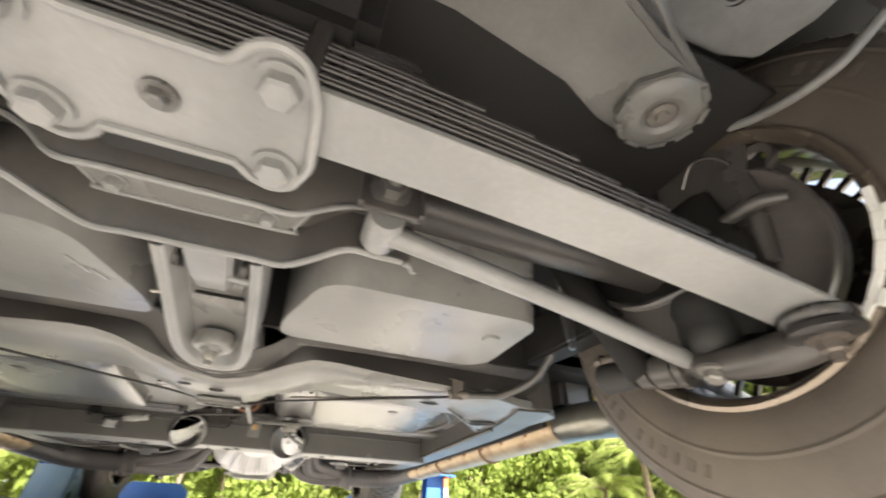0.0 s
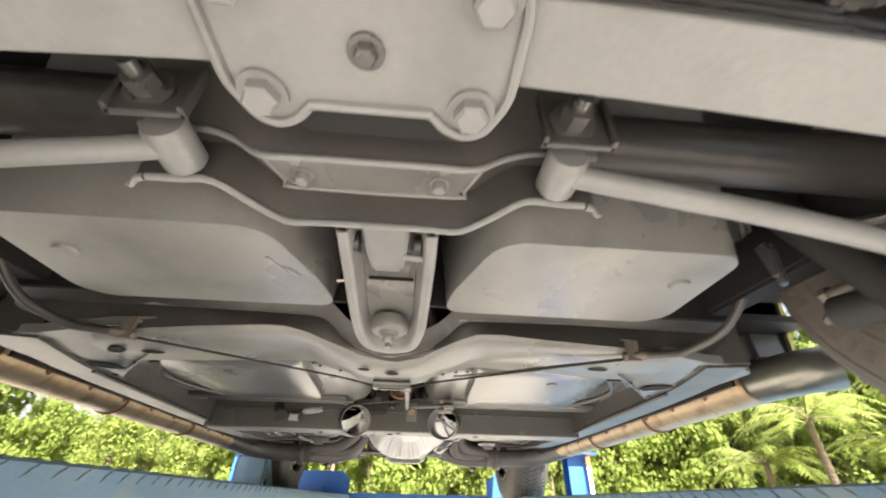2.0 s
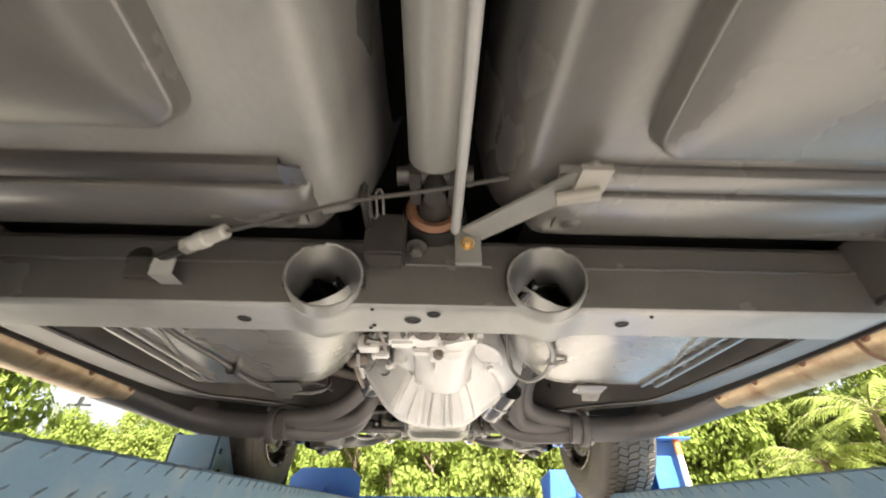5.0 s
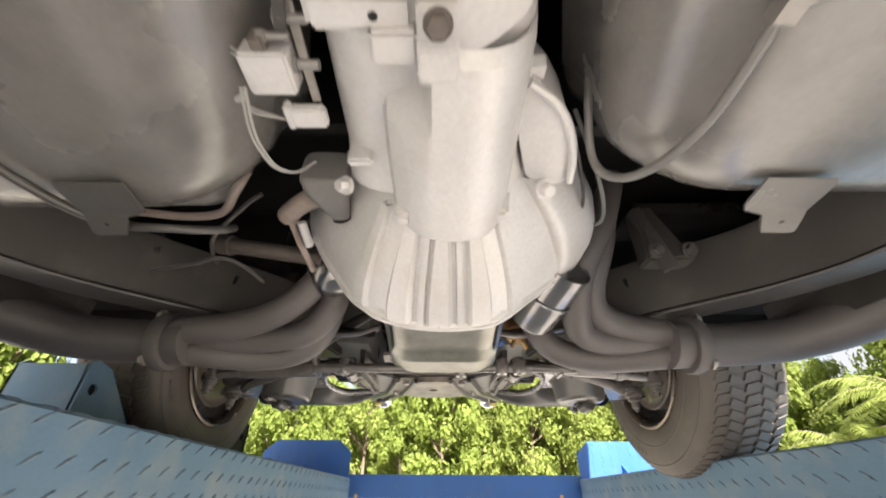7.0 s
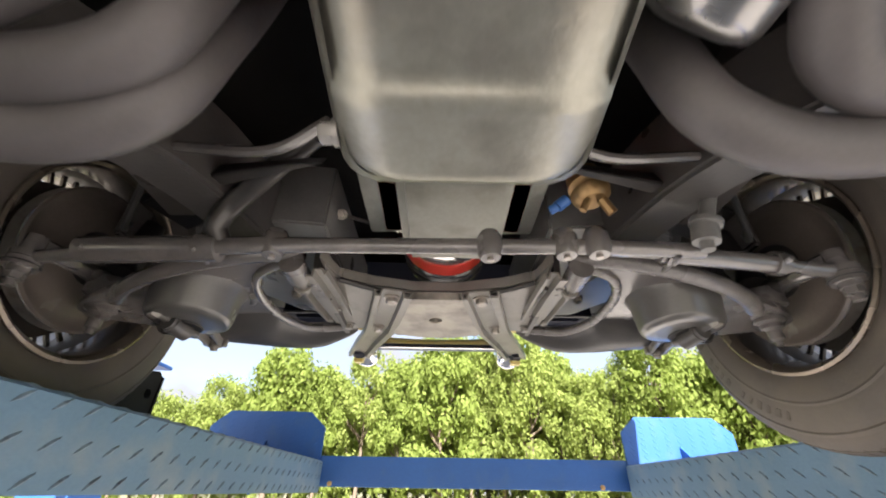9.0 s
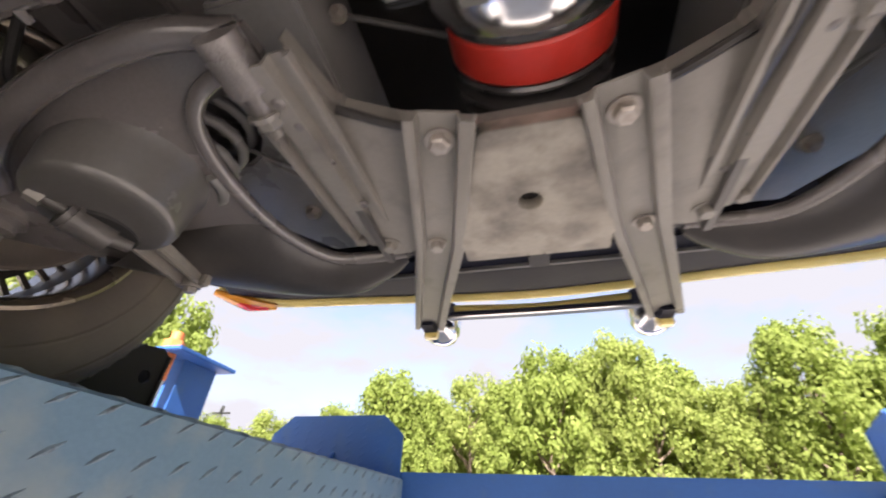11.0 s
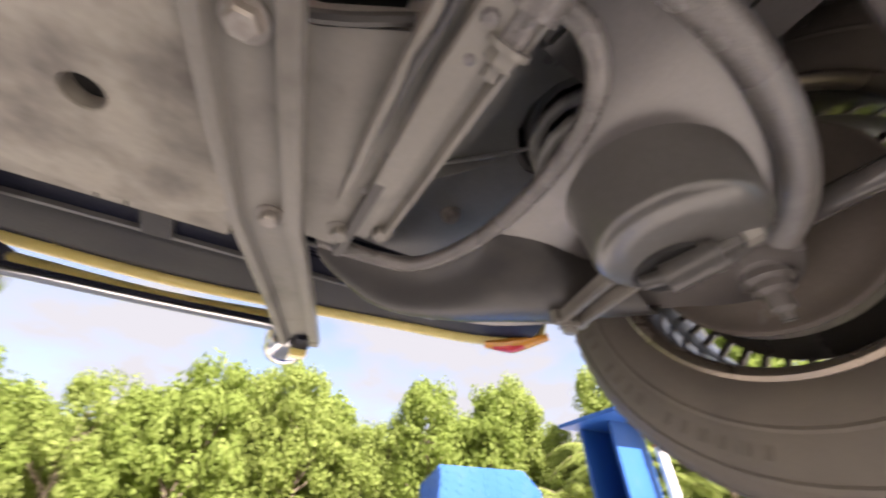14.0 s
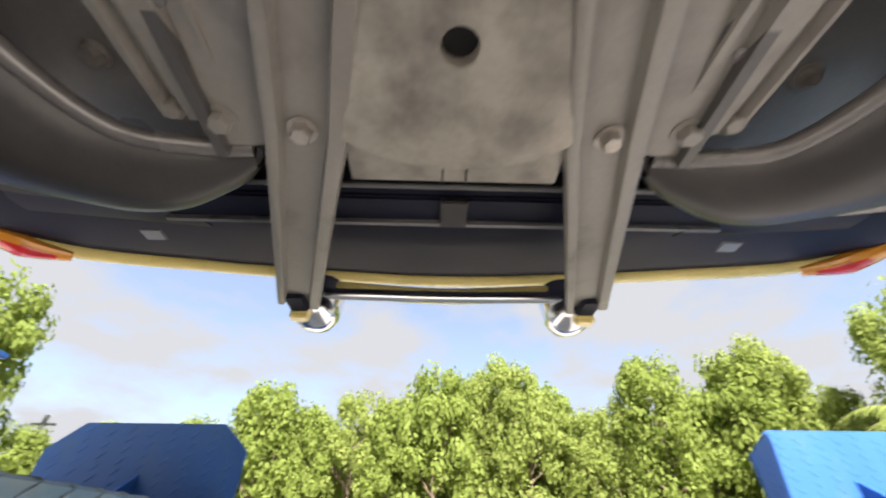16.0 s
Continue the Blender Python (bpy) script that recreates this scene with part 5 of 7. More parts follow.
        rows.append([(*o.lerp(i, k).to_2d(), z + up) for k, up in ((-.03, .030), (-.02, .010), (.0, .001), (.06, -.002), (.16, .004), (.45, .003), (.80, .001), (.93, -.002), (1.0, .001), (1.04, .012), (1.06, .032))])
    yoke = part("mount_hoop", sheet(rows, .003), HOOP, car, "glossy dark steel hoop under the gearbox tail", sharp=50)
    for k in range(3):
        part("crease", sweep([(-.158 + .016 * k, 1.072 + .010 * k, .2625), (-.143 + .014 * k, 1.105 + .007 * k, .2612), (-.130 + .012 * k, 1.140 + .005 * k, .2622)], [.001, .0042, .001], 8, 4), HOOP, yoke)
    for cols in (((-.092, -.048, .985, .236), (-.072, -.034, 1.045, .241), (-.060, -.034, 1.085, .244), (-.053, -.034, 1.119, .245), (-.052, -.035, 1.150, .246), (-.058, -.040, 1.195, .252)),
                 ((.076, .116, .985, .236), (.064, .098, 1.045, .241), (.058, .082, 1.085, .244), (.056, .075, 1.119, .245), (.058, .076, 1.150, .246), (.066, .085, 1.195, .252))):
        rows = [[(x0 - .002, y, z + .024), (x0, y, z + .003), (x0 + .003, y, z), (x0 + (x1 - x0) * .3, y, z + .004), (x0 + (x1 - x0) * .7, y, z + .004), (x1 - .003, y, z), (x1, y, z + .003), (x1 + .002, y, z + .024)] for x0, x1, y, z in cols]
        part("mount_leg", sheet(rows, .0025), HOOP, yoke, sharp=50)
    part("mount_cup", hull((-.060, 1.00, .268), (.075, 1.11, .31)), DARK, car, bevel=.008)
    part("mount_pad", join(hull((-.016, 1.060, .243), (.040, 1.118, .268)), hull((-.018, 1.000, .237), (.038, 1.046, .262))), PAD, car, "pale yellowish rubber gearbox mount pad", bevel=.004)
    for x in (-.022, .048):
        part("side_tab", hull((x - .005, 1.050, .240), (x + .005, 1.082, .262)), HOOP, car, bevel=.003)
    for x in (-.010, .039):
        cup = part("mount_bolt", lathe([(.0195, -.004), (.0215, -.004), (.0225, .002), (.0225, .016), (0, .018), (0, .010), (.0170, .008)], (x, 1.164, .262), (0, -.35, -1), 32, True), CUPS, car, "greasy cup washer and bolt")
        part("bolt_head", hex_bolt((x, 1.166, .2535), (0, -.35, -1), .0105, .010, 1.15), CUPS, cup)
    # gearbox case
    def ring(y, cx, cz, w, lo, hi, n=28, p=3.2):
        out = []
        for k in range(n):
            a = 2 * math.pi * k / n
            c, q = math.cos(a), math.sin(a)
            x = cx + w * math.copysign(abs(c) ** (2 / p), c)
            h = hi if q > 0 else lo
            out.append((x, y, cz + h * math.copysign(abs(q) ** (2 / p), q)))
        return out
    gb = part("gearbox", loft([ring(1.185, .008, .34, .086, .072, .08), ring(1.20, .008, .34, .096, .066, .09), ring(1.275, .008, .34, .100, .066, .10), ring(1.285, .008, .34, .100, .068, .10), ring(1.36, .008, .34, .104, .052, .10), ring(1.44, .010, .345, .108, .056, .11), ring(1.49, .014, .345, .118, .075, .12)]), CAST, car, "silver painted alloy gearbox", sharp=32)
    part("tail_cover", hull((-.042, 1.183, .246), (.022, 1.222, .29)), CAST, gb, bevel=.006)
    part("case_ledge", hull((-.088, 1.224, .252), (.024, 1.254, .29)), CAST, gb, bevel=.007)
    part("case_step", hull((-.090, 1.246, .258), (.0, 1.278, .30)), CAST, gb, bevel=.006)
    part("wedge_rim", hull((.020, 1.198, .2545), (.092, 1.209, .285)), CAST, gb, bevel=.003)
    o = rounded([(.031, 1.243), (.060, 1.224), (.091, 1.206), (.097, 1.218), (.096, 1.236), (.085, 1.262), (.064, 1.281), (.046, 1.293), (.031, 1.290)], .005, 3)
    part("wedge_web", plate(o, .2545, .05), CAST, gb, bevel=.004)
    part("small_block", hull((-.040, 1.272, .250), (.002, 1.302, .28)), CAST, gb, bevel=.004)
    # Small black disc paints the depth of a hole.
    part("block_hole_shade", lathe([(0, -.001), (.0032, -.001), (.0042, .001), (0, .001)], (-.034, 1.264, .2572), (0, 0, 1), 12), DARK, gb)
    boss = part("drain_boss", loft([[(.001, y, z), (.035, y, z), (.037, y, .29), (-.001, y, .29)] for y, z in ((1.250, .250), (1.252, .2465), (1.278, .2455), (1.281, .240), (1.308, .238), (1.314, .244), (1.330, .262))]), CAST, gb, bevel=.002)
    part("drain_plug", hex_bolt((.018, 1.263, .2455), (0, -.25, -1), .0105, .012, 1.15), OLD, boss)
    # belly with its flat left facet
    sec = ((-.052, .335), (-.046, .290), (-.036, .258), (-.012, .240), (.006, .2295), (.012, .2262), (.024, .2245), (.045, .2235), (.066, .2265), (.085, .2370), (.100, .256), (.109, .282), (.113, .315), (.113, .345))
    rows = []
    for y, up, left in ((1.288, .030, .052), (1.300, .018, .048), (1.33, .014, .044), (1.355, .011, .020), (1.372, .010, .002), (1.40, .008, 0), (1.47, .003, 0), (1.525, 0, -.004), (1.534, .003, -.004), (1.540, .012, -.003), (1.542, .05, 0)):
        rows.append([(x, y, min(.36, z + up + (left if x < 0 else left * max(0, 1 - x / .012)))) for x, z in sec])
    part("belly", sheet(rows, .003), CAST, gb, sharp=34)
    for x, y, z in ((-.028, 1.505, .252), (.098, 1.508, .262)):
        part("lug", hull((x - .016, y - .010, z - .012), (x + .016, y + .016, z + .03), (.7, .8)), CAST, gb, bevel=.005)
    part("boss", join(rod((.128, 1.345, .325), (.100, 1.345, .322), .013, 6), rod((.112, 1.345, .323), (.098, 1.345, .322), .019, 18)), CAST, gb)
    for x, y, z in ((-.088, 1.196, .292), (.100, 1.196, .292), (-.106, 1.495, .290)):
        part("case_bolt", hex_bolt((x, y, z), (math.copysign(.6, x), -.6, -.6), .0095, .012, 1.35), CAST, gb)
    part("side_ear", hull((-.092, 1.435, .275), (-.062, 1.447, .315)), CAST, gb, bevel=.003)
    # linkage on the left of the gearbox
    lk = part("shift_linkage", hull((-.166, 1.303, .270), (-.120, 1.346, .300)), CAST, car, "white switch box and levers beside the gearbox", bevel=.003)
    part("lever", bar((-.100, 1.192, .292), (-.122, 1.292, .284), .010, .004), SATIN, lk)
    part("lever", bar((-.112, 1.20, .298), (-.108, 1.36, .284), .008, .004), STEEL, lk)
    part("rod", sweep([(-.098, 1.178, .285), (-.103, 1.22, .283), (-.112, 1.262, .283)], .0022, 8, 4), WORNB, lk)
    part("arm", hull((-.136, 1.362, .270), (-.100, 1.386, .284)), CAST, lk, bevel=.003)
    part("arm_hook", hull((-.140, 1.356, .266), (-.133, 1.384, .280)), CAST, lk, bevel=.002)
    part("box_clip", hull((-.150, 1.289, .272), (-.136, 1.303, .290)), OLD, lk, bevel=.002)
    part("boot_tab", plate(rounded([(-.142, 1.178), (-.118, 1.184), (-.116, 1.200), (-.126, 1.222), (-.136, 1.218)], .004, 3), .283, .006), FORK, lk, bevel=.001)
    for x, y, z, r in ((-.108, 1.236, .296, .011), (-.114, 1.282, .290, .008), (-.112, 1.322, .286, .009), (-.130, 1.292, .280, .006)):
        part("pivot", join(rod((x - .012, y, z), (x + .016, y, z), r * .6, 12), rod((x - .012, y, z), (x - .004, y, z), r, 6)), WORNB, lk)
    for k in range(2):
        part("switch_wire", sweep([(-.166, 1.308 + .006 * k, .282), (-.178, 1.300 + .008 * k, .280), (-.190 - .003 * k, 1.345, .282), (-.186, 1.372 + .006 * k, .290), (-.160, 1.405, .310)], .0016, 6, 6), PALE, lk)
    part("wire_clip", hull((-.194, 1.350, .276), (-.178, 1.358, .286)), PALE, lk, bevel=.001)
    # bell housing, flaring to the flywheel cover
    rim = [(-.12, .515), (-.205, .47), (-.234, .403), (-.222, .36), (-.195, .310), (-.165, .268), (-.135, .229), (-.110, .209), (-.086, .193), (-.055, .182), (-.025, .1755), (.004, .173), (.033, .172), (.07, .1745), (.107, .181), (.138, .199), (.170, .224), (.205, .249), (.236, .273), (.262, .297), (.283, .325), (.297, .356), (.301, .397), (.283, .454), (.20, .505), (.03, .52)]
    mid = Vector((.03, .36))
    flare = ((1.462, .40), (1.485, .475), (1.515, .55), (1.545, .635), (1.575, .73), (1.61, .825), (1.65, .915), (1.68, .960), (1.697, .975), (1.699, 1.0), (1.708, 1.0))

    def skin(p, y, k, out=0.0):
        q = mid + (Vector(p) - mid) * k
        d = (Vector(p) - mid).normalized()
        return (q.x + d.x * out, y, q.y + d.y * out)
    bell = part("bell_housing", loft([[skin(p, y, k) for p in rim] for y, k in flare]), CAST, car, "ribbed silver bell housing", sharp=40)
    lx, lz = [p[0] for p in rim[4:20]], [p[1] for p in rim[4:20]]
    for x0, x1, tall in ((-.066, -.032, .0075), (.001, .035, .0075), (.070, .102, .0075), (-.123, -.106, .006), (.137, .154, .006), (-.015, -.009, .004), (.050, .056, .004)):
        rows = []
        for y, k in flare[2:9]:
            wide = (x1 - x0) * (.62 + .38 * min(1, (y - 1.515) / .12))
            mx = (x0 + x1) / 2
            row = []
            for f, out in ((-.62, -.004), (-.52, .2 * tall), (-.40, tall), (.40, tall), (.52, .2 * tall), (.62, -.004)):
                x = mx + wide * f
                row.append(skin((x, float(np.interp(x, lx, lz))), y, k, out if y < 1.69 else out * .6))
            rows.append(row)
        part("flute", sheet(rows, .003), CAST, bell, sharp=34)
    part("seam", sweep([skin((.018, .1725), y, k, .0072) for y, k in flare[3:9]], .0009, 6, 3), OLD, bell)
    part("cover_flange", sweep([(x, 1.712, z) for x, z in rim[2:23]], .0035, 8, 2), CAST, bell)
    for x, z in ((-.076, .197), (.117, .198), (-.203, .335), (.262, .312)):
        part("cover_bolt", hex_bolt((x, 1.694, z + .004), (0, -1, -.4), .0075, .006, 1.6), CAST, bell)
    part("fork_tower", loft([ring(y, x, z, w, h, h, 24, p) for y, x, z, w, h, p in ((1.498, -.142, .330, .030, .026, 5), (1.503, -.142, .328, .034, .030, 5), (1.525, -.142, .320, .032, .028, 4), (1.545, -.138, .310, .025, .021, 3), (1.562, -.133, .302, .018, .015, 2), (1.570, -.131, .298, .015, .012, 2))]), FLOOR, bell, "grey clutch fork boot", sharp=50)
    # Black disc painted as the shade in the boot's mouth.
    part("boot_mouth_shade", lathe([(0, 0), (.011, 0), (.014, .003), (0, .004)], (-.130, 1.571, .296), (0, 1, -.3), 20), DARK, bell)
    part("starter_lug", loft([[skin(p, y, k) for p in rounded([(.225, .262), (.262, .292), (.292, .330), (.303, .380), (.298, .420), (.262, .455), (.19, .42), (.19, .30)], .02, 3)] for y, k in ((1.50, .56), (1.52, .64), (1.545, .74), (1.575, .84), (1.61, .92), (1.65, .98), (1.68, 1.0), (1.70, 1.0))]), CAST, bell, sharp=50)
    # clutch fork cover on the right
    o = [(.104, 1.348), (.118, 1.345), (.145, 1.368), (.172, 1.405), (.188, 1.448), (.197, 1.487), (.185, 1.505), (.135, 1.492), (.112, 1.42)]
    web = part("side_cover", plate(rounded(o, .010, 3), .304, .09), CAST, bell, bevel=.003)
    part("cover_rim", sweep([(.112, 1.350, .302), (.145, 1.372, .301), (.170, 1.407, .300), (.186, 1.450, .299), (.193, 1.492, .298)], .0055, 10, 4), CAST, web)
    part("cover_bolt", hex_bolt((.160, 1.497, .288), (.3, -.6, -.8), .0105, .012, 1.35), CAST, web)
    # oil pan and engine
    def pan_low(y):
        return .193 - .13 * max(0, min(y, 1.846) - 1.72) - .012 * max(0, min(1, (y - 1.846) / .010)) - .02 * max(0, y - 1.856)

    def pan_ring(inset, up):
        o = rounded([(-.084 + inset, 1.695 + inset), (.138 - inset, 1.695 + inset), (.142 - inset, 1.965 - inset * 1.6), (-.088 + inset, 1.965 - inset * 1.6)], .04, 5)
        return [(x, y, max(.165, .193 - .12 * max(0, y - 1.72)) - .006 + up) for x, y in o]
    pan = part("oil_pan", loft([pan_ring(*q) for q in ((.014, .012), (.009, .016), (.004, .026), (.002, .040), (0, .19))], False), PAN, car, "dull bare-metal oil pan", sharp=60)
    rows = []
    for k in range(31):
        y = 1.705 + .243 * k / 30
        tuck = .020 * max(0, 1 - min(k, 30 - k) / 4) ** 2
        rows.append([(-.075 + tuck + (.205 - 2 * tuck) * q / 10, y, pan_low(y) + (.016, .0035, 0, 0, 0, 0, 0, 0, 0, .0035, .016)[q] + (.012 if k in (0, 30) else .003 if k in (1, 29) else 0)) for q in range(11)])
    part("pan_bottom", sheet(rows, .003), PAN, pan, "worn shiny pan bottom with a pressed step", sharp=60)
    part("drain_plug", hex_bolt((-.082, 1.905, .188), (-1, 0, -.1), .010, .012, 1.2), WORNB, pan)
    part("red_band", hull((-.060, 1.7005, .1895), (.112, 1.709, .1965)), SHIELD_R, pan, "dark red band on the pan edge", bevel=.001)
    part("pan_rail", hull((-.125, 1.74, .345), (.175, 2.28, .36)), PAN, pan, bevel=.003)
    part("front_sump", hull((-.07, 1.95, .285), (.12, 2.28, .36), (.85, 1)), PAN, pan, bevel=.012)
    part("engine_block", hull((-.105, 1.74, .345), (.158, 2.28, .58)), RED, car, "red painted engine block", bevel=.01)
    part("timing_cover", lathe([(0, 0), (.10, 0), (.11, -.02), (.11, -.04), (0, -.04)], (.016, 2.315, .40), (0, 1, 0), 32), CHROME, car)
    dm = part("crank_damper", lathe([(0, 0), (.088, 0), (.0905, .003), (.0905, .040), (.088, .043), (0, .043)], (.016, 2.326, .392), (0, 1, 0), 48), RED, car, "red crankshaft damper")
    part("damper_hub", lathe([(0, 0), (.086, 0), (.090, .003), (.0915, .012), (.090, .018), (0, .018)], (.016, 2.306, .392), (0, 1, 0), 48), GLOSS, dm, "glossy black damper ring")
    part("pulley", lathe([(.04, 0), (.088, 0), (.0915, .003), (.0915, .006), (.076, .013), (.076, .016), (.0915, .023), (.0925, .027), (.076, .034), (.076, .037), (.091, .044), (.091, .048), (.04, .048)], (.016, 2.371, .392), (0, 1, 0), 48), GLOSS, dm, "black crank pulley")
    part("stay_rod", sweep([(-.190, 2.30, .400), (-.12, 2.325, .393), (-.03, 2.36, .386)], .0038, 8, 4), SATIN, car, "thin black stay rod beside the damper")
    part("rod_bolt", hex_bolt((-.192, 2.298, .399), (0, -1, -.6), .008, .007, 1.4), STEEL, car)
    part("pump_bracket", join(hull((-.135, 2.295, .385), (-.075, 2.303, .415)), hull((-.120, 2.288, .392), (-.105, 2.296, .406))), GLOSS, car, "black bracket beside the damper", bevel=.003)
    # oil filter, starter, fuel pump
    flt = part("oil_filter", lathe([(0, 0), (.030, 0), (.042, .004), (.0475, .012), (.0490, .074), (.0495, .078), (.046, .081), (.046, .150), (0, .150)], (.200, 1.845, .247), (.042, -.108, .040), 36), TIN, car, "shiny oil filter canister")
    part("filter_band", lathe([(.0492, .072), (.0506, .074), (.0506, .079), (.0492, .081)], (.200, 1.845, .247), (.042, -.108, .040), 36), TIN, flt)
    st = part("starter_motor", lathe([(0, 0), (.026, .001), (.042, .010), (.050, .026), (.052, .05), (.052, .15), (0, .15)], (-.176, 1.795, .280), (-.36, -.22, 1), 32), TIN, car, "silver starter motor")
    part("terminal", join(rod((-.228, 1.812, .33), (-.222, 1.842, .312), .008, 10), rod((-.240, 1.812, .33), (-.238, 1.838, .315), .005, 8)), OLD, st)
    fp = part("fuel_pump", lathe([(0, 0), (.018, 0), (.028, .009), (.030, .017), (.020, .024), (.029, .031), (.026, .055), (0, .065)], (.232, 2.125, .302), (-.1, .1, 1), 24), AGED, car, "brass-coloured fuel pump")
    part("fitting", join(rod((.242, 2.12, .302), (.256, 2.125, .280), .008, 8), rod((.222, 2.12, .302), (.212, 2.125, .284), .006, 8)), AGED, fp)
    part("blue_fitting", join(rod((.19, 2.12, .300), (.176, 2.125, .290), .009, 10), rod((.176, 2.125, .290), (.166, 2.13, .286), .007, 10)), BRIGHT, fp)
    part("engine_skirt", hull((-.120, 1.735, .285), (-.102, 1.80, .36)), RED, car, "red engine flange", bevel=.003)
    # Right flange takes the darkened red, painting the shade on that side.
    part("engine_skirt", hull((.155, 1.735, .275), (.172, 1.80, .36)), SHIELD_R, car, "red engine flange", bevel=.003)


def build_footwells():
    for s, y_end, inner in ((1, 1.452, ((1.0, .120), (1.2, .150), (1.38, .195), (1.46, .22))), (-1, 1.492, ((1.0, .092), (1.24, .128), (1.42, .180), (1.50, .21)))):
        bm = bmesh.new()
        rows = []
        ys = [1.0, 1.06, 1.12, 1.18, 1.24, 1.30, 1.35, y_end - .06, y_end - .035, y_end - .015, y_end - .003, y_end, y_end + .001]
        lift_z = [0] * 8 + [.004, .012, .026, .045, .16]
        for y, dz in zip(ys, lift_z):
            xi = float(np.interp(y, [p[0] for p in inner], [p[1] for p in inner])) + dz * .5
            pts = [(xi - .022, .42 + dz * .1)]
            for k in range(9):
                a = radians(90 * k / 8)
                pts.append((xi + .13 * (1 - math.cos(a)), .223 + dz + .135 * (1 - math.sin(a))))
            pts += [(xi + .22, .222 + dz), (.50, .222 + dz), (.575, .224 + dz), (.598, .234 + dz), (.603, .26 + dz), (.603, .40)]
            rows.append([bm.verts.new((s * x, y, min(z, .43))) for x, z in pts])
        for a, b in zip(rows, rows[1:]):
            for k in range(len(a) - 1):
                bm.faces.new((a[k], a[k + 1], b[k + 1], b[k]))
        bmesh.ops.solidify(bm, geom=bm.faces[:], thickness=.004)
        fw = part("footwell", bm, FOOT, car, "grey rounded footwell panel", sharp=60)
        part("drain_plug", lathe([(0, -.003), (.011, -.003), (.014, .003), (0, .003)], (s * .413, 1.133, .226), (0, 0, 1), 16), FLOOR, fw)
        x, y = (.393, 1.425) if s > 0 else (.352, 1.440)
        tab = part("mount_tab", sheet([[(s * (x + a), y + dy, z) for a in (a0, a0 + (a1 - a0) * .33, a0 + (a1 - a0) * .67, a1)] for a0, a1, dy, z in ((-.036, .036, -.026, .219), (-.038, .038, -.022, .2165), (-.036, .038, .012, .2150), (-.032, .036, .020, .2130), (-.012, .036, .024, .2100), (-.006, .034, .040, .2010), (-.004, .030, .043, .1998))], .003), FLOORG, fw, "bent pressed tab with holes", sharp=40)
        # Both tab holes are black discs standing for shade, not cut through.
        part("tab_hole_shade", slot(s * (x + .012), y - .006, .2140, .0045, .0045), DARK, tab)
        part("tab_hole_shade", lathe([(0, -.0008), (.0035, -.0008), (.0035, .001), (0, .001)], (s * (x + .014), y + .032, .2040), (0, -.45, 1), 12), DARK, tab)
        part("seam_strip", sweep([(s * .46, 1.02, .222), (s * .50, 1.2, .222), (s * .56, 1.38, .224)], .004, 6, 4), FLOORG, fw)
        for k in range(2):
            part("hold_down", hull((s * (.515 + .035 * k) - .006, 1.02, .215), (s * (.515 + .035 * k) + .006, 1.40, .224)), FLOORG, fw, bevel=.002)
    part("brake_line", sweep([(-.455, .995, .222), (-.44, 1.10, .213), (-.425, 1.25, .213), (-.42, 1.391, .213), (-.382, 1.474, .213), (-.307, 1.493, .215), (-.275, 1.53, .24), (-.29, 1.58, .28)], .0055, 10, 6), SATIN, car, "dark brake line clipped under the footwell")
    part("line_clip", hull((-.435, 1.285, .203), (-.412, 1.305, .224)), BLACK, car, bevel=.002)
    part("fuel_line", sweep([(.130, 1.02, .30), (.143, 1.06, .262), (.168, 1.088, .246), (.206, 1.120, .230), (.239, 1.177, .2205), (.254, 1.25, .2185), (.256, 1.33, .2185), (.240, 1.385, .222), (.226, 1.424, .240), (.212, 1.442, .266), (.203, 1.436, .296), (.197, 1.40, .34), (.20, 1.36, .40)], .0050, 10, 6), FLOOR, car, "fuel line curving round the footwell")
    part("line_clip", join(hull((.246, 1.226, .210), (.262, 1.244, .224)), rod((.256, 1.235, .217), (.282, 1.226, .219), .0045, 8)), WORNB, car)
    for k in range(2):
        part("harness_wire", sweep([(-.168 + .004 * k, 1.33, .262), (-.172 + .004 * k, 1.37, .249), (-.170 + .004 * k, 1.398, .246), (-.165 + .004 * k, 1.422, .249), (-.152 + .003 * k, 1.443, .263), (-.138, 1.457, .295)], .0016, 6, 5), PALE, car)
    part("clutch_hose", sweep([(.19, 1.44, .36), (.212, 1.49, .332), (.236, 1.555, .322), (.243, 1.60, .335), (.225, 1.63, .38), (.21, 1.64, .44)], .0030, 8, 6), BLACK, car)
    part("clutch_hose", sweep([(.20, 1.44, .38), (.238, 1.50, .345), (.276, 1.575, .330), (.288, 1.63, .332), (.270, 1.67, .37), (.25, 1.68, .45)], .0030, 8, 6), FLOOR, car)
    # steering box and clutter on the left of the engine
    bm = loft([[(x, y, z) for x, y in rounded([(-.54 + i, 1.53 + i), (-.352 - i, 1.53 + i), (-.352 - i, 1.668 - i), (-.54 + i, 1.668 - i)], .05, 5)] for i, z in ((.05, .372), (.022, .377), (.008, .388), (0, .405), (0, .52))])
    box = part("air_box", bm, PALE, car, "pale grey moulded air box ahead of the footwell", sharp=60)
    part("strap", sweep([(-.53, 1.652, .368), (-.44, 1.664, .366), (-.37, 1.652, .366), (-.325, 1.60, .368), (-.29, 1.56, .38)], .0075, 8, 4), FORK, box, "tan strap under the box")
    part("cross_shaft", join(rod((-.42, 1.762, .370), (-.205, 1.735, .322), .0155, 16), rod((-.425, 1.763, .371), (-.40, 1.760, .366), .021, 16)), OLD, car, "worn clutch cross shaft")
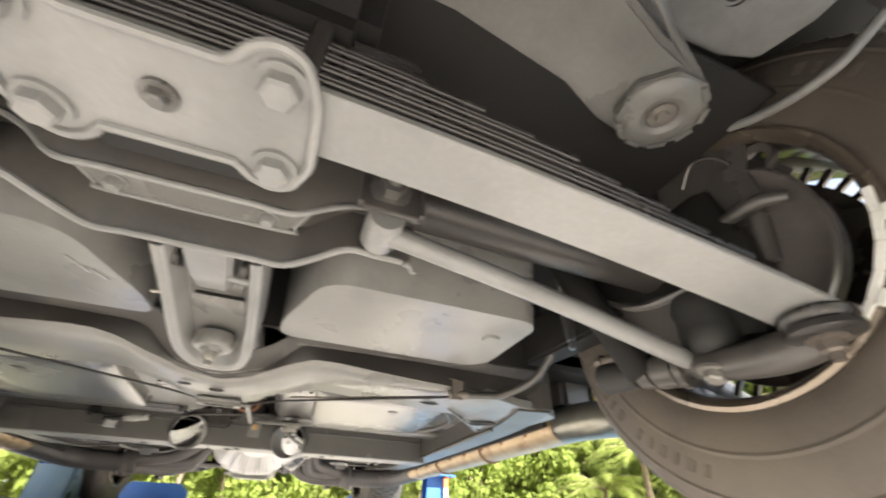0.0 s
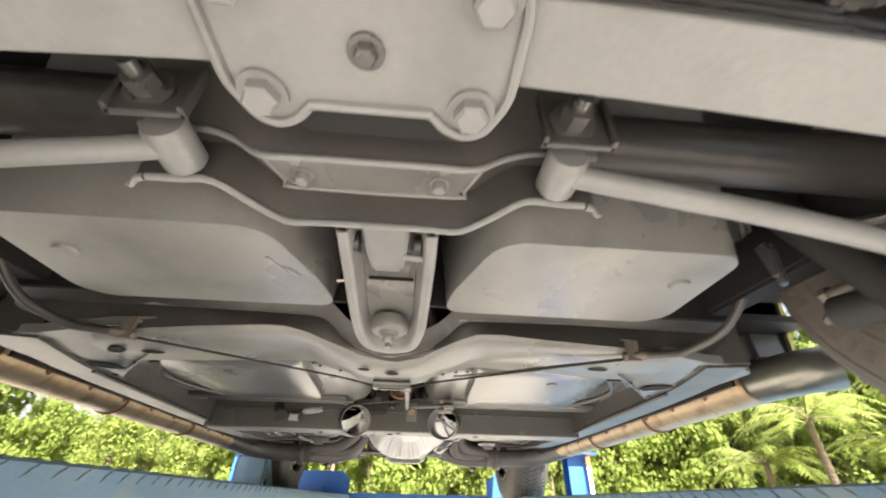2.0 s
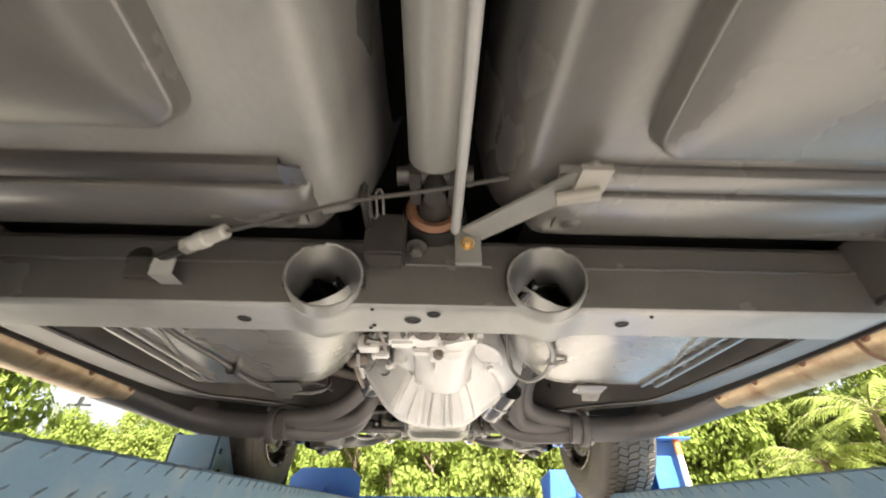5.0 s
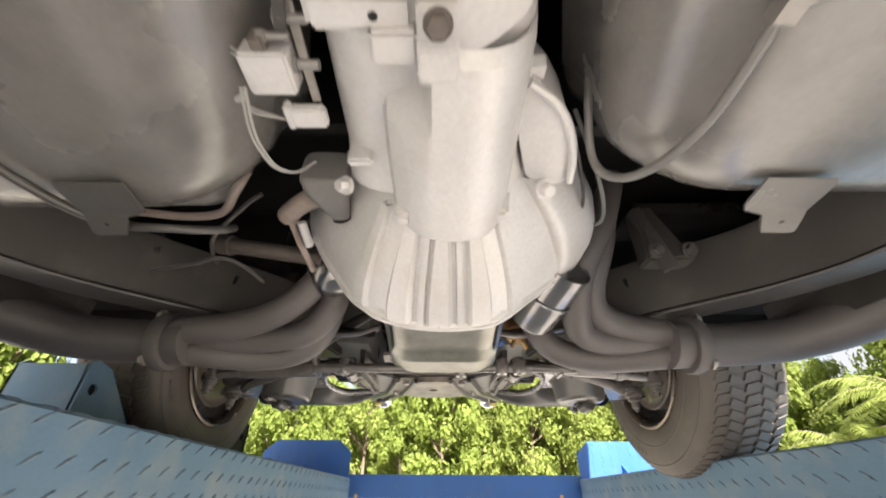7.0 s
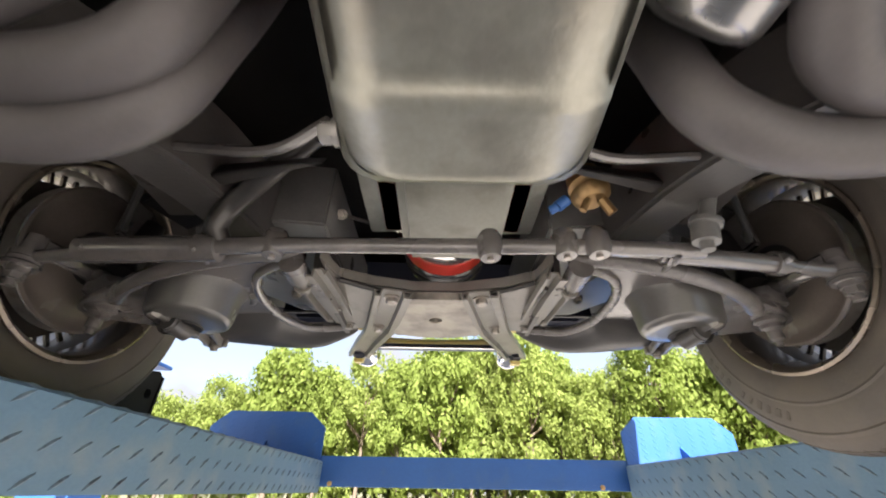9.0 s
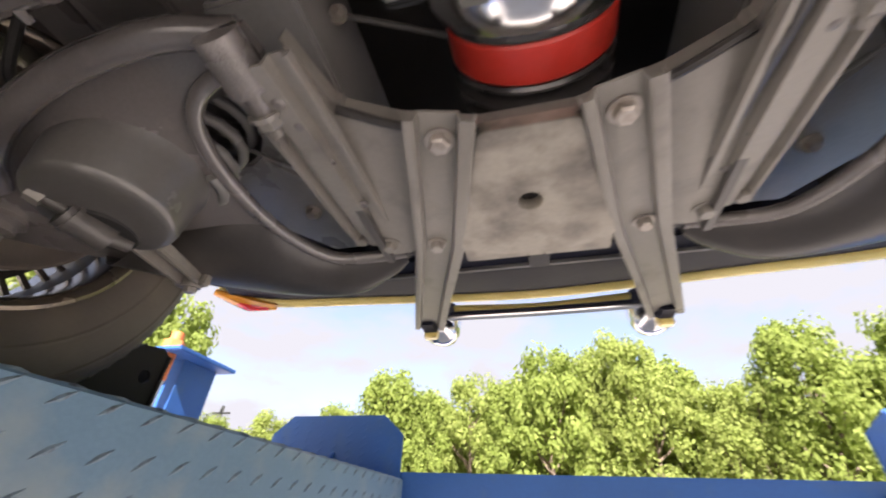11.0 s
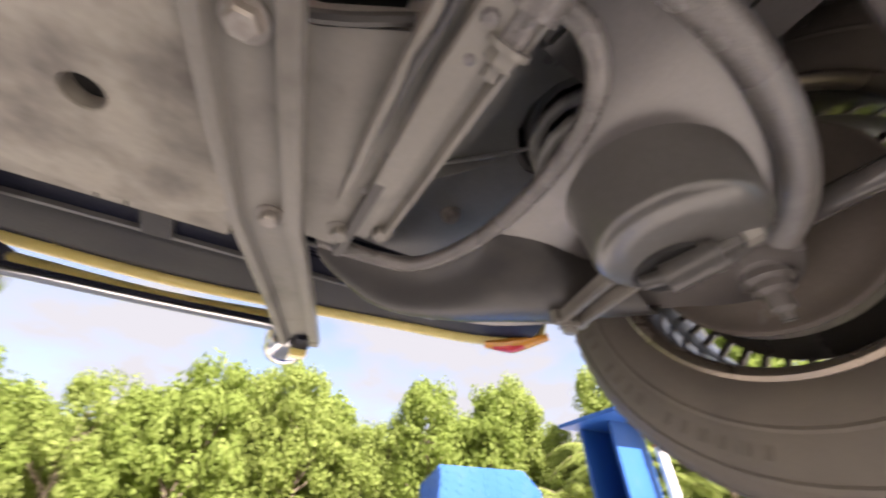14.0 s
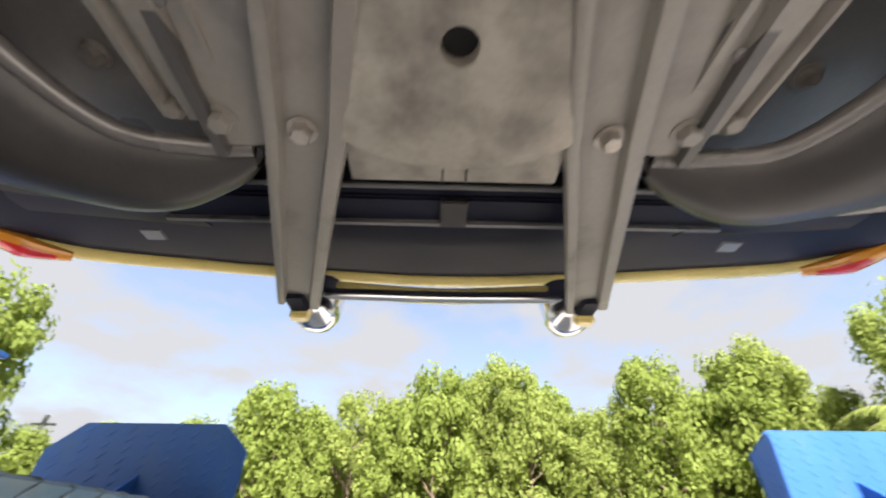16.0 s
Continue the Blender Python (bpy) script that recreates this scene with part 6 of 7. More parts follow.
    part("clutch_fork", sweep([(-.158, 1.560, .325), (-.190, 1.580, .335), (-.228, 1.612, .338), (-.236, 1.625, .340)], [.014, .017, .016, .019], 12, 5), FORK, car, "greasy clutch fork")
    part("clutch_rod", sweep([(-.234, 1.62, .336), (-.225, 1.67, .313), (-.213, 1.725, .290)], .0058, 8, 4), FORK, car)
    part("clutch_spring", rod((-.212, 1.625, .325), (-.206, 1.665, .305), .0075, 10), CAST, car)
    part("cable", sweep([(-0.483, 1.694, 0.270), (-0.408, 1.686, 0.280), (-0.364, 1.683, 0.290), (-0.336, 1.709, 0.290), (-0.322, 1.771, 0.290)], .0036, 8, 6), SATIN, car, "thin cable looping past the frame rail")
    part("cable_loop", sweep([(-0.283, 1.606, 0.370), (-0.314, 1.623, 0.360), (-0.381, 1.675, 0.340), (-0.403, 1.705, 0.330), (-0.413, 1.752, 0.320)], .0036, 8, 6), SATIN, car)
    # gusset and shelf above the right rail
    brk = part("engine_mount_bracket", loft([[(.425, 1.745, .332), (.520, 1.738, .332), (.520, 1.79, .332), (.425, 1.79, .332)], [(.432, 1.745, .37), (.508, 1.745, .37), (.508, 1.80, .37), (.432, 1.80, .37)], [(.440, 1.77, .485), (.485, 1.77, .485), (.485, 1.81, .485), (.440, 1.81, .485)]]), SATIN, car, "black frame gusset with bolts", bevel=.006)
    part("post_flange", bar((.462, 1.742, .31), (.440, 1.768, .47), .006, .030), SATIN, brk, bevel=.001)
    for x, y, z in ((.507, 1.738, .350), (.445, 1.742, .350)):
        part("bolt", hex_bolt((x, y, z), (0, -1, -.35), .011, .009), SATIN, brk)
    part("shelf_plate", join(hull((.455, 1.79, .500), (.80, 1.93, .510)), hull((.455, 1.785, .480), (.80, 1.790, .510))), GLOSS, car, "black shelf plate over the rail", bevel=.002)
    part("rail_bracket", loft([[(-.57, 1.74, .34), (-.53, 1.74, .34), (-.53, 1.80, .34), (-.57, 1.80, .34)], [(-.56, 1.75, .39), (-.54, 1.75, .39), (-.54, 1.79, .39), (-.56, 1.79, .39)]]), SATIN, car, bevel=.003)


def build_exhaust():
    for s in (-1, 1):
        cx = .512
        hd = None
        right = s > 0
        runs = (((.37, 1.735, .50), (.345, 1.755, .38), (.318, 1.785, .295), (.330, 1.815, .252), (.395, 1.843, .232), (.490, 1.838, .214)) if right else
                ((.18, 1.75, .50), (.190, 1.765, .42), (.215, 1.785, .320), (.280, 1.805, .252), (.370, 1.825, .224), (.490, 1.828, .212)),
                ((.37, 1.695, .50), (.337, 1.718, .40), (.294, 1.750, .317), (.284, 1.795, .255), (.306, 1.845, .219), (.375, 1.868, .209), (.490, 1.862, .208)) if right else
                ((.17, 1.81, .50), (.178, 1.82, .40), (.192, 1.835, .300), (.245, 1.860, .226), (.350, 1.870, .210), (.490, 1.862, .208)),
                ((.20, 1.90, .48), (.202, 1.895, .40), (.212, 1.890, .300), (.250, 1.903, .215), (.345, 1.908, .186), (.490, 1.860, .182)))
        for k in range(3):
            pts = [(s * x, y, z) for x, y, z in runs[k]]
            ob = part("header_pipe" if hd else "exhaust_header", sweep(pts, .0272, 18, 7), HEADER, hd or car, "" if hd else "grey ceramic-coated exhaust header", sharp=60)
            hd = hd or ob
        col = part("collector", rod((s * (cx - .045), 1.845, .197), (s * cx, 1.845, .196), .047, 28, .044), HEADER, hd)
        part("flange", lathe([(0, -.012), (.054, -.012), (.056, -.008), (.056, .008), (.054, .012), (0, .012)], (s * cx, 1.845, .196), (1, 0, 0), 28), HEADER, hd, bevel=0)
        for a in (0, 120, 240):
            part("flange_bolt", hex_bolt((s * (cx + .012), 1.845 + .05 * math.cos(radians(a)), .196 + .05 * math.sin(radians(a))), (s, 0, 0), .008, .008), STEEL, hd)
        sp = part("side_pipe", sweep([(s * cx, 1.845, .196), (s * .60, 1.842, .197), (s * .690, 1.815, .200), (s * .745, 1.73, .205), (s * .762, 1.58, .210), (s * .765, 1.40, .212)], .041, 20, 7), HEADER, car, "dark exhaust pipe running out to the sill", sharp=60)
        part("muffler_tube", rod((s * .765, 1.41, .212), (s * .765, .30, .212), .034, 24), RUST, sp)
        for k in range(9):
            y0, y1 = 1.45 - .1313 * k, 1.45 - .1313 * (k + 1) + .0012
            bm = bmesh.new()
            rows = []
            for y in (y0, y1):
                rows.append([bm.verts.new((s * (.765 - .045 * math.cos(a)), y, .212 - .040 * math.sin(a))) for a in [radians(q) for q in range(-20, 201, 20)]])
            for i in range(len(rows[0]) - 1):
                bm.faces.new((rows[0][i], rows[0][i + 1], rows[1][i + 1], rows[1][i]))
            bmesh.ops.solidify(bm, geom=bm.faces[:], thickness=.002)
            part("shield_panel", bm, SHIELD, sp, "heat-tinted golden shield panel")
            part("shield_rivet", lathe([(0, -.003), (.006, -.003), (.009, .001), (0, .001)], (s * .7205, y0 - .015, .206), (s, 0, 0), 12), RUST, sp)
            if k in (3, 6):
                part("shield_band", sweep([(s * (.765 - .0465 * math.cos(a)), y0, .212 - .0415 * math.sin(a)) for a in [radians(q) for q in range(-20, 201, 20)]], .0035, 6, 2), RUST, sp)
        part("tail_pipe", sweep([(s * .765, .33, .212), (s * .767, .25, .212), (s * .785, .19, .212), (s * .825, .155, .214)], .040, 20, 6), PAN, sp, "dull metal tail pipe elbow")


def build_front():
    # subframe crossmember
    o = [(-.205, 2.255), (-.185, 2.335), (-.128, 2.364), (-.05, 2.386), (.05, 2.386), (.128, 2.364), (.185, 2.335), (.205, 2.255), (.225, 2.60), (.10, 2.592), (-.10, 2.592), (-.225, 2.60)]
    cm = part("front_crossmember", plate(o, .272, .030), ARMG, car, "grey front crossmember", bevel=.006)
    o = [(-.050, 2.378), (.050, 2.378), (.104, 2.572), (.075, 2.588), (.04, 2.599), (0, 2.603), (-.04, 2.599), (-.075, 2.588), (-.104, 2.572)]
    pl = part("skid_plate", plate(rounded(o, .008, 3), .2545, .017, [(-.003, 2.489, .0145)]), STAINED, cm, "stained bare-metal plate with a round hole", bevel=.0015)
    # Black backing disc paints the shade behind the plate's hole.
    part("hole_shade", lathe([(0, 0), (.018, 0), (.018, .001), (0, .001)], (-.003, 2.489, .2705), (0, 0, 1), 18), DARK, cm)
    part("rear_edge", sweep([(-.185, 2.333, .272), (-.128, 2.362, .268), (-.05, 2.384, .264), (.05, 2.384, .264), (.128, 2.362, .268), (.185, 2.333, .272)], .005, 8, 4), BLACK, cm)
    part("front_step", hull((-.106, 2.585, .2715), (.106, 2.634, .284)), STAINED, cm, bevel=.002)
    for x in (-.012, .012):
        part("slit", hull((x - .001, 2.606, .2705), (x + .001, 2.634, .2717)), DARK, cm)
    # cooling frame ahead of the crossmember
    part("radiator_beam", hull((-.45, 2.733, .372), (.45, 2.758, .41)), NAVY, car, "black radiator support beam", bevel=.003)
    part("beam_edge", sweep([(-.45, 2.732, .3715), (0, 2.732, .3705), (.45, 2.732, .3715)], .0042, 10, 3), FLOOR, car)
    for k in (-1, 1):
        part("dam_flap", sheet([[(k * .40, 2.79, .398), (k * .66, 2.74, .400)], [(k * .40, 2.84, .392), (k * .68, 2.80, .395)], [(k * .40, 2.87, .404), (k * .69, 2.84, .406)]], .003), NAVY, car, "glossy black flap beside the air dam")
        part("pale_tab", hull((k * .495 - .016, 2.862, .386), (k * .495 + .016, 2.886, .390)), SPRING, car)
    part("air_dam", hull((-.42, 2.75, .365), (.42, 2.80, .42)), NAVY, car, bevel=.004)
    part("dam_strip", hull((-.42, 2.796, .357), (.42, 2.802, .366)), FLOOR, car)
    part("dam_clip", hull((-.012, 2.748, .355), (.028, 2.803, .366)), BLACK, car, bevel=.002)
    part("centre_blade", sweep([(-.235, 3.02, .366), (0, 3.03, .368), (.235, 3.02, .366)], .0095, 12, 4, 1.3), CHROME, car, "chrome bar between the bumper guards")
    part("licence_lip", sweep([(-.225, 3.050, .394), (0, 3.065, .391), (.225, 3.050, .394)], .017, 12, 4), YELLOW, car, "yellow lip over the chrome bar")
    # bumper brackets
    for s in (-1, 1):
        line = [(s * .082, 2.350, .2445), (s * .102, 2.435, .2480), (s * .1360, 2.575, .2565), (s * .200, 2.775, .288), (s * .265, 2.985, .315)]
        sec = [(-.037, .013), (-.035, .001), (-.031, 0), (-.024, .001), (-.0205, .014), (.0165, .014), (.020, .001), (.031, 0), (.035, .001), (.037, .013)]
        rl = part("bumper_bracket", channel(line, sec, .0035), ARMG, car, "grey folded steel bumper bracket", sharp=25)
        part("top_bolt", hex_bolt((s * .089, 2.382, .2590), (0, 0, -1), .0118, .011, 1.35), STEEL, rl)
        part("mid_bolt", hex_bolt((s * .140, 2.572, .270), (0, 0, -1), .0102, .011, 1.35), STEEL, rl)
        part("end_block", hull((s * .268 - .018, 2.955, .318), (s * .268 + .018, 3.01, .345)), NAVY, rl, bevel=.004)
        # Body yellow here paints the yellow-green reflection on the cap.
        part("end_cap", hull((s * .270 - .016, 3.005, .306), (s * .270 + .016, 3.028, .330)), YELLOW, rl, bevel=.003)
        gd = part("bumper_guard", lathe([(0, 0), (.020, .003), (.036, .014), (.044, .032), (.046, .055), (.046, .10), (0, .10)], (s * .250, 3.045, .306), (0, .25, 1), 28), CHROME, car, "chrome bumper guard")
        # chrome bumper blade outward
        part("bumper_blade", sweep([(s * .20, 3.11, .50), (s * .45, 3.09, .505), (s * .66, 3.015, .515), (s * .80, 2.905, .52)], .018, 12, 5, 1.6), CHROME, car, "chrome front bumper")
        # diagonal gusset channel
        line = [(s * .222, 2.262, .246), (s * .220, 2.34, .251), (s * .226, 2.46, .266), (s * .2315, 2.570, .2825)]
        sec = [(-.037, .006), (-.035, -.004), (-.029, -.004), (-.025, .007), (-.014, .007), (-.0115, -.006), (.0115, -.006), (.014, .007), (.026, .007), (.030, -.002), (.034, -.002), (.036, .006)]
        gs = part("gusset_channel", channel(line, sec, .0035), ARMG, car, "greasy folded brace with rough welded edges", sharp=25)
        rng = random.Random(11 + s)
        if s > 0:
            pts = [(s * (.196 + .002 * rng.uniform(-1, 1)), 2.30 + .022 * k, .244 + .0032 * k + rng.uniform(-.0015, .0015)) for k in range(13)]
            part("weld_bead", sweep(pts, [rng.uniform(.003, .0055) for _ in pts], 7, 2), BLACK, gs)
        for k in range(9):
            part("grease_lump", lathe([(0, -.002), (rng.uniform(.003, .006), -.001), (.007, .002), (0, .002)], (s * (.2205 + rng.uniform(-.009, .009)), 2.30 + .028 * k, .2405 + .0042 * k), (0, -.15, 1), 8), GREASE, gs)
        part("end_bolt_outer", hex_bolt((s * .257, 2.563, .290), (0, 0, -1), .0105, .010, 1.5), ARMG, gs)
        part("end_bolt_inner", hex_bolt((s * .211, 2.566, .273), (0, 0, -1), .0105, .010, 1.5), ARMG, gs)
        # lower control arm
        def zz(x, y, s=s):
            a = abs(x)
            return .290 - .175 * (a - .20)
        out = [(.235, 2.245), (.30, 2.226), (.40, 2.232), (.48, 2.255), (.545, 2.285), (.625, 2.315), (.655, 2.35), (.635, 2.40), (.585, 2.455), (.530, 2.545), (.46, 2.62), (.40, 2.650), (.32, 2.678), (.25, 2.662), (.205, 2.630), (.198, 2.605), (.25, 2.600), (.31, 2.575), (.345, 2.50), (.352, 2.42), (.345, 2.35), (.325, 2.30), (.285, 2.275), (.235, 2.278)]
        out = mirror([(p.x, p.y) for p in [Vector((q[0], q[1], 0)) for q in out]], s)
        fine = [(p.x, p.y) for p in smooth_line([(*q, 0) for q in out + out[:1]], 3)][:-1]
        tw = part("spring_tower", hull((min(s * .365, s * .462), 2.03, .372), (max(s * .365, s * .462), 2.29, .46)), ARM, car, "black pressed spring tower on the frame", bevel=.006)
        part("tower_flange", hull((min(s * .4635, s * .525), 2.03, .380), (max(s * .4635, s * .525), 2.29, .44)), ARM, tw, bevel=.006)
        arm = part("lower_control_arm", plate(fine, -.004, .012, (), zz), ARM, car, "black pressed steel lower control arm", sharp=50)
        lip = [(.238, 2.282), (.285, 2.278), (.323, 2.302), (.343, 2.35), (.350, 2.42), (.342, 2.50), (.308, 2.574), (.25, 2.598), (.20, 2.606)]
        part("inner_lip", sweep([(s * x, y, zz(x, y) - .006) for x, y in lip], .0092, 12, 5), GREASE if s > 0 else ARM, arm)
        edge = [(.235, 2.248), (.30, 2.230), (.39, 2.232), (.47, 2.250), (.53, 2.278), (.565, 2.31)]
        part("rear_edge", sweep([(s * x, y, zz(x, y) - .010) for x, y in edge], .0145, 12, 5), GREASE if s > 0 else ARM, arm)
        rows = []
        for a, b in (((.198, 2.606), (.203, 2.636)), ((.222, 2.604), (.222, 2.656)), ((.25, 2.598), (.255, 2.672)), ((.28, 2.588), (.292, 2.684)), ((.308, 2.572), (.335, 2.682)), ((.328, 2.545), (.375, 2.666)), ((.338, 2.515), (.42, 2.644)), ((.345, 2.48), (.465, 2.612)), ((.39, 2.455), (.51, 2.566)), ((.45, 2.445), (.555, 2.50)), ((.50, 2.435), (.588, 2.452))):
            wide = math.hypot(b[0] - a[0], b[1] - a[1])
            rows.append([(s * (a[0] + (b[0] - a[0]) * f), a[1] + (b[1] - a[1]) * f, zz(a[0], 0) + (zz(b[0], 0) - zz(a[0], 0)) * f - .005 + up - min(.03, .30 * wide) * math.sin(math.pi * min(1, f * .92)) ** .8) for f, up in ((0, .004), (.08, 0), (.2, 0), (.35, 0), (.5, 0), (.65, .002), (.8, .006), (.92, .013), (1.0, .026), (1.0, .045))])
        # Blacker than the rest of the arm: its shade is in the colour.
        part("front_roll_shaded", sheet(smooth_rows(rows), .003), BLACK, arm, "rolled front half of the black arm, painted blacker as shade", sharp=60)
        # spring seat
        bm = lathe([(0, .002), (.040, .0), (.061, 0), (.068, .003), (.0715, .010), (.077, .055), (.088, .075)], (s * .450, 2.350, .188), (0, 0, 1), 36)
        part("spring_seat", bm, FLOORG, arm, sharp=60)
        # Black disc stands for the shaded opening in the closed seat.
        part("seat_opening_shade", lathe([(0, -.001), (.036, -.001), (.038, .002), (0, .002)], (s * .474, 2.372, .1875), (0, 0, 1), 20), DARK, arm)
        part("inner_bush", join(rod((s * .240, 2.235, .252), (s * .240, 2.285, .250), .020, 20), rod((s * .240, 2.282, .249), (s * .240, 2.308, .247), .012, 18)), GREASE, arm)
        part("pivot_bolt", hex_bolt((s * .240, 2.308, .246), (0, 1, -.1), .013, .012, 1.3, .012), ARMG, arm)
        # shock lower mount
        sh = part("front_shock_mount", join(rod((s * .486, 2.312, .192), (s * .470, 2.345, .184), .007, 10), rod((s * .474, 2.332, .183), (s * .464, 2.378, .178), .0155, 20), rod((s * .464, 2.376, .180), (s * .460, 2.398, .184), .008, 12), rod((s * .4725, 2.338, .1825), (s * .4715, 2.343, .182), .0175, 20)), SATIN, car, "front shock lower mount")
        part("nut", rod((s * .489, 2.306, .194), (s * .483, 2.318, .191), .012, 6), ARMG, sh)
        # bump stop bracket
        br = part("bump_bracket", join(bar((s * .466, 2.388, .194), (s * .494, 2.505, .202), .009, .016), bar((s * .440, 2.415, .196), (s * .470, 2.508, .203), .009, .016), bar((s * .458, 2.512, .204), (s * .505, 2.505, .204), .014, .018), bar((s * .455, 2.405, .205), (s * .482, 2.508, .210), .030, .004)), ARMG, car, "forked bump-stop bracket", bevel=.003)
        part("bolt", hex_bolt((s * .482, 2.510, .195), (0, .2, -1), .009, .007), ARMG, br)
        # ball joint, knuckle, steering arm
        bj = part("ball_joint", lathe([(0, -.03), (.026, -.03), (.030, -.012), (.030, .004), (.022, .010), (.024, .018), (.018, .022), (.020, .030), (.014, .034), (.015, .042), (.009, .046), (.009, .062), (.005, .066), (.005, .074), (0, .074)], (s * .617, 2.35, .238), (s * .05, .05, -1), 24, False, 1.3), GREASE, car, "greasy ball joint")
        part("steering_knuckle", sweep([(s * .617, 2.35, .275), (s * .64, 2.37, .32), (s * .66, 2.40, .36), (s * .65, 2.41, .44)], [.03, .026, .035, .022], 14, 5), DARK, car, "dark steering knuckle")
        sa = part("steering_arm", sweep([(s * .645, 2.355, .275), (s * .625, 2.29, .262), (s * .60, 2.23, .245), (s * .598, 2.175, .238)], [.022, .016, .014, .017], 12, 5), ARM, car, "forged steering arm")
        part("tie_stud", join(rod((s * .598, 2.172, .250), (s * .598, 2.172, .190), .014, 14), rod((s * .598, 2.172, .222), (s * .598, 2.172, .198), .021, 16)), ARM, sa)
        part("castle_nut", join(rod((s * .598, 2.172, .192), (s * .598, 2.172, .180), .0125, 6), rod((s * .598, 2.172, .182), (s * .598, 2.172, .170), .0075, 12), rod((s * .598 - .016, 2.170, .178), (s * .598 + .016, 2.174, .178), .0018, 6)), GREASE, sa)
        for k in range(3):
            part("boot_rib", lathe([(.018, -.002), (.0235 - .0015 * k, 0), (.018, .002)], (s * .598, 2.172, .204 + .008 * k), (0, 0, 1), 20), BUSH, sa)
        # coil spring and tower
        pts = [(s * .415 + .055 * math.cos(a), 2.375 + .055 * math.sin(a), .255 + .036 * a / (2 * math.pi)) for a in [k * math.pi / 8 for k in range(0, 16 * 6)]]
        part("coil_spring", sweep(pts, .0078, 8, 1), FLOOR, car, "grey front coil spring", sharp=60)
        o = mirror([(.20, 2.24), (.36, 2.24), (.46, 2.30), (.46, 2.56), (.36, 2.66), (.20, 2.64)], s)
        tw = part("spring_tower", plate(o, .332, .14, [(s * .405, 2.37, .069)], lambda x, y: .10 * max(0, abs(x) - .24)), FLOOR, car, "grey spring tower with a stamped crease", bevel=.004)
        part("crease", sweep([(s * .25, 2.50, .332), (s * .33, 2.44, .336), (s * .37, 2.41, .344)], .0026, 8, 4), FLOOR, tw)
        part("stamped_ridge", loft([[(s * a, y0, .3335 + .10 * max(0, a - .24)), (s * a, y0 + .016, .3335 + .10 * max(0, a - .24)), (s * a, y0 + .010, z), (s * a, y0 + .006, z)] for a, y0, z in ((.215, 2.545, .326), (.25, 2.515, .322), (.30, 2.47, .324), (.35, 2.43, .338))]), FLOOR, tw)
        part("tower_bolt", hex_bolt((s * .345, 2.545, .342), (0, -.2, -1), .010, .010, 1.35), STEEL, tw)
        part("tower_skirt", loft([[(s * .215, y, .262), (s * .225, y, .262), (s * .235, y, .38), (s * .215, y, .38)] for y in (2.30, 2.60)]), SATIN, tw)
        # steering linkage outward
        tr = part("tie_rod", sweep([(s * .235, 2.158, .240), (s * .40, 2.168, .236), (s * .598, 2.172, .215)], .0105, 12, 4), ARM, car, "tie rod with adjusting sleeve")
        part("sleeve", rod((s * .33, 2.165, .238), (s * .52, 2.172, .226), .0142, 16), ARM, tr)
        for x in (.345, .505):
            part("clamp", join(lathe([(.0155, -.007), (.0185, -.007), (.0185, .007), (.0155, .007)], (s * x, 2.166 + .03 * (x - .34), .2375 - .06 * (x - .34)), (1, 0, -.06), 18, True), rod((s * x, 2.145, .222), (s * x, 2.19, .222), .004, 8)), ARM, tr)
        # upper arm, dark
        part("upper_control_arm", bar((s * .40, 2.30, .50), (s * .63, 2.40, .47), .12, .025), DARK, car, bevel=.006)
        part("brake_hose", sweep([(s * .52, 2.20, .40), (s * .56, 2.25, .33), (s * .59, 2.29, .36)], .006, 8, 6), BUSH, car)
        # sway bar link ahead
        part("header_brace", sweep([(s * .12, 1.97, .28), (s * .20, 2.01, .275), (s * .33, 2.03, .30)], .007, 8, 5), ARM, car)
        part("frame_web", loft([[(s * .14, 2.03, .275), (s * .17, 2.03, .275), (s * .17, 2.045, .30), (s * .14, 2.045, .30)], [(s * .33, 2.12, .31), (s * .36, 2.10, .31), (s * .36, 2.115, .35), (s * .33, 2.135, .35)]]), BLACK, car, bevel=.003)
    # centre link and idler
    cl = part("relay_rod", sweep([(-.37, 2.165, .232), (-.24, 2.160, .236), (-.22, 2.158, .236), (.06, 2.146, .232), (.23, 2.150, .237), (.385, 2.150, .233)], .0118, 14, 6), ARM, car, "black steering relay rod")
    for x, y, z in ((-.240, 2.166, .244), (.076, 2.142, .232), (.230, 2.142, .240), (.185, 2.146, .240)):
        j = part("joint", lathe([(0, -.022), (.014, -.022), (.019, -.010), (.019, .010), (.014, .020), (0, .020)], (x, y, z), (0, 0, 1), 18), ARM, cl)
        part("grease_nipple", rod((x, y, z - .026), (x, y, z - .020), .005, 8), STEEL, j)
    part("ram", rod((-.52, 2.168, .228), (-.32, 2.166, .233), .020, 18), ARM, car, "power steering valve")
    part("idler_arm", join(rod((.408, 2.092, .36), (.373, 2.116, .246), .0105, 16), rod((.374, 2.116, .252), (.370, 2.119, .228), .0175, 18), rod((.370, 2.119, .230), (.369, 2.120, .216), .009, 10), lathe([(.012, -.006), (.021, -.004), (.021, .004), (.012, .006)], (.376, 2.114, .257), (.03, -.02, .1), 20, True)), FLOOR, car, "grey idler arm stud")
    part("pitman_arm", sweep([(-.165, 2.05, .345), (-.225, 2.085, .325), (-.300, 2.135, .298), (-.325, 2.15, .265), (-.318, 2.163, .245)], [.013, .016, .017, .016, .013], 12, 4), BLACK, car)



build_body()
build_floor()
build_rear()
STATION[0] = Matrix.Translation((0, NOSE, 0))
build_crossmember()
build_drivetrain()
build_footwells()
build_exhaust()
build_front()
STATION[0] = Matrix()
build_wheels()


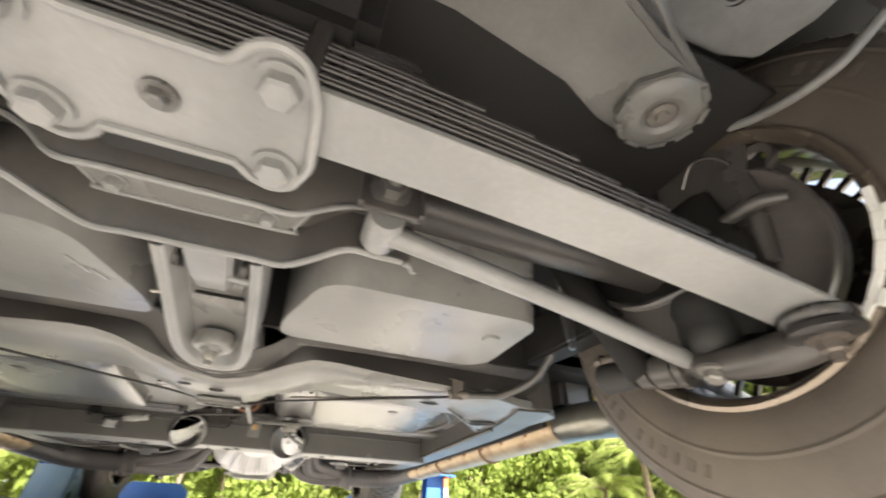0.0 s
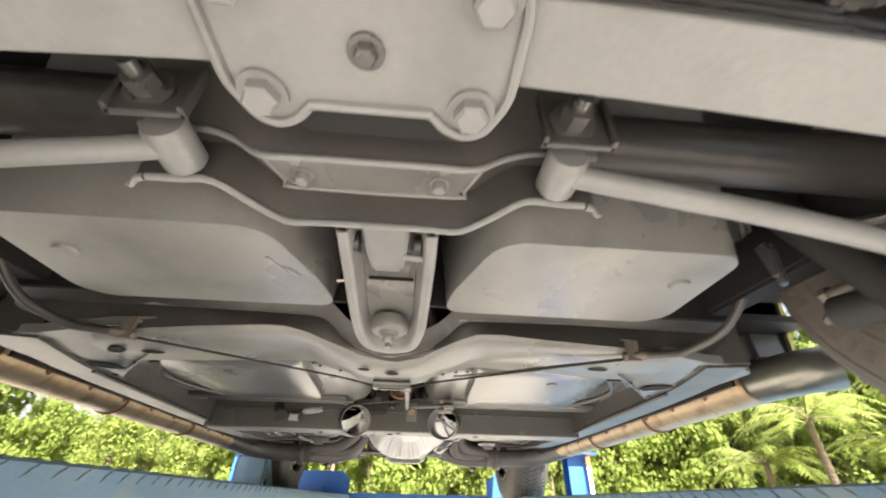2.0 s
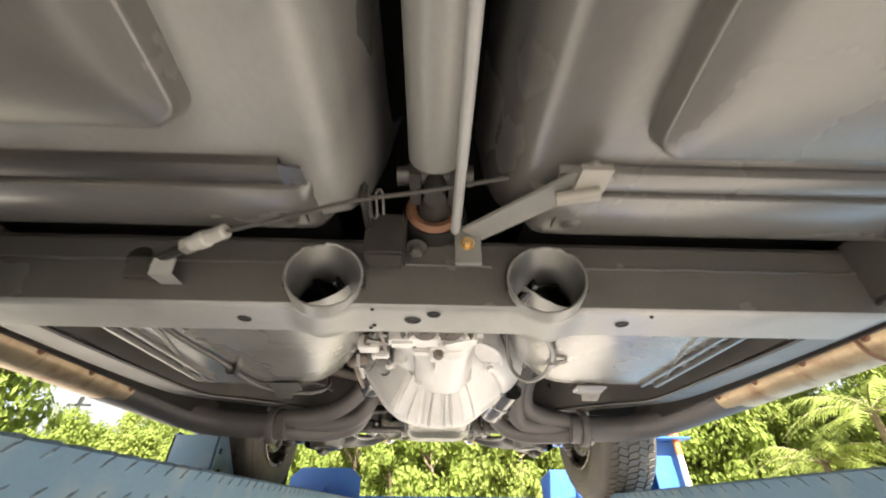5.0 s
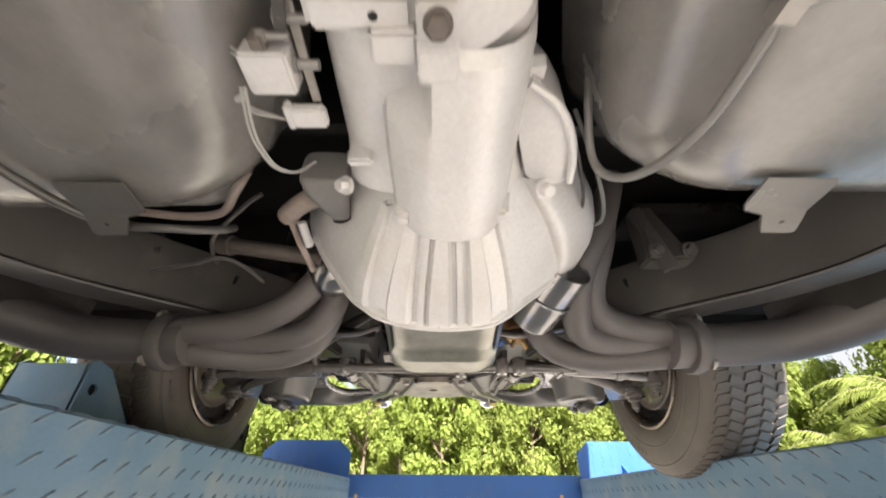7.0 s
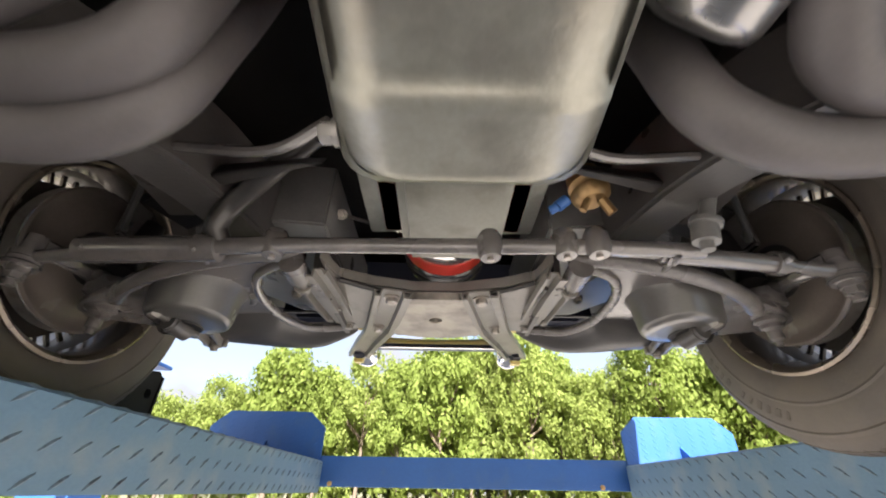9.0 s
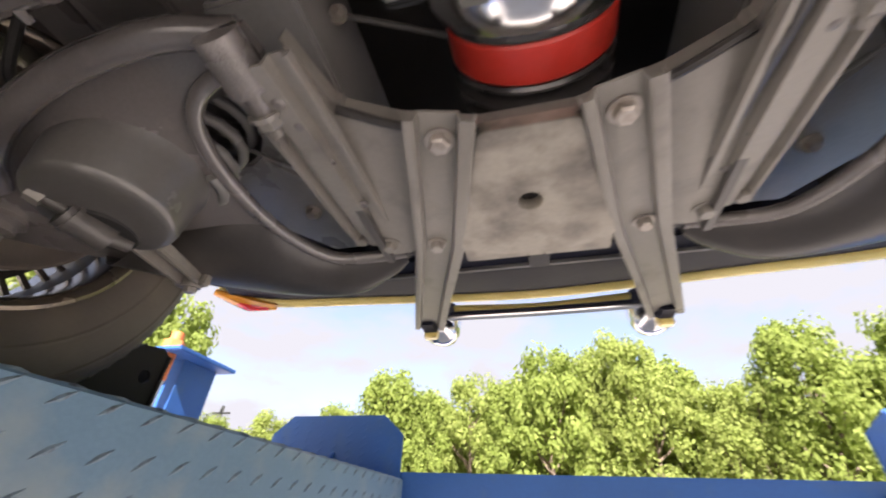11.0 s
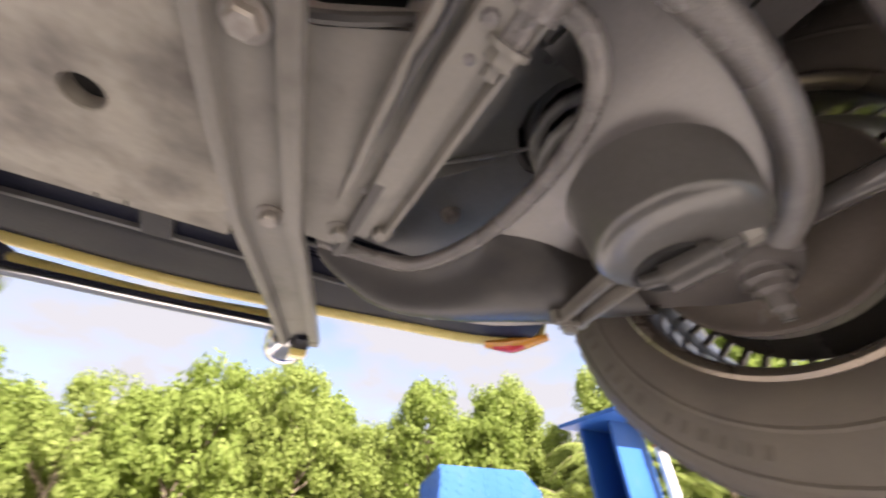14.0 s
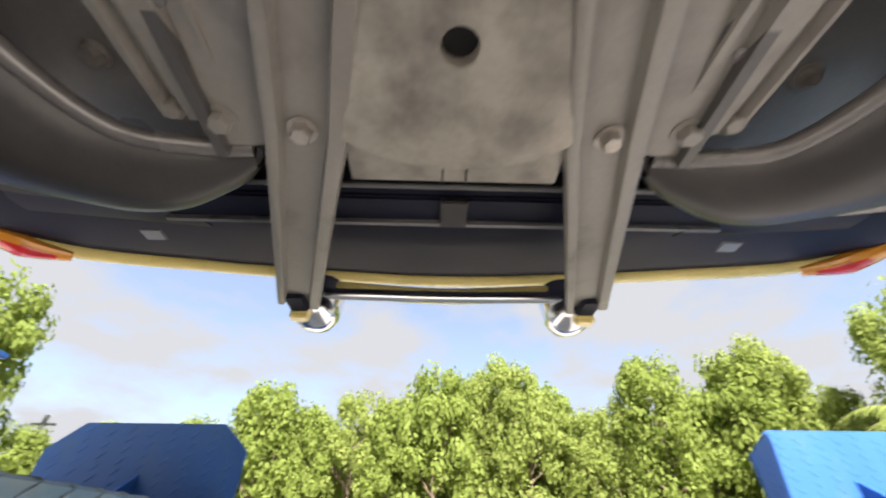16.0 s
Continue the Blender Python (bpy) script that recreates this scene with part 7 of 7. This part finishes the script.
# ---- trees ----
def tree_parts(seed, height, spread, leaves, material, n_clump=84, per=112):
    """Trunk and limbs as one tapered mesh, and a crown of many small leaves in clumps."""
    rng = random.Random(seed)
    wood = sweep([(0, 0, 0), (rng.uniform(-.2, .2), .1, height * .35), (rng.uniform(-.4, .4), rng.uniform(-.4, .4), height * .8)], [.20, .14, .03], 9, 4)
    tips = []
    for k in range(13):
        a = k * 2.4 + rng.uniform(-.4, .4)
        z0 = height * rng.uniform(.25, .7)
        ln = spread * rng.uniform(.55, 1.0) * (1.15 - z0 / height * .6)
        tip = Vector((math.cos(a) * ln, math.sin(a) * ln, min(height * .95, z0 + height * rng.uniform(.10, .28))))
        join(wood, sweep([(0, 0, z0), (tip.x * .5, tip.y * .5, z0 + (tip.z - z0) * .35), tip], [.07, .045, .012], 6, 3))
        tips.append(tip)
    bm = bmesh.new()
    for c in range(n_clump):
        if c < len(tips) * 2:
            centre = tips[c % len(tips)] + Vector((rng.gauss(0, .25), rng.gauss(0, .25), rng.gauss(.1, .3)))
        else:
            a, u = rng.uniform(0, 6.283), rng.random() ** .5
            z = height * rng.uniform(.16, 1.0)
            w = spread * (1 - ((z / height - .5) / .58) ** 2) ** .5 if abs(z / height - .5) < .57 else .3
            centre = Vector((math.cos(a) * w * u, math.sin(a) * w * u, z))
        rad = rng.uniform(.5, 1.0)
        for _ in range(per):
            v = Vector((rng.gauss(0, 1), rng.gauss(0, 1), rng.gauss(0, .7)))
            v = v.normalized() * rad * rng.random() ** .25
            p = centre + v
            size = leaves * rng.uniform(.6, 1.3)
            nrm = (v.normalized() + Vector((rng.gauss(0, .32), rng.gauss(0, .32), rng.gauss(.25, .32)))).normalized()
            q = nrm.to_track_quat("Z", "Y").to_matrix() @ Euler((0, 0, rng.uniform(0, 6.28))).to_matrix()
            c0 = [p + q @ Vector(d) * size for d in ((-.5, 0, 0), (0, -.28, .06), (.5, 0, 0), (0, .28, .06))]
            bm.faces.new([bm.verts.new(x) for x in c0])
    return wood, bm


def mesh_of(name, bm, material):
    me = bpy.data.meshes.new(name)
    bm.to_mesh(me)
    bm.free()
    for p in me.polygons:
        p.use_smooth = name == "trunk"
    me.materials.append(material)
    return me


def build_trees():
    kinds = []
    for seed, hgt, spr, mat_leaf in ((1, 7.5, 2.5, LEAVES), (2, 8.5, 2.8, LEAVES_B), (3, 6.5, 2.6, LEAVES), (4, 9.0, 2.4, LEAVES_B)):
        wood, crown = tree_parts(seed, hgt, spr, .29, mat_leaf)
        kinds.append((mesh_of("trunk", wood, BARK), mesh_of("crown", crown, mat_leaf), hgt * 1.03))
    rng = random.Random(21)
    spots = []
    # crowns against the sky: direction from the lift and height of the top, in degrees
    peaks = ((-62, 22), (-56.5, 22), (-51.5, 20.5), (-43, 8.5), (-36, 10), (-28, 12), (-21, 16.2), (-15.5, 14), (-10.5, 16.4), (-5, 15.4), (0, 19.2), (4.5, 19.4), (8.5, 21), (12.5, 20), (16.2, 16.6), (20, 13.8),
             (23.5, 15), (28.8, 19.2), (33.5, 14.6), (37.5, 17.3), (41, 18.6), (46, 12.6), (53, 19), (58, 22), (64, 24), (71, 24))
    for az, rise in peaks:
        d = 26 * rng.uniform(.94, 1.06)
        spots.append((d * math.sin(radians(az)), 2.2 + d * math.cos(radians(az)), 1.7 + d * math.tan(radians(rise)), .62))
    for (a0, r0), (a1, r1) in zip(peaks, peaks[1:]):
        for u, dist in ((.5, 31), (.25, 37), (.75, 38)):
            az, rise = a0 + (a1 - a0) * u, min(r0, r1) * (.88 if dist < 34 else .78)
            d = dist * rng.uniform(.96, 1.04)
            spots.append((d * math.sin(radians(az)), 2.2 + d * math.cos(radians(az)), 1.7 + d * math.tan(radians(rise)), .72))
    for side in (-1, 1):
        for k in range(4):
            spots.append((side * (21 + rng.uniform(0, 5) + (k % 2) * 4), 2 - 5.6 * k, rng.uniform(9, 12), .8))
    for i, (x, y, top, slim) in enumerate(spots):
        tk, cr, hgt = kinds[rng.randrange(4)]
        k = top / hgt
        w = max(.55, min(1.2, k * slim))
        ob = place("tree", tk)
        ob.matrix_basis = Matrix.Translation((x, y, 0)) @ Matrix.Rotation(rng.uniform(0, 6.28), 4, "Z") @ Matrix.Diagonal((w, w, k, 1))
        tagged(ob, "sunlit broadleaf tree with bright green foliage", "tree", "row of trees beyond the lift")
        place("crown", cr, ob)


build_trees()


def build_palms():
    """Slender palms with arching feathered fronds in front of the row of trees."""
    rng = random.Random(33)
    for az, dist, tall, reach in ((43.5, 19.5, 3.1, 2.6), (49, 18, 4.3, 2.8), (54.5, 20, 3.6, 2.6), (60, 19, 5.4, 2.8), (68, 20, 4.6, 2.8)):
        x, y = dist * math.sin(radians(az)), 1.0 + dist * math.cos(radians(az))
        wood = sweep([(0, 0, 0), (rng.uniform(-.1, .1), 0, tall * .5), (rng.uniform(-.2, .2), 0, tall)], [.16, .12, .10], 10, 4)
        top = Vector((0, 0, tall))
        bm = bmesh.new()
        for k in range(17):
            a = k * 2.4 + rng.uniform(-.2, .2)
            rise = rng.uniform(.15, 1.1)
            way = Vector((math.cos(a), math.sin(a), 0))
            side = Vector((-way.y, way.x, 0))
            spine = [top + way * (reach * u) + Vector((0, 0, reach * (rise * u - (.55 + rise * .55) * u * u))) for u in [q / 34 for q in range(35)]]
            join(wood, sweep(spine[::8], [.03, .02, .012, .006, .004], 5, 2))
            for q in range(3, 34):
                ln = .62 * math.sin(math.pi * min(1, .12 + q / 36)) * rng.uniform(.8, 1.1)
                for sd in (-1, 1):
                    base, nxt = spine[q], spine[q + 1]
                    tip = base + side * (sd * ln * .75) + way * (ln * .45) + Vector((0, 0, -ln * rng.uniform(.25, .6)))
                    wide = (nxt - base) * .42
                    bm.faces.new([bm.verts.new(p) for p in (base - wide, base + wide, tip)])
        ob = place("palm_tree", mesh_of("trunk", wood, BARK))
        ob.matrix_basis = Matrix.Translation((x, y, 0))
        tagged(ob, "slender palm with arching feathered fronds", "palm tree", "palms beside the trees")
        place("frond_crown", mesh_of("frond_crown", bm, LEAVES_B), ob)


build_palms()


def build_pole():
    pole = thing("utility_pole", "pale weathered utility pole beyond the lift", "pole", (-20.6, 24.6, 0))
    part("shaft", sweep([(0, 0, 0), (.12, 0, 3.5), (.30, 0, 7.1)], [.15, .13, .11], 12, 4), PALE, pole)
    part("crossarm", hull((-.35, -.05, 6.6), (.95, .05, 6.72)), PALE, pole)


build_pole()
